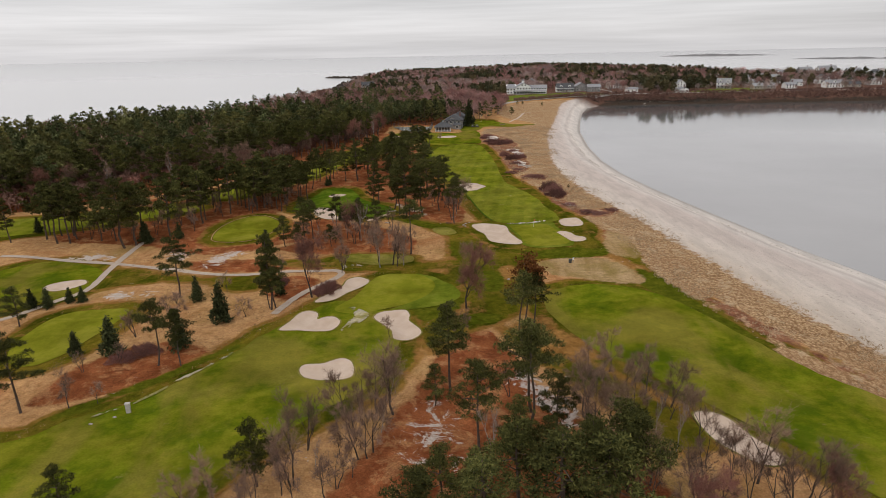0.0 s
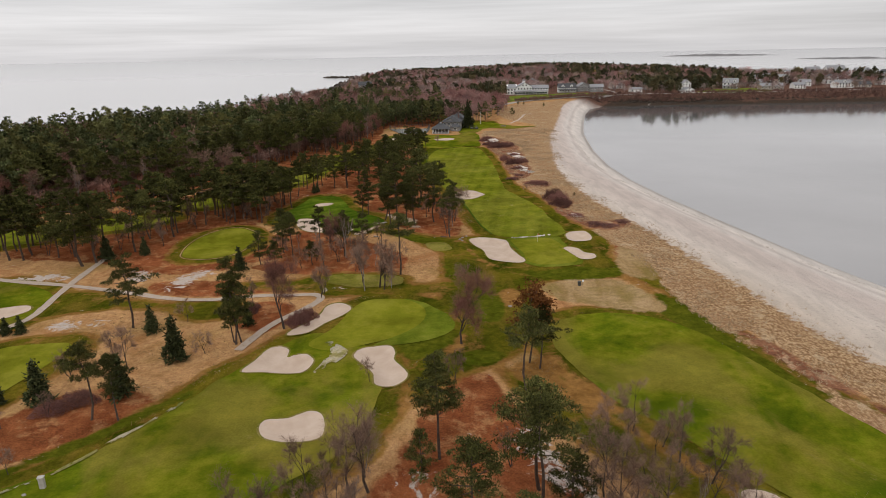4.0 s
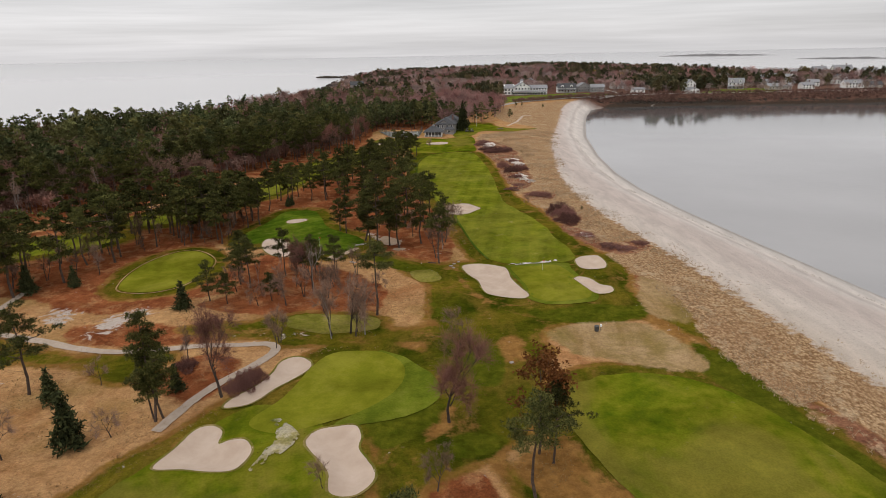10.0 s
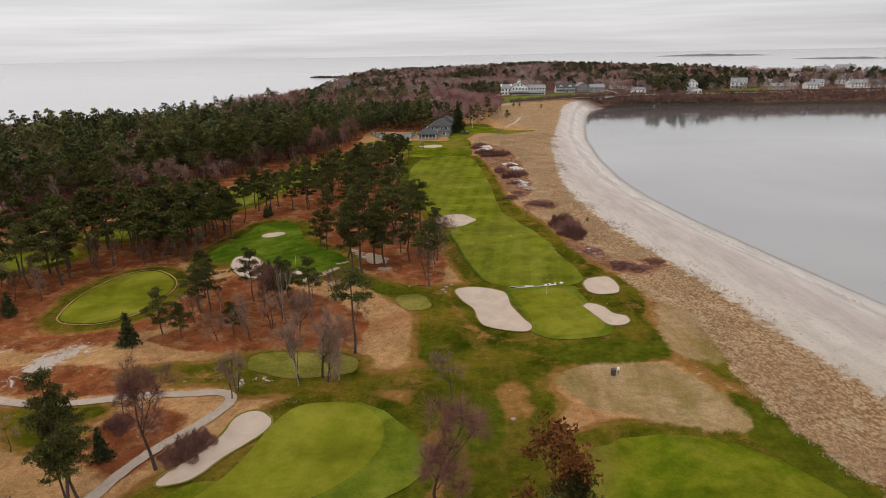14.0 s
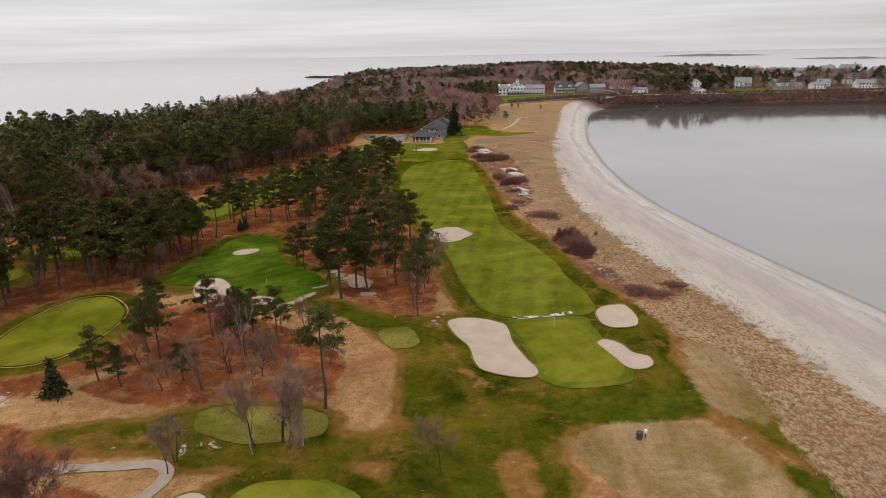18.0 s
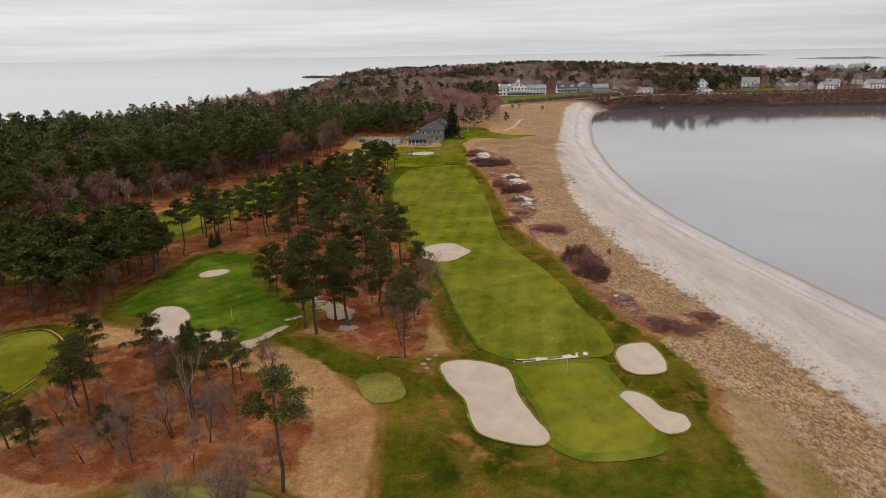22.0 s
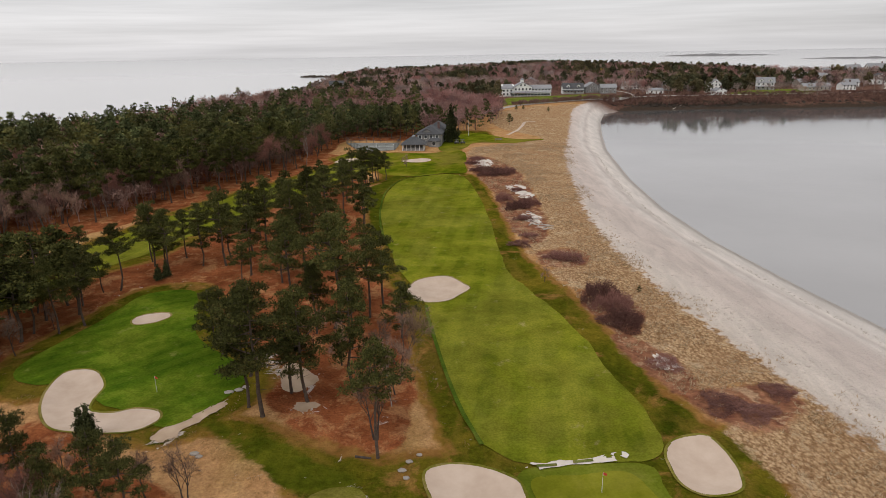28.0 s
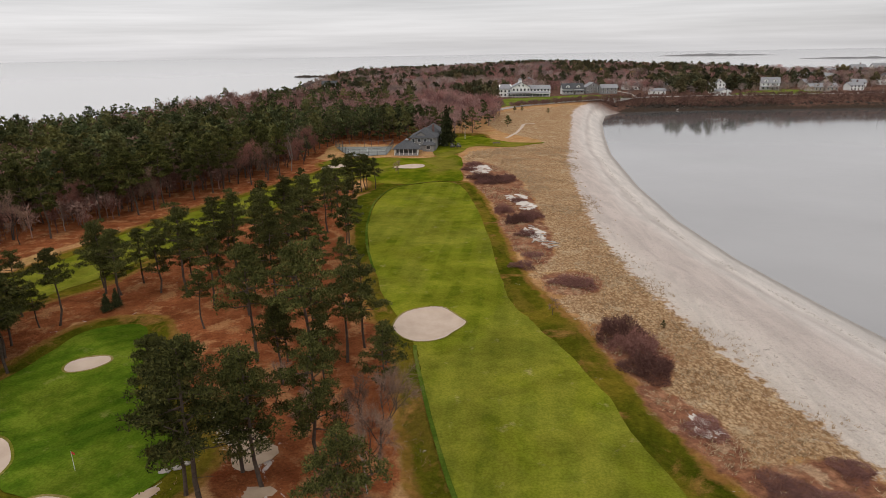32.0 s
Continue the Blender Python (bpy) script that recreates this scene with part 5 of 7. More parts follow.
for x, y in scatter(smooth_outline([(-110, 176), (-84, 172), (-74, 180), (-72, 198), (-54, 204), (-54, 232), (-66, 250), (-92, 222), (-114, 200)], 3), 5.0, 600, _rng):
    if free(x, y, 2.2):
        settle("bare", (x, y, _rng.uniform(4.5, 9.0)), _rng, BARES)
for x, y in scatter(smooth_outline([(-44, 162), (-34, 158), (-22, 157), (-12, 158), (-11, 166), (-18, 174), (-28, 181), (-36, 182), (-38, 172)], 3), 4.6, 400, _rng):
    if free(x, y, 2.0):
        settle("bare", (x, y, _rng.uniform(3.5, 8.0)), _rng, BARES if _rng.uniform() < 0.8 else BIRCHES)
for x, y, h in [(29.5, 57.0, 8.0), (41.5, 57.0, 7.5), (26.5, 55.5, 7.0)]:
    settle("maple", (x, y, h), _rng, MAPLES)
FRONT_BRUSH = [(18, 58), (17, 72), (20, 86), (26, 92), (32, 84), (33, 74), (36, 64), (44, 58)]
LEFT_BRUSH = [(-26, 58), (-20, 74), (-15, 84), (-8, 84), (-9, 74), (-14, 60)]
for area, gap in ((FRONT_BRUSH, 3.3), (LEFT_BRUSH, 3.2)):
    for x, y in scatter(smooth_outline(area, 3), gap, 700, _rng):
        if free(x, y, 1.4):
            settle("bare", (x, y, _rng.uniform(4.5, 9.5)), _rng, BARES if _rng.uniform() < 0.85 else BIRCHES)
for x, y, h, w in [(11.5, 57.5, 11.5, 1.5), (16.5, 58.5, 11.0, 1.6), (20.5, 62, 12, 1.4), (3.0, 57, 8.5, 1.5), (-3.5, 56, 8.5, 1.4), (7.5, 61, 10, 1.3)]:
    ob = settle("pine", (x, y, h), _rng, SMALL_PINES)
    ob.scale = (ob.scale[0] * w, ob.scale[1] * w, ob.scale[2])


BELT = [(-30, 236), (-12, 232), (-2, 240), (-8, 262), (-12, 300), (-13, 336), (-18, 338), (-28, 314), (-36, 296), (-44, 276), (-50, 258), (-46, 246)]
for x, y in scatter(smooth_outline(BELT, 3), 6.6, 1500, _rng):
    if y > 246 and free(x, y, 5.2):
        settle("pine", (x, y, _rng.uniform(8.5, 12.5)), _rng, BELT_PINES)
GROVE = [(-118, 176), (-106, 168), (-84, 172), (-76, 176), (-72, 200), (-62, 204), (-52, 205), (-54, 216), (-58, 232), (-66, 246), (-78, 240), (-94, 224), (-112, 204)]
GROVE_FRONT = [(-88.6, 164.0, 19.9), (-106.9, 180.9, 8.6), (-88.3, 188.6, 13.0), (-81.9, 186.6, 14.1), (-95.7, 192.8, 11.4), (-114.2, 187.4, 10.6), (-76.3, 191.7, 14.5), (-72.8, 197.2, 16.1), (-86.3, 166.3, 18.0), (-120.8, 191.6, 10.6), (-66.3, 204.1, 13.7)]
for x, y, h in GROVE_FRONT:
    if free(x, y, 2.0):
        ob = settle("pine", (x, y, h), _rng, PINES)
        ob.scale = (ob.scale[0] * 1.1, ob.scale[1] * 1.1, ob.scale[2])
for x, y in scatter(smooth_outline(GROVE, 3), 3.7, 3000, _rng):
    if free(x, y, 3.3):
        ob = settle("pine", (x, y, _rng.uniform(12.0, 17.5)), _rng, BELT_PINES)
        ob.scale = (ob.scale[0] * 1.15, ob.scale[1] * 1.15, ob.scale[2])
GROVE_HEART = [(-84, 199), (-70, 200), (-50, 205), (-48, 222), (-56, 230), (-70, 232), (-88, 222)]
for x, y in scatter(smooth_outline(GROVE_HEART, 3), 4.2, 900, _rng):
    if free(x, y, 2.2):
        ob = settle("pine", (x, y, _rng.uniform(11.5, 15.0)), _rng, BELT_PINES)
        ob.scale = (ob.scale[0] * 1.25, ob.scale[1] * 1.25, ob.scale[2])
WOOD_EDGE = [(-150, 205), (-122, 232), (-101, 258), (-83, 290), (-63, 326), (-46, 362), (-42, 395), (-56, 400), (-72, 362), (-90, 322), (-108, 290), (-130, 262), (-160, 236)]
for x, y in scatter(smooth_outline(WOOD_EDGE, 3), 4.8, 3600, _rng):
    if free(x, y, 4.0):
        q = _rng.uniform()
        if q < 0.68:
            settle("pine", (x, y, _rng.uniform(13, 18.5)), _rng, BELT_PINES)
        else:
            settle("maple", (x, y, _rng.uniform(9, 15)), _rng, MAPLES if q < 0.8 else BARES if q < 0.93 else BIRCHES)


def woods(name, places, protos, material, label, rng, high, trunk_mat=None):
    """Many far trees joined into one mesh of foliage and one of stems."""
    vs, fs, tone, n = [], [], [], 0
    for x, y, z in places:
        tone.append((rng.uniform(), rng.uniform(), 0.0, 1.0))
        v, f = protos[int(rng.integers(0, len(protos)))]
        s = rng.uniform(*high)
        a = rng.uniform(0, 6.283)
        w = s * rng.uniform(0.85, 1.2)
        c, q = np.cos(a) * w, np.sin(a) * w
        vs.append(np.column_stack([v[:, 0] * c - v[:, 1] * q + x, v[:, 0] * q + v[:, 1] * c + y, v[:, 2] * s + z]))
        fs.append(f + n)
        n += len(v)
    tone = np.repeat(np.array(tone), [len(v) for v in vs], 0)
    v, f = np.concatenate(vs), np.concatenate(fs)
    me = bpy.data.meshes.new(name)
    me.vertices.add(len(v))
    me.vertices.foreach_set("co", v.ravel())
    me.loops.add(f.size)
    me.loops.foreach_set("vertex_index", f.ravel().astype(np.int32))
    me.polygons.add(len(f))
    me.polygons.foreach_set("loop_start", np.arange(0, f.size, 3, dtype=np.int32))
    me.update()
    me.color_attributes.new("tree", "FLOAT_COLOR", "POINT").data.foreach_set("color", tone.astype(np.float32).ravel())
    me.materials.append(material)
    return tagged(new(name, me), label, "trees", kind="stuff")


def far_pine(seed, n=150, size=0.8, bare=0.25, blades=2, spread=0.23):
    w, c = pine_soups(1.0 * 14, seed, 18, n // 12, bare, spread, blades, size, False, 4, 0.62)
    v, f = c.arrays()
    v2, f2 = w.arrays()
    return v / 14, f, v2 / 14, f2


def far_bare(seed, n=300, thick=1.0):
    """A far leafless tree: a stem, a few limbs and a domed haze of twigs."""
    rng = np.random.default_rng(seed)
    s = Soup()
    mid = np.column_stack([rng.normal(0, 0.15, 7), rng.normal(0, 0.15, 7), rng.uniform(0.5, 0.78, 7)])
    for q in mid:
        s.tube((0.01, 0, 0.28), q, 0.011, 0.004, 3)
    k = rng.integers(0, 7, n)
    d = rng.normal(0, 1, (n, 3))
    d /= np.linalg.norm(d, axis=1)[:, None]
    at = mid[k] + d * (rng.uniform(0.2, 1, n)[:, None] ** 0.5) * np.array([0.19, 0.19, 0.17])
    s.blades(at, d * 0.7 + rng.normal(0, 0.45, (n, 3)) + np.array([0, 0, 0.5]), rng.uniform(0.07, 0.16, n), thick * rng.uniform(0.012, 0.032, n), rng)
    s.limb([(0, 0, -0.02), (0, 0, 0.3), (0.03, 0, 0.8)], 0.02, 0.006, 4)
    return s.arrays()


def far_round(seed, n=120):
    """A far evergreen with a few rounded masses of foliage."""
    rng = np.random.default_rng(seed)
    s = Soup()
    mid = np.column_stack([rng.normal(0, 0.12, 6), rng.normal(0, 0.12, 6), np.linspace(0.35, 0.84, 6)])
    k = rng.integers(0, 6, n)
    d = rng.normal(0, 1, (n, 3))
    d /= np.linalg.norm(d, axis=1)[:, None]
    at = mid[k] + d * (0.24 - 0.02 * k)[:, None] * np.array([1, 1, 0.7]) * rng.uniform(0.6, 1, n)[:, None]
    s.blades(at, rng.normal(0, 1, (n, 3)), rng.uniform(0.1, 0.17, n), rng.uniform(0.08, 0.14, n), rng)
    s.limb([(0, 0, -0.02), (0, 0, 0.4)], 0.022, 0.012, 4)
    return s.arrays()


def high_of(p):
    return np.column_stack([p, height(p[:, 0], p[:, 1])])


_far = [far_pine(200 + k, 156, 1.05, 0.2) for k in range(5)]
_fine = [far_pine(240 + k, 300, 0.72, q, 3, w) for k, (q, w) in enumerate([(0.3, 0.22), (0.22, 0.26), (0.36, 0.2), (0.28, 0.29), (0.42, 0.24)])]
FOREST = [(-160, 196), (-140, 226), (-114, 266), (-92, 302), (-74, 342), (-58, 384), (-62, 432), (-45, 470), (-20, 500), (-30, 560), (-100, 610), (-128, 610), (-165, 535), (-232, 445), (-272, 320), (-300, 200), (-260, 130)]
_p = scatter(smooth_outline(FOREST, 3), 5.0, 12000, _rng, avoid=False)
_in = -signed(_p[:, 0], _p[:, 1], smooth_outline(FOREST, 3))
_mixed = _rng.uniform(0, 1, len(_p)) + 0.45 * np.array([noise.noise(Vector((x * 0.03, y * 0.03, 6.2))) for x, y in _p]) + 0.12 * (_in < 30) + 0.7 * (_p[:, 1] + 0.35 * _p[:, 0] > 500)
_z = high_of(_p)
_near = (_in < 45) & (_p[:, 0] > -175)
_back = _p[:, 1] > 430
for _sel, _kinds, _tall in ((_near & ~_back, _fine, (10.5, 19.5)), (~_near & ~_back, _far, (10.5, 19.5)), (_back, _far, (9.0, 15.0))):
    woods("pine_forest", _z[_sel & (_mixed < 0.74)], [q[:2] for q in _kinds], M["forest"], "dense dark pine forest along the sea", _rng, _tall)
woods("forest_trunks", _z[(_mixed < 0.74) & (_in < 28) & (_p[:, 0] > -150)], [q[2:] for q in _far[:2]], M["bark"], "dark trunks and branches in the pine forest", _rng, (12.0, 16.0))
woods("forest_bare_trees", _z[_mixed >= 0.74], [far_bare(300 + k) for k in range(4)], M["forestbare"], "leafless trees among the pine forest", _rng, (8, 14.5))

_u = np.column_stack([_rng.uniform(-300, -20, 9000), _rng.uniform(150, 520, 9000)])
_d = -signed(_u[:, 0], _u[:, 1], smooth_outline(FOREST, 3))
_u = _u[(_d > -9 + _rng.normal(0, 3, len(_u))) & (_d < 26) & (_u[:, 0] > -175) & (_u[:, 1] > 205)]
woods("forest_understory", high_of(_u), [far_bare(350 + k, 130, 1.9) for k in range(4)], M["forestbare"], "purple-brown saplings and brush under the forest edge", _rng, (3.0, 8.5))

CLUB_WOOD = [(-60, 396), (-46, 400), (-40, 424), (-35, 446), (-12, 444), (-3, 440), (10, 450), (22, 462), (32, 478), (40, 500), (48, 530), (50, 556), (20, 590), (-40, 600), (-100, 600), (-90, 500)]
_p = scatter(smooth_outline(CLUB_WOOD, 3), 5.0, 6000, _rng, avoid=False)
_z = high_of(_p)
_mixed = _rng.uniform(0, 1, len(_p)) + 0.3 * (_p[:, 0] > 0) - 0.4 * ((_p[:, 0] < 2) & (_p[:, 1] < 482)) + 0.35 * (_p[:, 1] > 500)
woods("club_pines", _z[_mixed < 0.6], [q[:2] for q in _far], M["forest"], "tall dark pines behind the clubhouse", _rng, (12, 17))
woods("club_trunks", _z[(_mixed < 0.6) & (_p[:, 1] < 480)], [q[2:] for q in _far[:2]], M["bark"], "dark trunks of the pines behind the clubhouse", _rng, (11, 15))
woods("club_bare_trees", _z[_mixed >= 0.6], [far_bare(310 + k) for k in range(4)], M["neckred"], "reddish leafless trees behind the clubhouse", _rng, (9, 14))

NECK = [(-92, 612), (-60, 590), (40, 600), (60, 640), (78, 690), (150, 690), (215, 680), (250, 700), (330, 700), (400, 700), (470, 690), (440, 800), (360, 900), (330, 1080), (240, 1240), (100, 1270), (-90, 1250), (-112, 1180), (-112, 1000), (-98, 900), (-84, 800), (-80, 700)]
_p = scatter(smooth_outline(NECK, 3), 8.0, 26000, _rng, avoid=False)
_z = high_of(_p)
_sel = np.array([noise.noise(Vector((x * 0.012, y * 0.012, 3.1))) for x, y in _p]) * 1.4 + _rng.normal(0, 0.35, len(_p))
_sel += 0.4 * step(_p[:, 0], 130, 220) - 0.5 * step(_p[:, 0], 320, 380) + 0.25 * step(_p[:, 1], 850, 1000) - 0.1
_low = [far_round(220 + k, 170) for k in range(4)] + [far_pine(220, 60, 1.7, 0.1)[:2]]
_lowbare = [far_bare(320 + k, 190, 1.6) for k in range(5)]
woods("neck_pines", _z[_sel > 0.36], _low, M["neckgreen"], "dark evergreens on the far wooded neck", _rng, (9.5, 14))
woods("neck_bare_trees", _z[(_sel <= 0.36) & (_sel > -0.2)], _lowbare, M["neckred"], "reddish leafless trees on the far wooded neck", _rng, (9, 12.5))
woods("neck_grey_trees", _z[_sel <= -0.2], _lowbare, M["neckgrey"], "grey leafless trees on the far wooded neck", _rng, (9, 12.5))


# ---- buildings and man-made things ----
def part(name, me, material, parent, label="", at=(0, 0, 0), turn=0.0):
    if material and not me.materials:
        me.materials.append(material)
    ob = new(name, me)
    ob.parent = parent
    ob.location = at
    ob.rotation_euler = (0, 0, turn)
    if label:
        ob["label"] = label
    return ob


def box_mesh(name, sx, sy, sz, bevel=0.02):
    """A box on its base, with eased edges."""
    bm = bmesh.new()
    bmesh.ops.create_cube(bm, size=1.0)
    bmesh.ops.transform(bm, matrix=Matrix.Translation((0, 0, sz / 2)) @ Matrix.Diagonal((sx, sy, sz, 1)), verts=bm.verts)
    if bevel:
        bmesh.ops.bevel(bm, geom=bm.edges[:], offset=bevel, segments=1, affect="EDGES")
    me = bpy.data.meshes.new(name)
    bm.to_mesh(me)
    bm.free()
    return me


def roof_mesh(name, w, d, rise, over=0.5, hip=0.0, thick=0.22):
    """A pitched roof along x; hip moves the ridge's ends in."""
    a, b, r = w / 2 + over, d / 2 + over, w / 2 + over - hip
    v = [(-a, -b, 0), (a, -b, 0), (a, b, 0), (-a, b, 0), (-r, 0, rise), (r, 0, rise)]
    v += [(x, y, z - thick) for x, y, z in v]
    f = [(0, 1, 5, 4), (2, 3, 4, 5), (7, 6, 10, 11), (9, 8, 11, 10), (0, 6, 7, 1), (2, 8, 9, 3)]
    if hip:
        f += [(1, 2, 5), (3, 0, 4), (8, 7, 11), (6, 9, 10), (1, 7, 8, 2), (3, 9, 6, 0)]
    else:
        f += [(1, 7, 11, 5), (5, 11, 8, 2), (0, 4, 10, 6), (4, 3, 9, 10)]
    me = bpy.data.meshes.new(name)
    me.from_pydata(v, [], f)
    return me


def gable_mesh(name, w, d, h, rise):
    """Walls with gable ends at -x and +x."""
    a, b = w / 2, d / 2
    v = [(-a, -b, -1.5), (a, -b, -1.5), (a, b, -1.5), (-a, b, -1.5), (-a, -b, h), (a, -b, h), (a, b, h), (-a, b, h), (-a, 0, h + rise - 0.15), (a, 0, h + rise - 0.15)]
    f = [(0, 1, 5, 4), (2, 3, 7, 6), (1, 2, 6, 9, 5), (3, 0, 4, 8, 7), (4, 5, 9, 8), (6, 7, 8, 9)]
    me = bpy.data.meshes.new(name)
    me.from_pydata(v, [], f)
    return me


M.update(
    white=plain("white_clapboard", (0.74, 0.74, 0.72), (0.86, 0.86, 0.84), 1.0, 0.7),
    grey=plain("weathered_shingle", (0.19, 0.185, 0.18), (0.30, 0.29, 0.28), 1.2, 0.9),
    tanwall=plain("tan_clapboard", (0.38, 0.33, 0.28), (0.5, 0.44, 0.38), 1.0, 0.8),
    roof_dark=plain("dark_shingle_roof", (0.055, 0.057, 0.062), (0.10, 0.10, 0.105), 1.5, 0.9),
    roof_grey=plain("grey_shingle_roof", (0.20, 0.20, 0.21), (0.31, 0.31, 0.32), 1.5, 0.9),
    roof_red=plain("brown_shingle_roof", (0.10, 0.06, 0.055), (0.17, 0.11, 0.10), 1.5, 0.9),
    glass=plain("window_glass", (0.03, 0.035, 0.04), (0.06, 0.065, 0.07), 0.5, 0.08, 0.6, bump=0.0),
    steel=plain("dark_coated_steel", (0.05, 0.055, 0.055), (0.11, 0.115, 0.115), 2.0, 0.5, 0.5),
    court=plain("tennis_court_surface", (0.16, 0.165, 0.15), (0.23, 0.235, 0.22), 0.6, 0.9, 0.15, False),
    line=plain("court_line_paint", (0.7, 0.7, 0.68), (0.8, 0.8, 0.78), 1.0, 0.8),
    stone=plain("pale_stone", (0.24, 0.21, 0.185), (0.38, 0.335, 0.30), 1.5, 0.9),
    rock=plain("shore_rock", (0.022, 0.018, 0.015), (0.075, 0.06, 0.05), 0.4, 0.95, 0.05, False, 0.8),
    drift=plain("bleached_wood", (0.34, 0.31, 0.28), (0.55, 0.51, 0.47), 2.0, 0.9),
    wood=plain("grey_timber", (0.16, 0.13, 0.11), (0.28, 0.24, 0.21), 2.0, 0.9),
    flag=plain("red_cloth", (0.45, 0.05, 0.03), (0.55, 0.08, 0.05), 2.0, 0.8),
    bin=plain("grey_plastic", (0.045, 0.046, 0.043), (0.10, 0.10, 0.095), 2.0, 0.6),
    # islands far out: the sea haze over them is put into this blue-grey
    isle=plain("distant_island_haze_grey", (0.15, 0.15, 0.155), (0.23, 0.22, 0.22), 0.02, 0.95, 0.1, False),
    wrack=plain("dry_seaweed", (0.40, 0.34, 0.285), (0.54, 0.48, 0.42), 2.0, 0.95, 0.1, False),
    yellowtwigs=foliage("yellow_willow_twigs", (0.26, 0.17, 0.04), (0.42, 0.28, 0.08)),
    deep=mown("long_rough_grass", (0.045, 0.075, 0.008), (0.062, 0.095, 0.011), (0.10, 0.12, 0.02), worn=(0.1, 0.1, 0.03), worn_from=0.62),
    lawn=mown("lawn_grass", (0.085, 0.115, 0.014), (0.11, 0.135, 0.02), (0.15, 0.155, 0.035)),
)
WINDOW_FRAME, WINDOW_PANE = {}, {}


def window(parent, at, w=1.1, h=1.5, turn=0.0, frame_mat="white"):
    key = (w, h, frame_mat)
    if key not in WINDOW_FRAME:
        WINDOW_FRAME[key] = box_mesh("window", w + 0.3, 0.12, h + 0.3, 0.0)
        WINDOW_PANE[key] = box_mesh("pane", w, 0.05, h, 0.0)
    fr = part("window", WINDOW_FRAME[key], M[frame_mat], parent, "", at, turn)
    part("pane", WINDOW_PANE[key], M["glass"], fr, "", (0, -0.07, 0.15))
    return fr


def house(name, x, y, w, d, h, rise, wall, roof, label, turn=0.0, front_gable=False, storeys=2, chimney=True, porch=False, dormers=0, frame_mat="white"):
    base = new(name)
    base.location = (x, y, height_at(x, y))
    base.rotation_euler = (0, 0, turn)
    tagged(base, label, "house", "houses of the far neck")
    if front_gable:
        part("wall", gable_mesh("wall", d, w, h, rise), M[wall], base, "", (0, 0, 0), radians(90))
        part("roof", roof_mesh("roof", d, w, rise), M[roof], base, "", (0, 0, h), radians(90))
        window(base, (0, -d / 2 - 0.06, h + rise * 0.2), 1.2, 1.3, 0, frame_mat)
    else:
        part("wall", gable_mesh("wall", w, d, h, rise), M[wall], base)
        part("roof", roof_mesh("roof", w, d, rise), M[roof], base, "", (0, 0, h))
    if chimney:
        part("chimney", box_mesh("chimney", 0.9, 0.9, rise + 1.6), M["roof_red"], base, "", (w * 0.22, 0.4, h))
    per = h / storeys
    n = max(2, int(w / 2.9))
    for s in range(storeys):
        for k in range(n):
            px = (k + 0.5 - n / 2) * w / n
            if s == 0 and k == n // 2:
                part("door", box_mesh("door", 1.1, 0.14, 2.1), M["wood"], base, "", (px, -d / 2 - 0.03, 0.1))
            else:
                window(base, (px, -d / 2 - 0.06, s * per + per * 0.3), 1.1, 1.4, 0, frame_mat)
    for k in range(dormers):
        px = (k + 0.5 - dormers / 2) * w / dormers
        dm = part("dormer", gable_mesh("dormer", 3.4, 3.0, 1.6, 1.3), M[wall], base, "", (px, -d / 4, h + rise * 0.12), radians(90))
        part("dormer_roof", roof_mesh("dormer_roof", 3.4, 3.0, 1.3, 0.3), M[roof], dm, "", (0, 0, 1.6))
        window(dm, (-1.78, 0, 0.3), 1.0, 1.0, radians(-90), frame_mat)
    if porch:
        p = part("porch", roof_mesh("porch", w + 0.6, 3.0, 0.7, 0.3), M[roof], base, "", (0, -d / 2 - 1.4, 2.7))
        for k in range(5):
            part("post", box_mesh("post", 0.22, 0.22, 2.6), M["white"], p, "", ((k - 2) * w / 4.4, -1.2, -2.75))
    return base


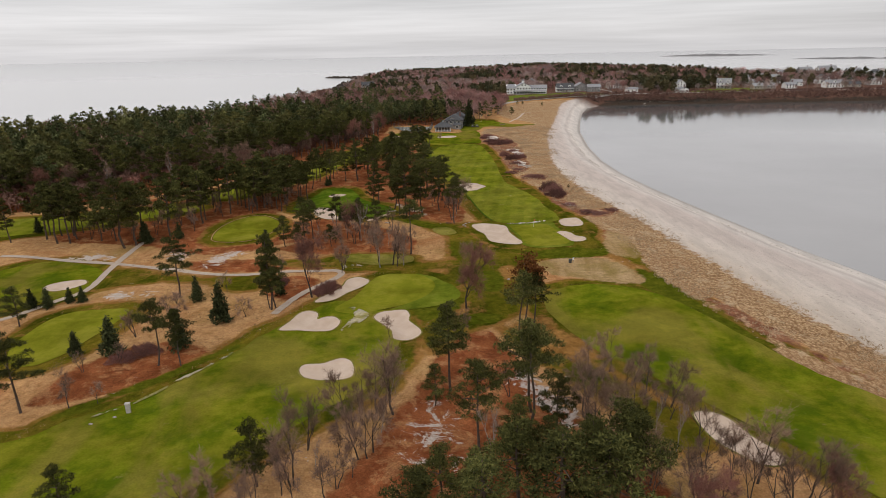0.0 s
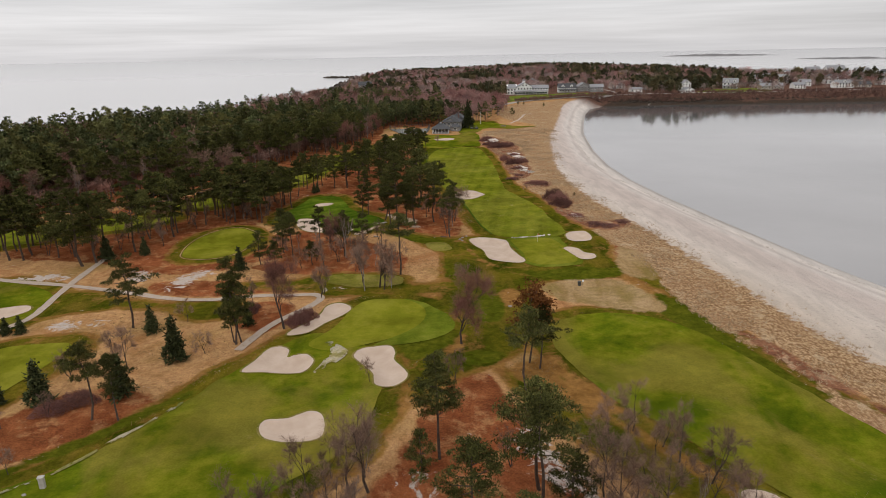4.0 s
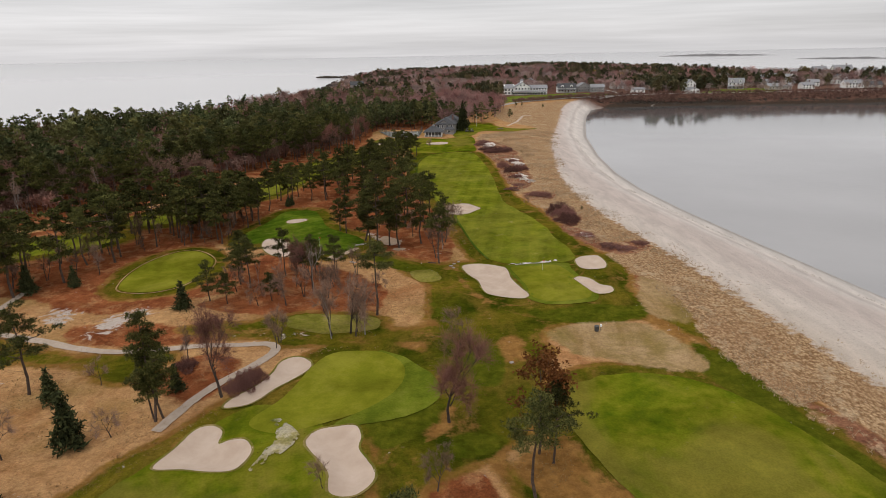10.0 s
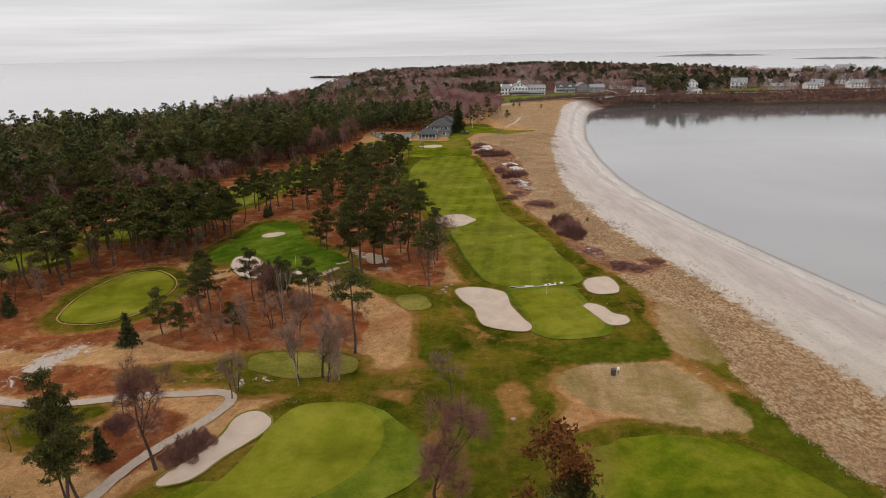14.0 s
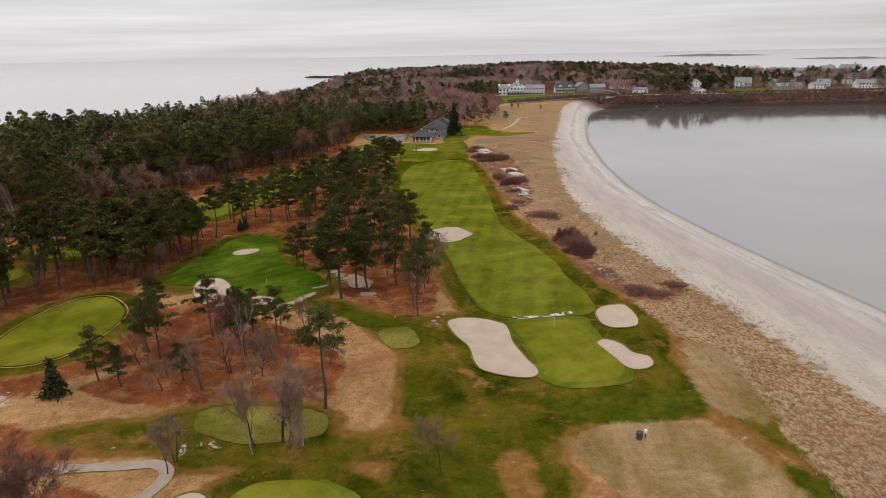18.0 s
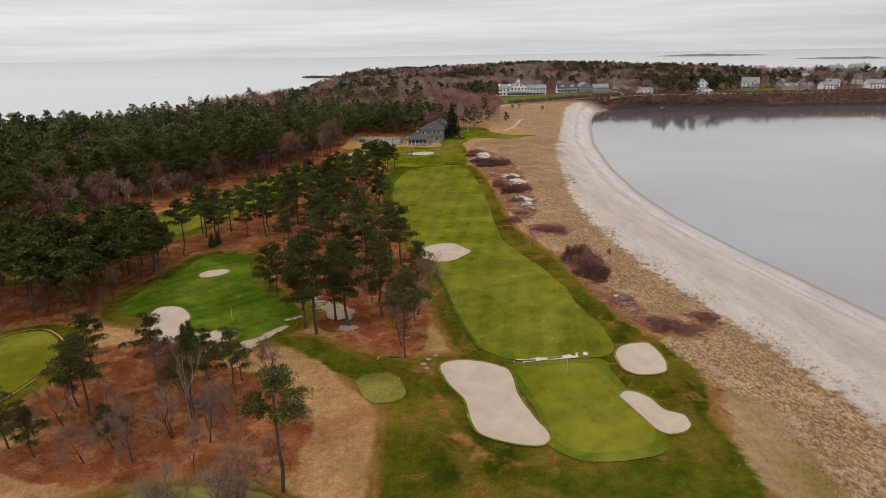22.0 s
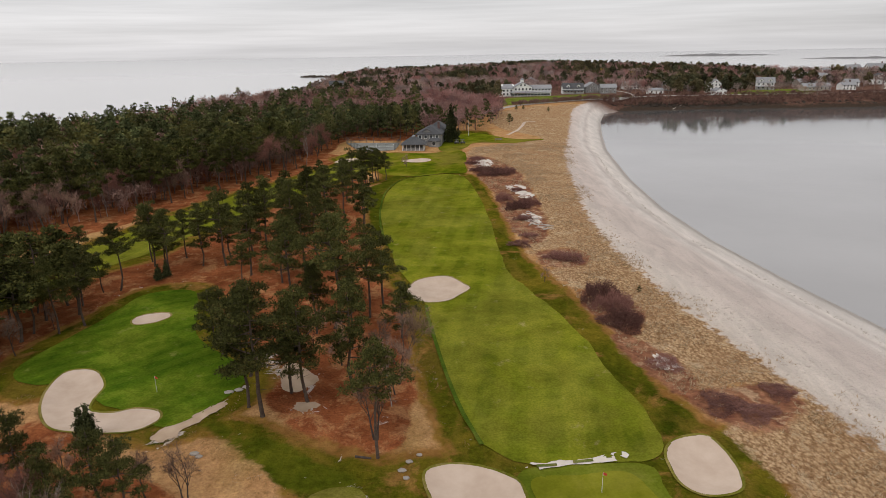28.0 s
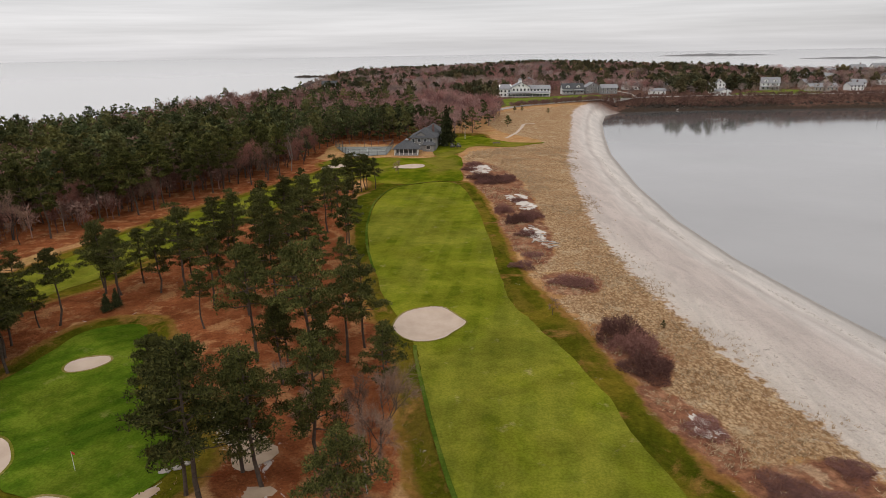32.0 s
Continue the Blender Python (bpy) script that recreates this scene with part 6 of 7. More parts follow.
def hotel():
    """The long white inn over the bay: a gabled middle with a cupola, wings and a veranda."""
    x, y = 81.5, 664.0
    base = new("seaside_inn")
    base.location = (x, y, height_at(x, y) - 0.2)
    base.scale = (1.12, 1.0, 1.12)
    tagged(base, "long white clapboard inn with a gabled middle, cupola and veranda", "hotel")
    part("main_wall", gable_mesh("main_wall", 13, 13, 6.6, 3.6), M["white"], base, "", (-3, 0, 0), radians(90))
    part("main_roof", roof_mesh("main_roof", 13, 13, 3.6, 0.7), M["roof_grey"], base, "", (-3, 0, 6.6), radians(90))
    part("wing", gable_mesh("wing", 15, 10, 5.2, 2.6), M["white"], base, "", (10.8, 1.5, 0))
    part("wing_roof", roof_mesh("wing_roof", 15, 10, 2.6), M["roof_grey"], base, "", (10.8, 1.5, 5.2))
    part("wing", gable_mesh("wing", 9, 11, 5.6, 3.0), M["white"], base, "", (-13.6, 1.5, 0))
    part("wing_roof", roof_mesh("wing_roof", 9, 11, 3.0, 0.5, 2.0), M["roof_grey"], base, "", (-13.6, 1.5, 5.6))
    cup = part("cupola", box_mesh("cupola", 2.2, 2.2, 2.2), M["white"], base, "", (-3, 0, 9.4))
    part("cupola_roof", roof_mesh("cupola_roof", 2.2, 2.2, 1.3, 0.3, 1.2), M["roof_grey"], cup, "", (0, 0, 2.2))
    ver = part("veranda_roof", roof_mesh("veranda_roof", 30, 3.6, 0.9, 0.3, 1.0), M["roof_grey"], base, "", (2.5, -7.6, 2.9))
    for k in range(13):
        part("post", box_mesh("post", 0.28, 0.28, 2.8), M["white"], ver, "", (-14.4 + k * 2.4, -1.4, -2.95))
    part("dark_opening", box_mesh("dark_opening", 28.5, 0.1, 1.2, 0.0), M["glass"], base, "shaded glazed veranda front", (2.5, -6.62, 0.7))
    for k in range(5):
        window(base, (-8.2 + k * 2.6, -6.6, 4.2), 1.2, 1.5)
    for k in range(6):
        window(base, (4.8 + k * 2.4, -3.6, 3.9), 1.2, 1.1)
    for k in range(3):
        window(base, (-16.6 + k * 2.7, -4.1, 3.3), 1.2, 1.4)
        window(base, (-16.6 + k * 2.7, -4.1, 0.8), 1.2, 1.4)
    window(base, (-4.4, -6.6, 7.2), 1.0, 1.2)
    window(base, (-1.6, -6.6, 7.2), 1.0, 1.2)
    return base


hotel()
house("garden_pavilion", 62.4, 664, 7.5, 6, 3.0, 1.4, "white", "roof_grey", "small white garden pavilion beside the inn", chimney=False, storeys=1)
house("gabled_house", 124.2, 684, 17.5, 10, 4.4, 4.2, "white", "roof_dark", "white house with steep dormer gables and dark roof", 0, False, 1, True, True, 2)
house("shingle_house", 141.7, 690, 12, 10, 5.0, 3.8, "grey", "roof_grey", "grey shingled house with a pale roof", 0.1, True)
house("shingle_house", 152.5, 676, 13, 9, 4.6, 3.0, "grey", "roof_grey", "low grey shingled house with a pale roof", -0.05)
house("hill_house", 186, 726, 14.5, 9, 4.4, 2.8, "white", "roof_grey", "white house on the wooded slope", 0.1, dormers=1)
house("bank_house", 187.5, 660, 11.5, 8, 3.3, 1.6, "white", "roof_grey", "low white house with a row of dark windows", 0, storeys=1)
house("bank_cottage", 231.5, 640, 9.5, 8, 3.4, 2.0, "white", "roof_grey", "white cottage among dark evergreens on the bank", 0.15, storeys=1, front_gable=True)
house("tall_house", 237, 664, 9, 9, 7.5, 3.8, "white", "roof_grey", "tall white house among dark evergreens", 0.1, front_gable=True, storeys=3)
house("broad_house", 275, 716, 19, 10, 5.2, 3.6, "tanwall", "roof_grey", "broad tan house with a pale roof", 0.05, dormers=2)
house("gable_house", 302, 741, 10.5, 10, 6.0, 4.0, "white", "roof_grey", "white gabled house behind trees", 0.3, True)
house("lawn_house", 294, 692, 14, 10, 6.0, 4.4, "white", "roof_grey", "large white house over a green lawn", -0.35, False, 2, True, True, 2)
house("low_house", 342, 750, 12, 8, 3.2, 2.0, "tanwall", "roof_red", "low house with a reddish roof", 0, storeys=1)
house("grey_house", 359, 748, 15, 10, 5.8, 3.4, "grey", "roof_grey", "grey house with a wide pale roof", -0.1, dormers=1)
house("white_house", 369, 736, 12.5, 9, 6.0, 3.6, "white", "roof_grey", "white two-storey house among leafless trees", 0.2, True)
house("road_house", 323, 666, 22, 9, 3.2, 2.8, "tanwall", "roof_grey", "long low tan house beside the road", -0.04, storeys=1, dormers=2)
house("road_house", 352.6, 671, 12, 8, 4.2, 2.4, "white", "roof_grey", "white house beside the coastal road", 0.05)
house("ridge_house", 430, 770, 11, 9, 5.0, 3.0, "tanwall", "roof_dark", "tan house on the ridge", 0.2)
house("roadside_house", 397, 672, 18, 9, 4.6, 3.2, "white", "roof_grey", "broad white house beside the coastal road", 0.04, dormers=1)
house("roadside_cottage", 415, 668, 13, 8, 3.4, 2.6, "tanwall", "roof_dark", "low tan cottage beside the road", -0.1, storeys=1)
house("ridge_house", 436, 800, 17, 10, 7.6, 4.6, "grey", "roof_grey", "grey house with a pale roof on the ridge", 0.2)
house("ridge_house", 466, 806, 20, 10, 8.4, 4.8, "white", "roof_grey", "tall white house on the ridge", -0.1, dormers=2)
house("back_house", 346, 741, 13, 9, 5.6, 3.2, "white", "roof_grey", "white house behind round leafless trees", 0.15)
house("back_house", 415, 724, 14, 9, 6.0, 3.6, "white", "roof_dark", "white house with a dark roof behind gardens", -0.15, True)
house("shore_house", 478, 730, 16, 9, 6.2, 3.8, "white", "roof_grey", "white house towards the point", 0.1, dormers=1)
house("shore_house", 505, 690, 15, 9, 5.2, 3.4, "tanwall", "roof_grey", "tan house above the bay", -0.05)
house("shore_house", 540, 760, 18, 10, 7.0, 4.0, "white", "roof_grey", "large white house towards the point", 0.05, True)
for x, y, w, h, rise, wall, roof, label, turn, gable, dorm in [
        (402, 782, 15, 5.4, 4.0, "white", "roof_grey", "white house on the rise above the bay", 0.1, False, 1),
        (442, 780, 13, 5.0, 3.4, "tanwall", "roof_dark", "tan house with a dark roof on the rise", -0.15, False, 0),
        (470, 812, 14, 6.4, 4.2, "white", "roof_grey", "tall white house on the rise", 0.2, True, 0),
        (496, 802, 16, 6.0, 4.0, "grey", "roof_grey", "grey shingled house on the rise", 0.0, False, 2),
        (506, 774, 12, 5.2, 3.6, "white", "roof_dark", "white house with a dark roof among gardens", 0.25, True, 0),
        (458, 702, 13, 4.2, 2.8, "white", "roof_grey", "white house near the coastal road", -0.1, False, 0),
        (520, 752, 14, 5.6, 3.4, "tanwall", "roof_grey", "tan house towards the point", 0.1, False, 1),
        (432, 704, 12, 4.4, 3.2, "grey", "roof_dark", "grey cottage near the coastal road", 0.15, True, 0),
        (376, 703, 11, 4.0, 2.8, "white", "roof_grey", "small white house behind the road", -0.2, False, 0),
        (338, 712, 12, 4.4, 3.0, "tanwall", "roof_grey", "tan house with a pale roof among trees", 0.1, False, 0),
        (318, 768, 13, 5.2, 3.4, "white", "roof_grey", "white house at the edge of the woods", 0.0, False, 1),
        (214, 700, 12, 4.6, 3.2, "grey", "roof_grey", "grey house half hidden by trees", 0.1, False, 0)]:
    house("slope_house", x, y, w, 9, h, rise, wall, roof, label, turn, gable, dormers=dorm)
house("point_house", -52, 742, 13, 9, 5.4, 3.6, "grey", "roof_red", "grey house half hidden in the woods", 0.4)
house("wood_house", -96, 800, 15, 9, 5.4, 3.6, "grey", "roof_dark", "dark shingled house at the wooded point", 0.2)
house("wood_house", 100, 770, 11, 9, 6.0, 3.6, "grey", "roof_grey", "grey house behind the inn", -0.2, True)


def clubhouse():
    x, y = 5.0, 424.0
    base = new("clubhouse")
    base.location = (x, y, height_at(x, y) - 0.1)
    base.rotation_euler = (0, 0, radians(-6))
    tagged(base, "grey shingled two-storey clubhouse with dark hipped roof", "clubhouse")
    part("wall", box_mesh("wall", 11, 13, 5.6, 0.03), M["grey"], base)
    part("roof", roof_mesh("roof", 13, 11, 3.4, 0.7, 4.6), M["roof_dark"], base, "", (0, 0, 5.6), radians(90))
    part("rear_wall", box_mesh("rear_wall", 7.5, 11, 6.6, 0.03), M["grey"], base, "", (2.2, 12.2, 0))
    part("rear_roof", roof_mesh("rear_roof", 11, 7.5, 2.8, 0.5, 2.5), M["roof_dark"], base, "", (2.2, 12.2, 6.6), radians(90))
    part("porch", box_mesh("porch", 5.0, 3.6, 2.9, 0.03), M["grey"], base, "", (2.6, -8.2, 0))
    part("porch_roof", roof_mesh("porch_roof", 5.0, 3.6, 1.3, 0.4, 1.2), M["roof_dark"], base, "", (2.6, -8.2, 2.9))
    gb = part("dormer", gable_mesh("dormer", 3.2, 3.4, 1.4, 1.3), M["grey"], base, "", (-1.0, -4.6, 5.4), radians(90))
    part("dormer_roof", roof_mesh("dormer_roof", 3.2, 3.4, 1.3, 0.3), M["roof_dark"], gb, "", (0, 0, 1.4))
    for k in range(4):
        window(base, (-4.2 + k * 2.6, -6.56, 3.5), 1.1, 1.4)
    for k in range(2):
        window(base, (-4.2 + k * 2.2, -6.56, 0.9), 1.1, 1.4)
    window(base, (2.6, -10.06, 1.0), 1.6, 1.3)
    part("chimney", box_mesh("chimney", 1.0, 1.0, 3.6), M["roof_red"], base, "", (3.5, 3.0, 6.6))


def pavilion():
    x, y = -2.4, 409.0
    base = new("golf_pavilion")
    base.location = (x, y, height_at(x, y) - 0.05)
    base.rotation_euler = (0, 0, radians(-4))
    tagged(base, "open-sided pavilion with dark hipped roof beside the clubhouse", "pavilion")
    part("floor_slab", box_mesh("floor_slab", 10.2, 8.4, 0.25), M["stone"], base)
    part("inner_wall", box_mesh("inner_wall", 8.2, 6.4, 2.5), M["bin"], base, "dark recessed inner wall", (0, 0, 0.25))
    rail = part("low_wall", box_mesh("low_wall", 9.6, 0.2, 0.9), M["grey"], base, "", (0, -3.9, 0.25))
    part("roof", roof_mesh("roof", 9.8, 8.0, 3.0, 0.7, 4.4), M["roof_dark"], base, "", (0, 0, 2.9))
    vent = part("vent", box_mesh("vent", 1.0, 1.0, 0.7), M["grey"], base, "", (0, 0, 5.5))
    part("vent_cap", roof_mesh("vent_cap", 1.0, 1.0, 0.5, 0.25, 0.6), M["roof_grey"], vent, "", (0, 0, 0.7))
    for k in range(6):
        part("post", box_mesh("post", 0.22, 0.22, 2.7), M["white"], base, "", (-4.7 + k * 1.88, -3.95, 0.2))
    for s in (-1, 1):
        for k in range(3):
            part("post", box_mesh("post", 0.22, 0.22, 2.7), M["white"], base, "", (s * 4.7, -2.0 + k * 2.6, 0.2))


clubhouse()
pavilion()


def tennis_courts():
    corners = [(-36, 432), (-25.5, 402.5), (-11, 406), (-9.5, 430)]
    tagged(drape("tennis_court", smooth_outline(corners, 1), M["court"], 0.12, 4.0), "pale grey-green tennis court behind a wire fence", "tennis court", kind="structure")
    for a, b in (((-24.5, 407), (-31, 428)), ((-19, 408), (-21, 429)), ((-13, 409), (-12.5, 428)), ((-24, 408), (-13, 409.5)), ((-30.5, 427.5), (-12.5, 428)), ((-27, 418), (-12.5, 419))):
        ln = math.hypot(b[0] - a[0], b[1] - a[1])
        ob = new("court_line", box_mesh("court_line", ln, 0.12, 0.02, 0.0))
        ob.data.materials.append(M["line"])
        ob.location = ((a[0] + b[0]) / 2, (a[1] + b[1]) / 2, height_at((a[0] + b[0]) / 2, (a[1] + b[1]) / 2) + 0.14)
        ob.rotation_euler = (0, 0, math.atan2(b[1] - a[1], b[0] - a[0]))
        tagged(ob, "painted white line on the tennis court", "court line", "lines of the tennis court", "structure")
    post = box_mesh("fence_post", 0.14, 0.14, 3.2)
    for i in range(4):
        a, b = Vector(corners[i]), Vector(corners[(i + 1) % 4])
        ln = (b - a).length
        fence = new("court_fence")
        mid = (a + b) / 2
        fence.location = (mid.x, mid.y, height_at(mid.x, mid.y))
        fence.rotation_euler = (0, 0, math.atan2(b.y - a.y, b.x - a.x))
        tagged(fence, "tall wire fence on steel posts round the tennis court", "fence", "fences of the tennis court")
        n = max(4, int(ln / 3))
        for k in range(n + 1):
            part("fence_post", post, M["steel"], fence, "", (-ln / 2 + ln * k / n, 0, 0))
        rail = box_mesh("rail", ln, 0.06, 0.06, 0.0)
        for z in (0.2, 1.6, 3.1):
            part("rail", rail, M["steel"], fence, "", (0, 0, z))
        wire = Soup()
        for k in range(int(ln / 1.0)):
            wire.tube((-ln / 2 + k * 1.0, 0, 0.1), (-ln / 2 + k * 1.0, 0, 3.1), 0.012, 0.012, 3)
        part("wire_mesh", wire.mesh("wire_mesh", M["steel"]), None, fence)


tennis_courts()
LAWNS = dict(top=[(-10, 349), (-16, 360), (-28, 372), (-34, 388), (-30, 398), (-8, 399), (8, 399), (16, 406), (20, 392), (19, 370), (18.5, 350), (10, 349.5), (-2, 346)],
             inn=[(48, 577), (62, 632), (82, 650), (102, 656), (131, 668), (163, 634), (140, 626), (100, 606), (70, 588)],
             bank=[(236, 640), (262, 668), (284, 684), (312, 690), (318, 656), (303, 634), (256, 632)],
             club=[(8, 432), (14, 446), (24, 462), (32, 458), (44, 438), (60, 434), (44, 424), (26, 426), (20, 408), (10, 402)])
for k, v in LAWNS.items():
    tagged(drape("lawn", smooth_outline(v, 5), M["fairway_near"] if k in ("top", "club") else M["lawn"], 0.12, 4.0, 0.5, len(k), SAND_HOLES), "bright green mown lawn", "lawn", kind="structure")
tagged(ribbon("sand_track", [(44, 452), (47, 458), (52, 472), (57, 492), (60, 502), (66, 504)], 1.7, M["bunker"], 0.1), "pale sandy track through the dune grass", "path", kind="structure")
tagged(ribbon("driveway", [(163, 632), (168, 655), (170, 682), (168, 712)], 3.2, M["road"], 0.16), "pale driveway up to the houses", "path", kind="structure")


def tube_thing(name, stretches, material, label, category, sides=7):
    s = Soup()
    for pts, ra, rb in stretches:
        s.limb([np.array(p, float) for p in pts], ra, rb, sides)
    return tagged(new(name, s.mesh(name, material)), label, category)


def flagstick(x, y, tint, label):
    z = height_at(x, y) + 0.18
    base = new("flagstick")
    base.location = (x, y, z)
    tagged(base, label, "flagstick")
    s = Soup()
    s.limb([np.array((0, 0, -0.1)), np.array((0, 0, 1.2)), np.array((0, 0, 2.3))], 0.025, 0.018, 6)
    part("pole", s.mesh("pole", M["line"]), None, base)
    f = bpy.data.meshes.new("flag")
    v, q = [], []
    for i in range(6):
        for j, zz in enumerate((1.95, 2.25)):
            v.append((0.02 + 0.07 * i, 0.04 * math.sin(i * 1.1), zz - 0.02 * i))
    v += [(a, b + 0.015, c) for a, b, c in v]
    for i in range(5):
        q += [(2 * i, 2 * i + 2, 2 * i + 3, 2 * i + 1), (12 + 2 * i, 12 + 2 * i + 1, 12 + 2 * i + 3, 12 + 2 * i + 2)]
    f.from_pydata(v, [], q)
    part("flag", f, M[tint], base)


flagstick(24.7, 177.5, "flag", "thin white flagstick with a small red flag on the green")
flagstick(-29.0, 199.0, "flag", "thin white flagstick with a small red flag on the dark green")


def bin_stand(x, y):
    base = new("litter_bin")
    base.location = (x, y, height_at(x, y) + 0.08)
    tagged(base, "grey litter bin with a pale ball washer on tan grass", "bin")
    bm = bmesh.new()
    bmesh.ops.create_cone(bm, cap_ends=True, segments=14, radius1=0.36, radius2=0.42, depth=0.95, matrix=Matrix.Translation((0, 0, 0.48)))
    bmesh.ops.bevel(bm, geom=[e for e in bm.edges if abs(e.verts[0].co.z - e.verts[1].co.z) < 0.01], offset=0.03, segments=2, affect="EDGES")
    me = bpy.data.meshes.new("barrel")
    bm.to_mesh(me)
    bm.free()
    part("barrel", me, M["bin"], base)
    part("washer_post", box_mesh("washer_post", 0.1, 0.1, 0.8), M["steel"], base, "", (0.75, 0.1, 0))
    part("washer", box_mesh("washer", 0.34, 0.3, 0.5, 0.06), M["white"], base, "", (0.75, 0.1, 0.7))


bin_stand(29.4, 145.9)


def culvert_head(x, y):
    base = new("culvert_head")
    base.location = (x, y, height_at(x, y))
    base.rotation_euler = (0, 0, 0.2)
    tagged(base, "short pale concrete culvert head at the fairway's edge", "culvert")
    part("block", box_mesh("block", 0.62, 0.5, 1.5, 0.06), M["drift"], base)
    part("cap", box_mesh("cap", 0.76, 0.62, 0.14, 0.04), M["drift"], base, "", (0, 0, 1.5))


culvert_head(-47.6, 81.0)


def stone_mesh(name, sx, sy, sz, seed):
    rng = np.random.default_rng(seed)
    bm = bmesh.new()
    bmesh.ops.create_icosphere(bm, subdivisions=2, radius=1.0)
    for v in bm.verts:
        k = 1 + 0.25 * noise.noise(v.co * 1.7 + Vector((seed, 0, 0)))
        v.co = Vector((v.co.x * sx * k, v.co.y * sy * k, max(v.co.z, -0.5) * sz * k))
    me = bpy.data.meshes.new(name)
    bm.to_mesh(me)
    bm.free()
    return me


for i, (x, y, s) in enumerate([(6.2, 184.3, 0.6), (5.1, 183.2, 0.7), (4.4, 181.8, 0.8), (4.9, 180.5, 0.65), (-18.1, 198.8, 1.0), (-17.4, 199.6, 0.8), (13.3, 134.2, 0.7), (-51.5, 77.8, 0.5), (-49, 79.6, 0.5), (-19.2, 198.2, 1.1), (-18.9, 185.0, 0.9), (-18.2, 184.4, 0.7)]):
    ob = new("stone", stone_mesh("stone", s * 0.6, s * 0.42, 0.16, i))
    ob.data.materials.append(M["stone"])
    ob.location = (x, y, height_at(x, y) + 0.1)
    tagged(ob, "flat pale stone lying in the grass", "stone", "stones in the grass")
tube_thing("fallen_log", [([(-0.9, 184.2, height_at(-0.9, 184.2) + 0.13), (0.9, 183.9, height_at(0.9, 183.9) + 0.13)], 0.14, 0.11)], M["greybark"], "short grey log lying under a pine", "log")
tube_thing("stranded_trunk", [([(186.5, 613.5, -3.9), (192, 619, -2.9), (198, 625.5, -1.2)], 0.45, 0.2), ([(193.5, 620.5, -2.6), (196, 620.5, -1.2)], 0.2, 0.08)], M["drift"], "bleached tree trunk stranded at the bank", "driftwood")
tube_thing("flagpole", [([(24.2, 453.4, -0.3), (24.2, 453.4, 4.0), (24.2, 453.4, 8.5)], 0.09, 0.05)], M["line"], "tall white flagpole on the club lawn", "flagpole")
for i, x in enumerate((110, 150, 188, 228, 262, 300, 345, 400)):
    y = 611 + 12 * math.sin(i) * 0.3 + (14 if x > 130 else 0)
    z = height_at(x, y)
    tagged(tube_thing("utility_pole", [([(x, y, z - 0.3), (x, y, z + 5), (x, y, z + 9)], 0.16, 0.11), ([(x - 1.1, y, z + 8.3), (x + 1.1, y, z + 8.3)], 0.07, 0.07)], M["wood"], "wooden utility pole along the coastal road", "utility pole"), group="utility poles")


def golf_cart(x, y, turn):
    base = new("golf_cart")
    base.location = (x, y, height_at(x, y) + 0.1)
    base.rotation_euler = (0, 0, turn)
    tagged(base, "dark golf cart parked on the club lawn", "golf cart", "golf carts")
    part("body", box_mesh("body", 2.2, 1.15, 0.6, 0.12), M["bin"], base, "", (0, 0, 0.28))
    part("seat", box_mesh("seat", 0.6, 1.0, 0.5, 0.08), M["stone"], base, "", (-0.2, 0, 0.85))
    part("canopy", box_mesh("canopy", 1.7, 1.15, 0.1, 0.04), M["bin"], base, "", (-0.1, 0, 1.8))
    for sx in (-0.85, 0.7):
        for sy in (-0.5, 0.5):
            part("strut", box_mesh("strut", 0.05, 0.05, 1.0), M["steel"], base, "", (sx * 0.9, sy, 0.85))
            bm = bmesh.new()
            bmesh.ops.create_cone(bm, cap_ends=True, segments=12, radius1=0.25, radius2=0.25, depth=0.2, matrix=Matrix.Rotation(radians(90), 4, "X"))
            me = bpy.data.meshes.new("wheel")
            bm.to_mesh(me)
            bm.free()
            part("wheel", me, M["rock"], base, "", (sx, sy * 1.05, 0.25))


for i, (x, y, ln, turn) in enumerate([(31.8, 287.5, 3.4, 0.4), (33.6, 284.7, 4.2, -0.5), (32.1, 279.7, 2.6, 0.9), (34.7, 278.6, 3.8, -0.2), (35.4, 274.7, 3.0, 0.6), (33.9, 282.1, 2.4, 1.4), (33.1, 291.4, 2.2, -1.0), (36.0, 277.0, 2.8, 0.1)]):
    z = height_at(x, y)
    dx, dy = math.cos(turn) * ln / 2, math.sin(turn) * ln / 2
    log = tube_thing("driftwood_log", [([(x - dx, y - dy, z + 0.14), (x, y + 0.12, z + 0.2), (x + dx, y + dy, z + 0.16)], 0.16, 0.09), ([(x, y + 0.12, z + 0.2), (x + 0.3 * dx - 0.3, y + 0.3 * dy + 0.5, z + 0.5)], 0.07, 0.03)], M["drift"], "bleached driftwood log lying among dune brush", "driftwood")
    tagged(log, group="driftwood logs")


golf_cart(17.2, 423.0, 0.4)
golf_cart(20.0, 423.8, 0.2)


def bench(x, y, turn):
    base = new("bench")
    base.location = (x, y, height_at(x, y) + 0.1)
    base.rotation_euler = (0, 0, turn)
    tagged(base, "dark timber bench at the lawn's edge", "bench")
    for k in range(3):
        part("slat", box_mesh("slat", 3.4, 0.14, 0.05), M["wood"], base, "", (0, -0.2 + k * 0.18, 0.45))
    part("backrest", box_mesh("backrest", 3.4, 0.06, 0.4), M["wood"], base, "", (0, 0.3, 0.6))
    for sx in (-1.5, 1.5):
        for sy in (-0.18, 0.28):
            part("leg", box_mesh("leg", 0.1, 0.1, 0.5 if sy < 0 else 1.0), M["wood"], base, "", (sx, sy, 0))


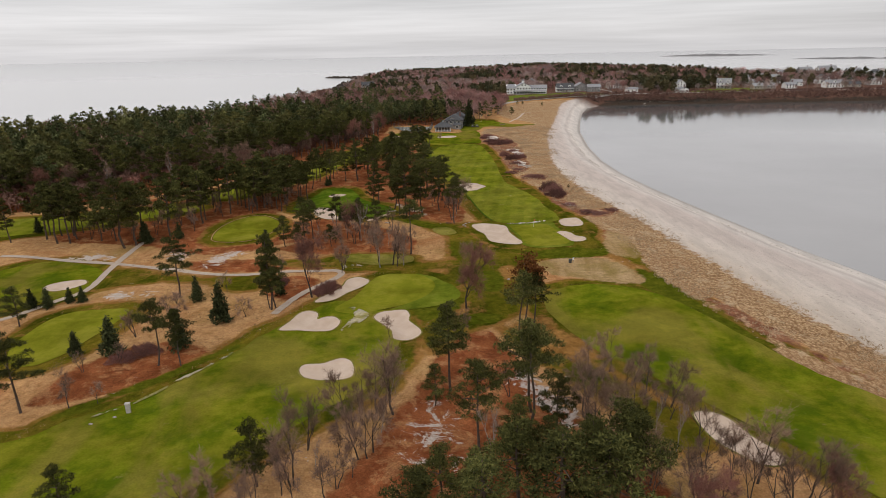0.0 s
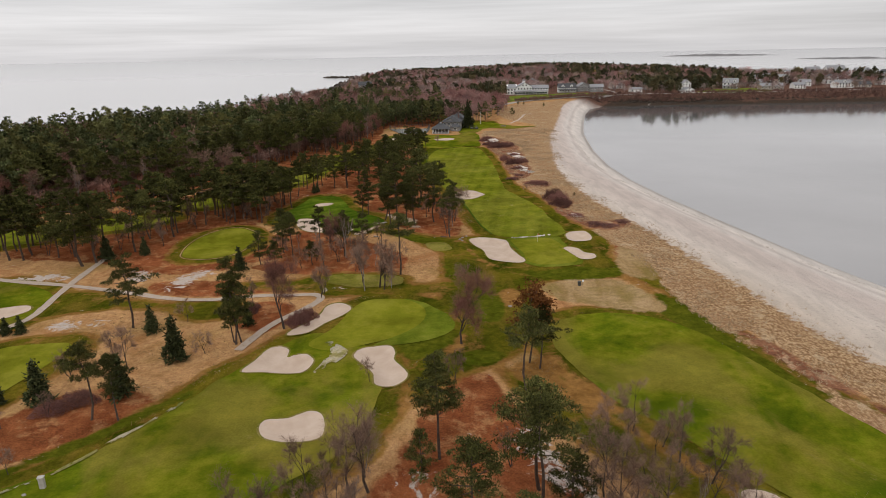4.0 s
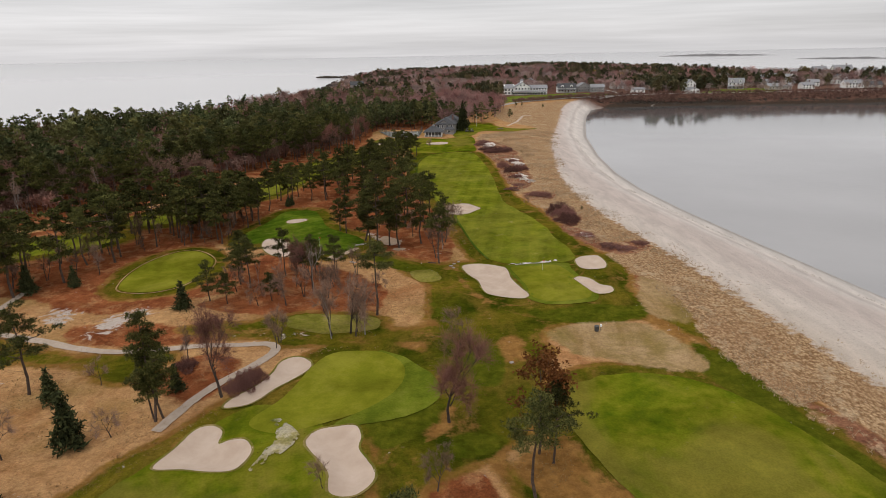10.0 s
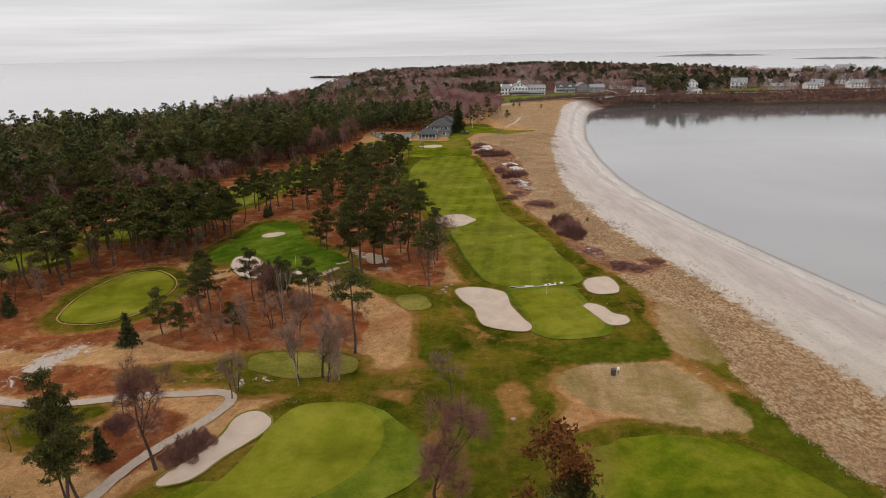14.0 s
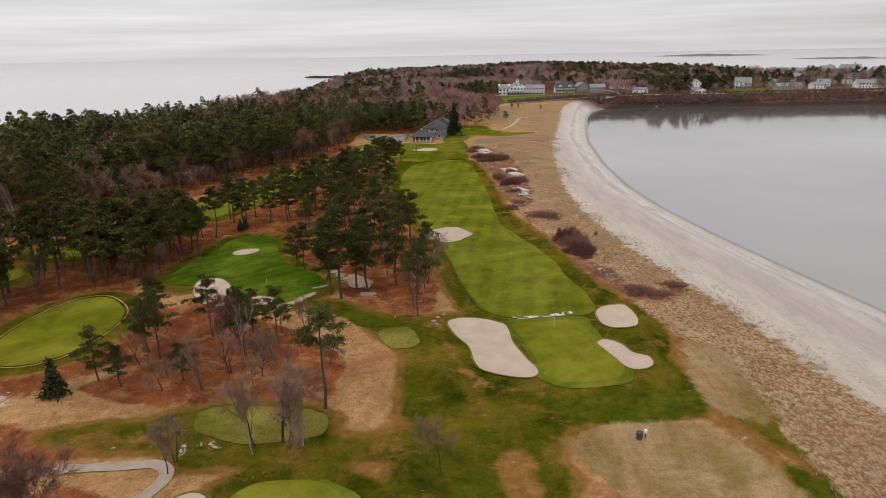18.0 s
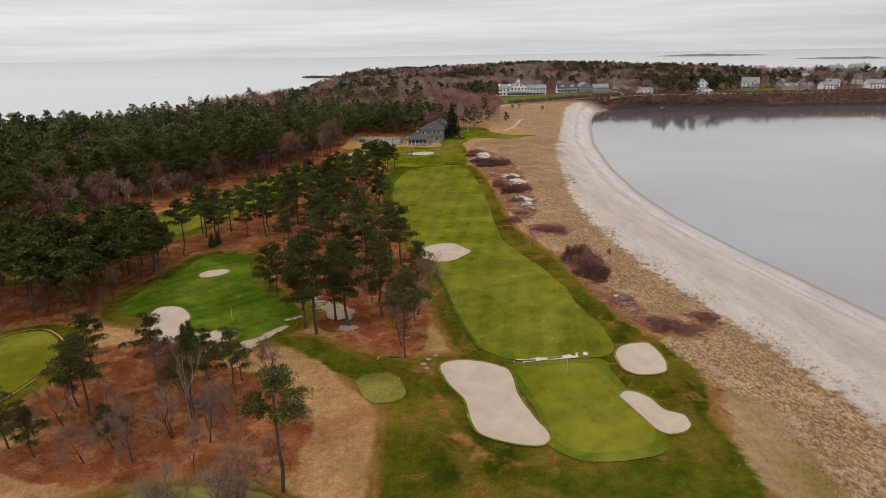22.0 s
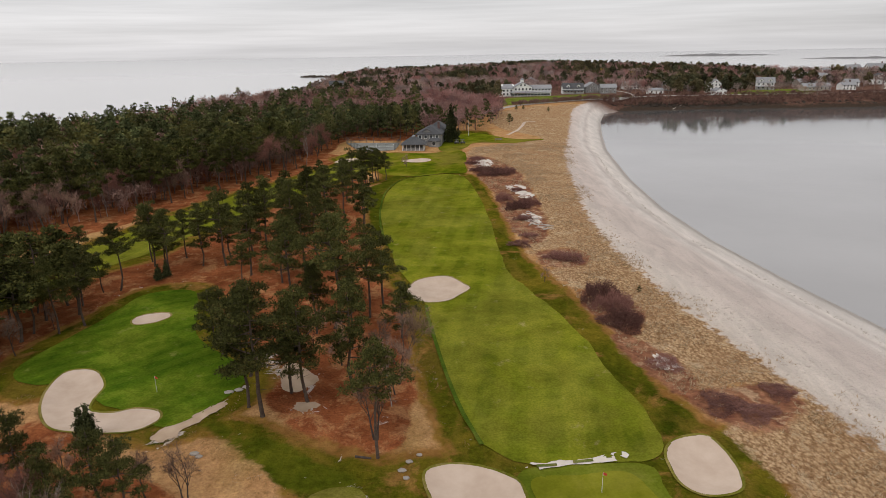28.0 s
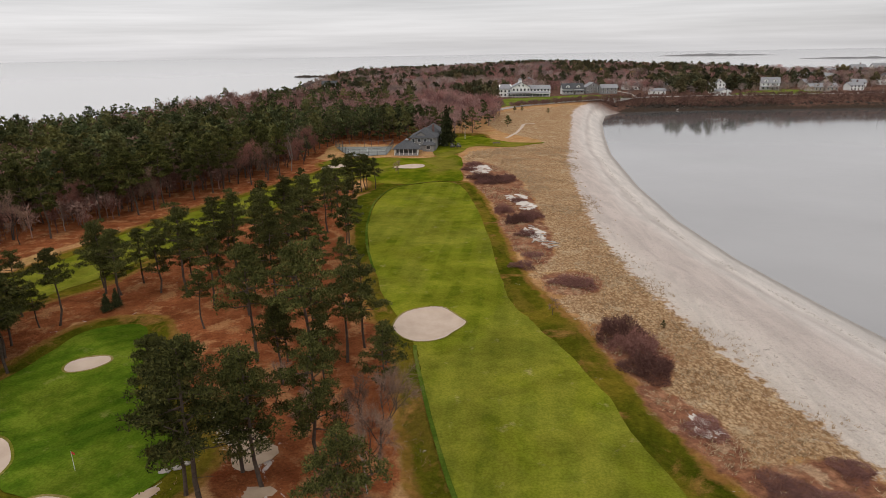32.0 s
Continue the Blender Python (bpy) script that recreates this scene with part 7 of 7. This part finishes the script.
bench(37.9, 434.0, 0.1)

# ---- far land: islands and rocks ----
def island(x, y, length, wide, high, turn, label):
    nx, ny = 60, 10
    v = []
    for i in range(nx + 1):
        for j in range(ny + 1):
            a, b = i / nx * 2 - 1, j / ny * 2 - 1
            k = max(0.0, 1 - abs(a) ** 2.5) * (1 - b * b) * (0.65 + 0.5 * noise.noise(Vector((a * 5, b, x * 0.01))))
            v.append((a * length / 2, b * wide / 2 * (0.5 + 0.5 * (1 - abs(a))), -1.0 + high * k))
    f = [(i * (ny + 1) + j, (i + 1) * (ny + 1) + j, (i + 1) * (ny + 1) + j + 1, i * (ny + 1) + j + 1) for i in range(nx) for j in range(ny)]
    me = bpy.data.meshes.new("island")
    me.from_pydata(v, [], f)
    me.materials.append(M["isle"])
    ob = new("island", me)
    ob.location, ob.rotation_euler = (x, y, -4.0), (0, 0, turn)
    return tagged(ob, label, "island", kind="structure")


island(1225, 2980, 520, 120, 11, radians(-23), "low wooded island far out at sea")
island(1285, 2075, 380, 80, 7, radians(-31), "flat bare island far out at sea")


def boulders(name, places, label, rng, size):
    base = [stone_mesh("rock", 1, 1, 0.8, 40 + k) for k in range(4)]
    arr = []
    for me in base:
        v = np.array([tuple(q.co) for q in me.vertices])
        arr.append((v, np.array([tuple(p.vertices) for p in me.polygons])))
    return woods(name, places, arr, M["rock"], label, rng, size)


_c = np.concatenate([smooth_outline([(-128, 640), (-138, 800), (-150, 930), (-163, 1080), (-160, 1240), (-190, 1350)], 40, False),
                     smooth_outline([(-190, 1350), (-215, 1358), (-241, 1366)], 12, False), smooth_outline([(-150, 930), (-165, 905), (-177, 892)], 12, False)])
_c = np.repeat(_c, 2, 0) + _rng.normal(0, 5, (len(_c) * 2, 2))
tagged(boulders("shore_rocks", np.column_stack([_c, np.full(len(_c), -4.2)]), "dark rocks along the open shore", _rng, (2.0, 5.5)), category="rocks")
_b = np.column_stack([_rng.uniform(140, 620, 900), np.zeros(900)])
_b[:, 1] = np.interp(_b[:, 0], (140, 180, 308, 395, 520, 620), (613, 618, 613.5, 613, 604, 587)) + _rng.uniform(0, 5, 900)
tagged(boulders("bank_rocks", np.column_stack([_b, np.maximum(height(_b[:, 0], _b[:, 1]) - 0.3, -4.2)]), "dark rocks under the bank of the bay", _rng, (0.7, 1.9)), category="rocks")
_b = np.column_stack([_rng.uniform(60, 640, 2400), np.zeros(2400)])
_b[:, 1] = np.interp(_b[:, 0], (60, 100, 146, 180, 308, 395, 520, 640), (570, 592, 618, 622, 617, 617, 608, 590)) + _rng.uniform(-1.5, 12, 2400)
woods("bank_brush", high_of(_b), [far_bare(330 + k, 110, 2.6) for k in range(3)], M["brush"], "brown leafless brush on the bank of the bay", _rng, (2.0, 4.2))
_b = np.array([(-40, 735), (-36, 742), (58, 905), (-60, 760), (190, 860), (215, 820)], float)
woods("yellow_trees", high_of(_b), [far_bare(340, 260, 1.6)], M["yellowtwigs"], "yellow budding trees on the far neck", _rng, (10, 13))
_b = np.concatenate([np.column_stack([_rng.uniform(205, 345, 90), _rng.uniform(700, 790, 90)]), np.column_stack([_rng.uniform(345, 560, 50), _rng.uniform(700, 780, 50)]), np.column_stack([_rng.uniform(200, 226, 22), _rng.uniform(640, 690, 22)]), np.column_stack([_rng.uniform(246, 268, 12), _rng.uniform(660, 700, 12)])])
woods("garden_evergreens", high_of(_b), _low, M["neckgreen"], "dark evergreens between the far houses", _rng, (9, 15))
_b = np.concatenate([np.column_stack([_rng.uniform(160, 560, 280), _rng.uniform(695, 800, 280)]), np.column_stack([_rng.uniform(160, 560, 110), _rng.uniform(638, 690, 110)])])
woods("garden_bare_trees", high_of(_b), _lowbare, M["neckgrey"], "leafless trees between the far houses", _rng, (5, 10))

_b = np.column_stack([_rng.uniform(-165, -80, 500), _rng.uniform(630, 1290, 500)])
_b = _b[signed(_b[:, 0], _b[:, 1], SHORE) < -6]
woods("point_scrub", high_of(_b), _lowbare, M["neckgrey"], "low leafless scrub on the rocky point", _rng, (3.0, 6.5))
_b = np.array([(-104, 880), (-96, 905), (-110, 940), (-88, 870), (-92, 960), (-118, 1010), (-70, 850), (-101, 1060), (-66, 800)], float)
woods("point_evergreens", high_of(_b), _low, M["neckgreen"], "dark evergreens on the rocky point", _rng, (9, 14))

# ---- shrubs, dune grass and wrack ----
THICKETS = stock_of([(2.2, bush_soups(7, 2.2, 400 + s, 4200, 0.5)) for s in range(3)], "thicket", M["thicket"], M["thicket"], "leafless purple-brown thicket in the dunes", "shrub", "dune thickets")
for x, y, w, h in [(37.2, 229, 8, 2.4), (38.2, 223.5, 8, 2.6), (38.0, 217.5, 7.5, 2.3), (33.8, 252, 6, 1.1), (36.4, 250.5, 6, 1.1), (29.5, 296, 6, 1.9), (32, 298, 6, 2.1), (34.5, 300.5, 6, 2.0), (27.5, 306.5, 6, 2.0), (24, 352, 8, 1.7), (28, 348.5, 9, 1.9), (25.5, 345, 7, 1.6),
                   (33, 349, 8, 1.7), (21.5, 368, 6, 1.2), (24, 378, 7, 1.3), (30, 345, 7, 1.5), (-28.0, 126.4, 3.6, 1.7), (-27.0, 128.4, 4.0, 1.9), (-25.9, 130.2, 3.6, 1.7), (-26.6, 127, 3.4, 1.4), (43.5, 193, 6, 0.6), (46.5, 191, 6, 0.5), (40, 204, 6, 0.5), (31, 285, 6, 0.9), (27, 262, 6, 0.7),
                   (-38, 134, 4, 1.6), (33, 318, 5, 0.9), (52, 196, 5, 0.6), (-54, 100, 6, 1.5), (-57, 98, 5, 1.2), (30, 268, 5, 0.6)]:
    ob = settle("thicket", (x, y, h), _rng, THICKETS)
    ob.scale = (w / 7, w / 7 * 1.1, h / 2.2 * 1.25)
ob = settle("spruce", (15, 428.5, 17.5), _rng, SPRUCES)
ob.scale = (ob.scale[0] * 0.9, ob.scale[1] * 0.9, ob.scale[2])
for x, y, h in [(50, 497, 6.5), (60, 549, 4), (65, 552, 3.5), (80, 542, 3.5), (53, 508, 2.5)]:
    settle("pine", (x, y, h), _rng, SMALL_PINES)
settle("bare", (-3.7, 364, 4.6), _rng, BARES)
settle("bare", (28.6, 237.3, 3.2), _rng, BARES)
settle("pine", (44.8, 231.5, 1.5), _rng, SMALL_PINES)


def tussocks(name, places, material, label, rng, length, width, blades, lean):
    s = Soup()
    p = np.repeat(places, blades, 0)
    p[:, :2] += rng.normal(0, 0.16, (len(p), 2))
    way = rng.normal(0, lean, (len(p), 3)) * np.array([1, 1, 0.2]) + np.array([0.25, -0.1, 1.0])
    s.blades(p, way, length * rng.uniform(0.5, 1.3, len(p)), width * rng.uniform(0.7, 1.4, len(p)), rng)
    return tagged(new(name, s.mesh(name, material)), label, "grass", kind="stuff")


_p = np.column_stack([_rng.uniform(22, 100, 60000), _rng.uniform(70, 420, 60000)])
_p = _p[(signed(_p[:, 0], _p[:, 1], DUNE_LINE) < 1.0) & (signed(_p[:, 0], _p[:, 1], SAND_LINE) > -2.5 + _rng.normal(0, 1.5, len(_p)))]
for v in list(SAND_PATCHES.values()) + list(FAIRWAYS.values()):
    _p = _p[signed(_p[:, 0], _p[:, 1], outline(v)) > 0.5]
_n = np.array([noise.noise(Vector((x * 0.13, y * 0.13, 0.5))) for x, y in _p])
_p = _p[_n + _rng.normal(0, 0.2, len(_p)) > 0.08]
tussocks("dune_grass", high_of(_p), M["marram"], "dry straw-coloured dune grass in tufts", _rng, 0.5, 0.09, 5, 0.6)
_p = np.column_stack([_rng.uniform(50, 110, 9000), _rng.uniform(70, 330, 9000)])
_d = signed(_p[:, 0], _p[:, 1], SAND_LINE)
_p = _p[(_d < -0.5) & (_d > -9)]
_n = np.array([noise.noise(Vector((x * 0.16, y * 0.10, 4.5))) for x, y in _p])
_p = _p[_n + _rng.normal(0, 0.08, len(_p)) > 0.62]
_w = smooth_outline([(120, 70), (100, 138), (88, 170), (81, 204), (74, 243), (70, 275), (69, 308), (72, 353), (81, 422)], 60, False)
_w = _w + _rng.normal(0, 0.35, _w.shape)
_w = _w[np.array([noise.noise(Vector((x * 0.2, y * 0.2, 2.5))) for x, y in _w]) > -0.15]
_p = np.concatenate([_p, _w])
tussocks("beach_wrack", high_of(_p) + np.array([0, 0, 0.02]), M["wrack"], "dry seaweed and grass litter strewn on the beach", _rng, 0.35, 0.16, 4, 1.8)

_p = np.column_stack([_rng.uniform(-80, 24, 30000), _rng.uniform(58, 215, 30000)])
for fam in (FAIRWAYS, GREENS, APRONS, TEES, BUNKERS, TAN_LAWNS):
    for v in fam.values():
        _p = _p[signed(_p[:, 0], _p[:, 1], outline(v)) > 1.2]
_n = np.array([noise.noise(Vector((x * 0.11, y * 0.11, 8.5))) for x, y in _p])
_p = _p[_n > 0.0]
for o in NEEDLE_BEDS + GRASS_BEDS + LUSH_BEDS:
    _p = _p[signed(_p[:, 0], _p[:, 1], o) > 0]
tussocks("straw_tufts", high_of(_p), M["strawblade"], "tufts of dry straw grass in the rough", _rng, 0.3, 0.07, 3, 0.6)

SCARS = dict(
    behind_green=[(17.4, 181.3), (17.5, 182.3), (20, 182.5), (22.5, 182.9), (25, 183.0), (28.4, 183.6), (28.6, 182.6), (25.2, 182.1), (22, 181.8), (19.5, 181.4)],
    by_heart=[(-21, 117.6), (-19.5, 118.6), (-17.5, 117.2), (-15.9, 114.6), (-16.8, 112), (-19, 109.5), (-20.4, 108), (-20.2, 110.5), (-18.9, 113), (-19.8, 115.5)],
    fairway_edge=[(-52, 80.4), (-48, 83.9), (-45, 88.4), (-42, 93.2), (-39, 99.3), (-38.5, 99.1), (-41.6, 92.7), (-44.6, 87.9), (-47.7, 83.3), (-51.6, 79.9)],
)
for k, v in SCARS.items():
    tagged(drape("bare_patch", smooth_outline(v, 5), M["drysand" if k == "behind_green" else "scar"], 0.2, 0.3, 0.22, len(k), (), -0.22 if k == "behind_green" else -0.08), "patchy pale scar worn into the turf", "bare ground", kind="structure")
for x, y, w in ((19.9, 181.95, 2.2), (23.9, 182.45, 2.2)):
    o = np.array([(x - w / 2, y - 0.3), (x + w / 2, y - 0.15), (x + w / 2, y + 0.3), (x - w / 2, y + 0.15)])
    tagged(drape("turf_plot", smooth_outline(o, 1), M["rough"], 0.26, 0.6), "small rectangular plot of dark turf", "grass", kind="structure")
EDGES = dict(long_left=[(13.2, 186), (11, 194), (9.3, 203), (7.8, 213), (6.6, 222), (6.2, 227)], top_left=[(-3.2, 262), (-6.3, 280), (-8.0, 300), (-7.9, 320), (-4.8, 336.5), (2.3, 346.2), (10, 347.6)])
for k, v in EDGES.items():
    tagged(ribbon("rough_edge", v, 0.55, M["deep"], 0.2), "dark strip of long grass along the fairway", "grass", kind="structure")
_o = outline(GREENS["fourth"])
_o = _o.mean(0) + (_o - _o.mean(0)) * 1.05
tagged(ribbon("green_collar", [tuple(q) for q in _o[::4]] + [tuple(_o[0])], 0.28, M["tan"], 0.1), "pale worn collar round a putting green", "grass", kind="structure")
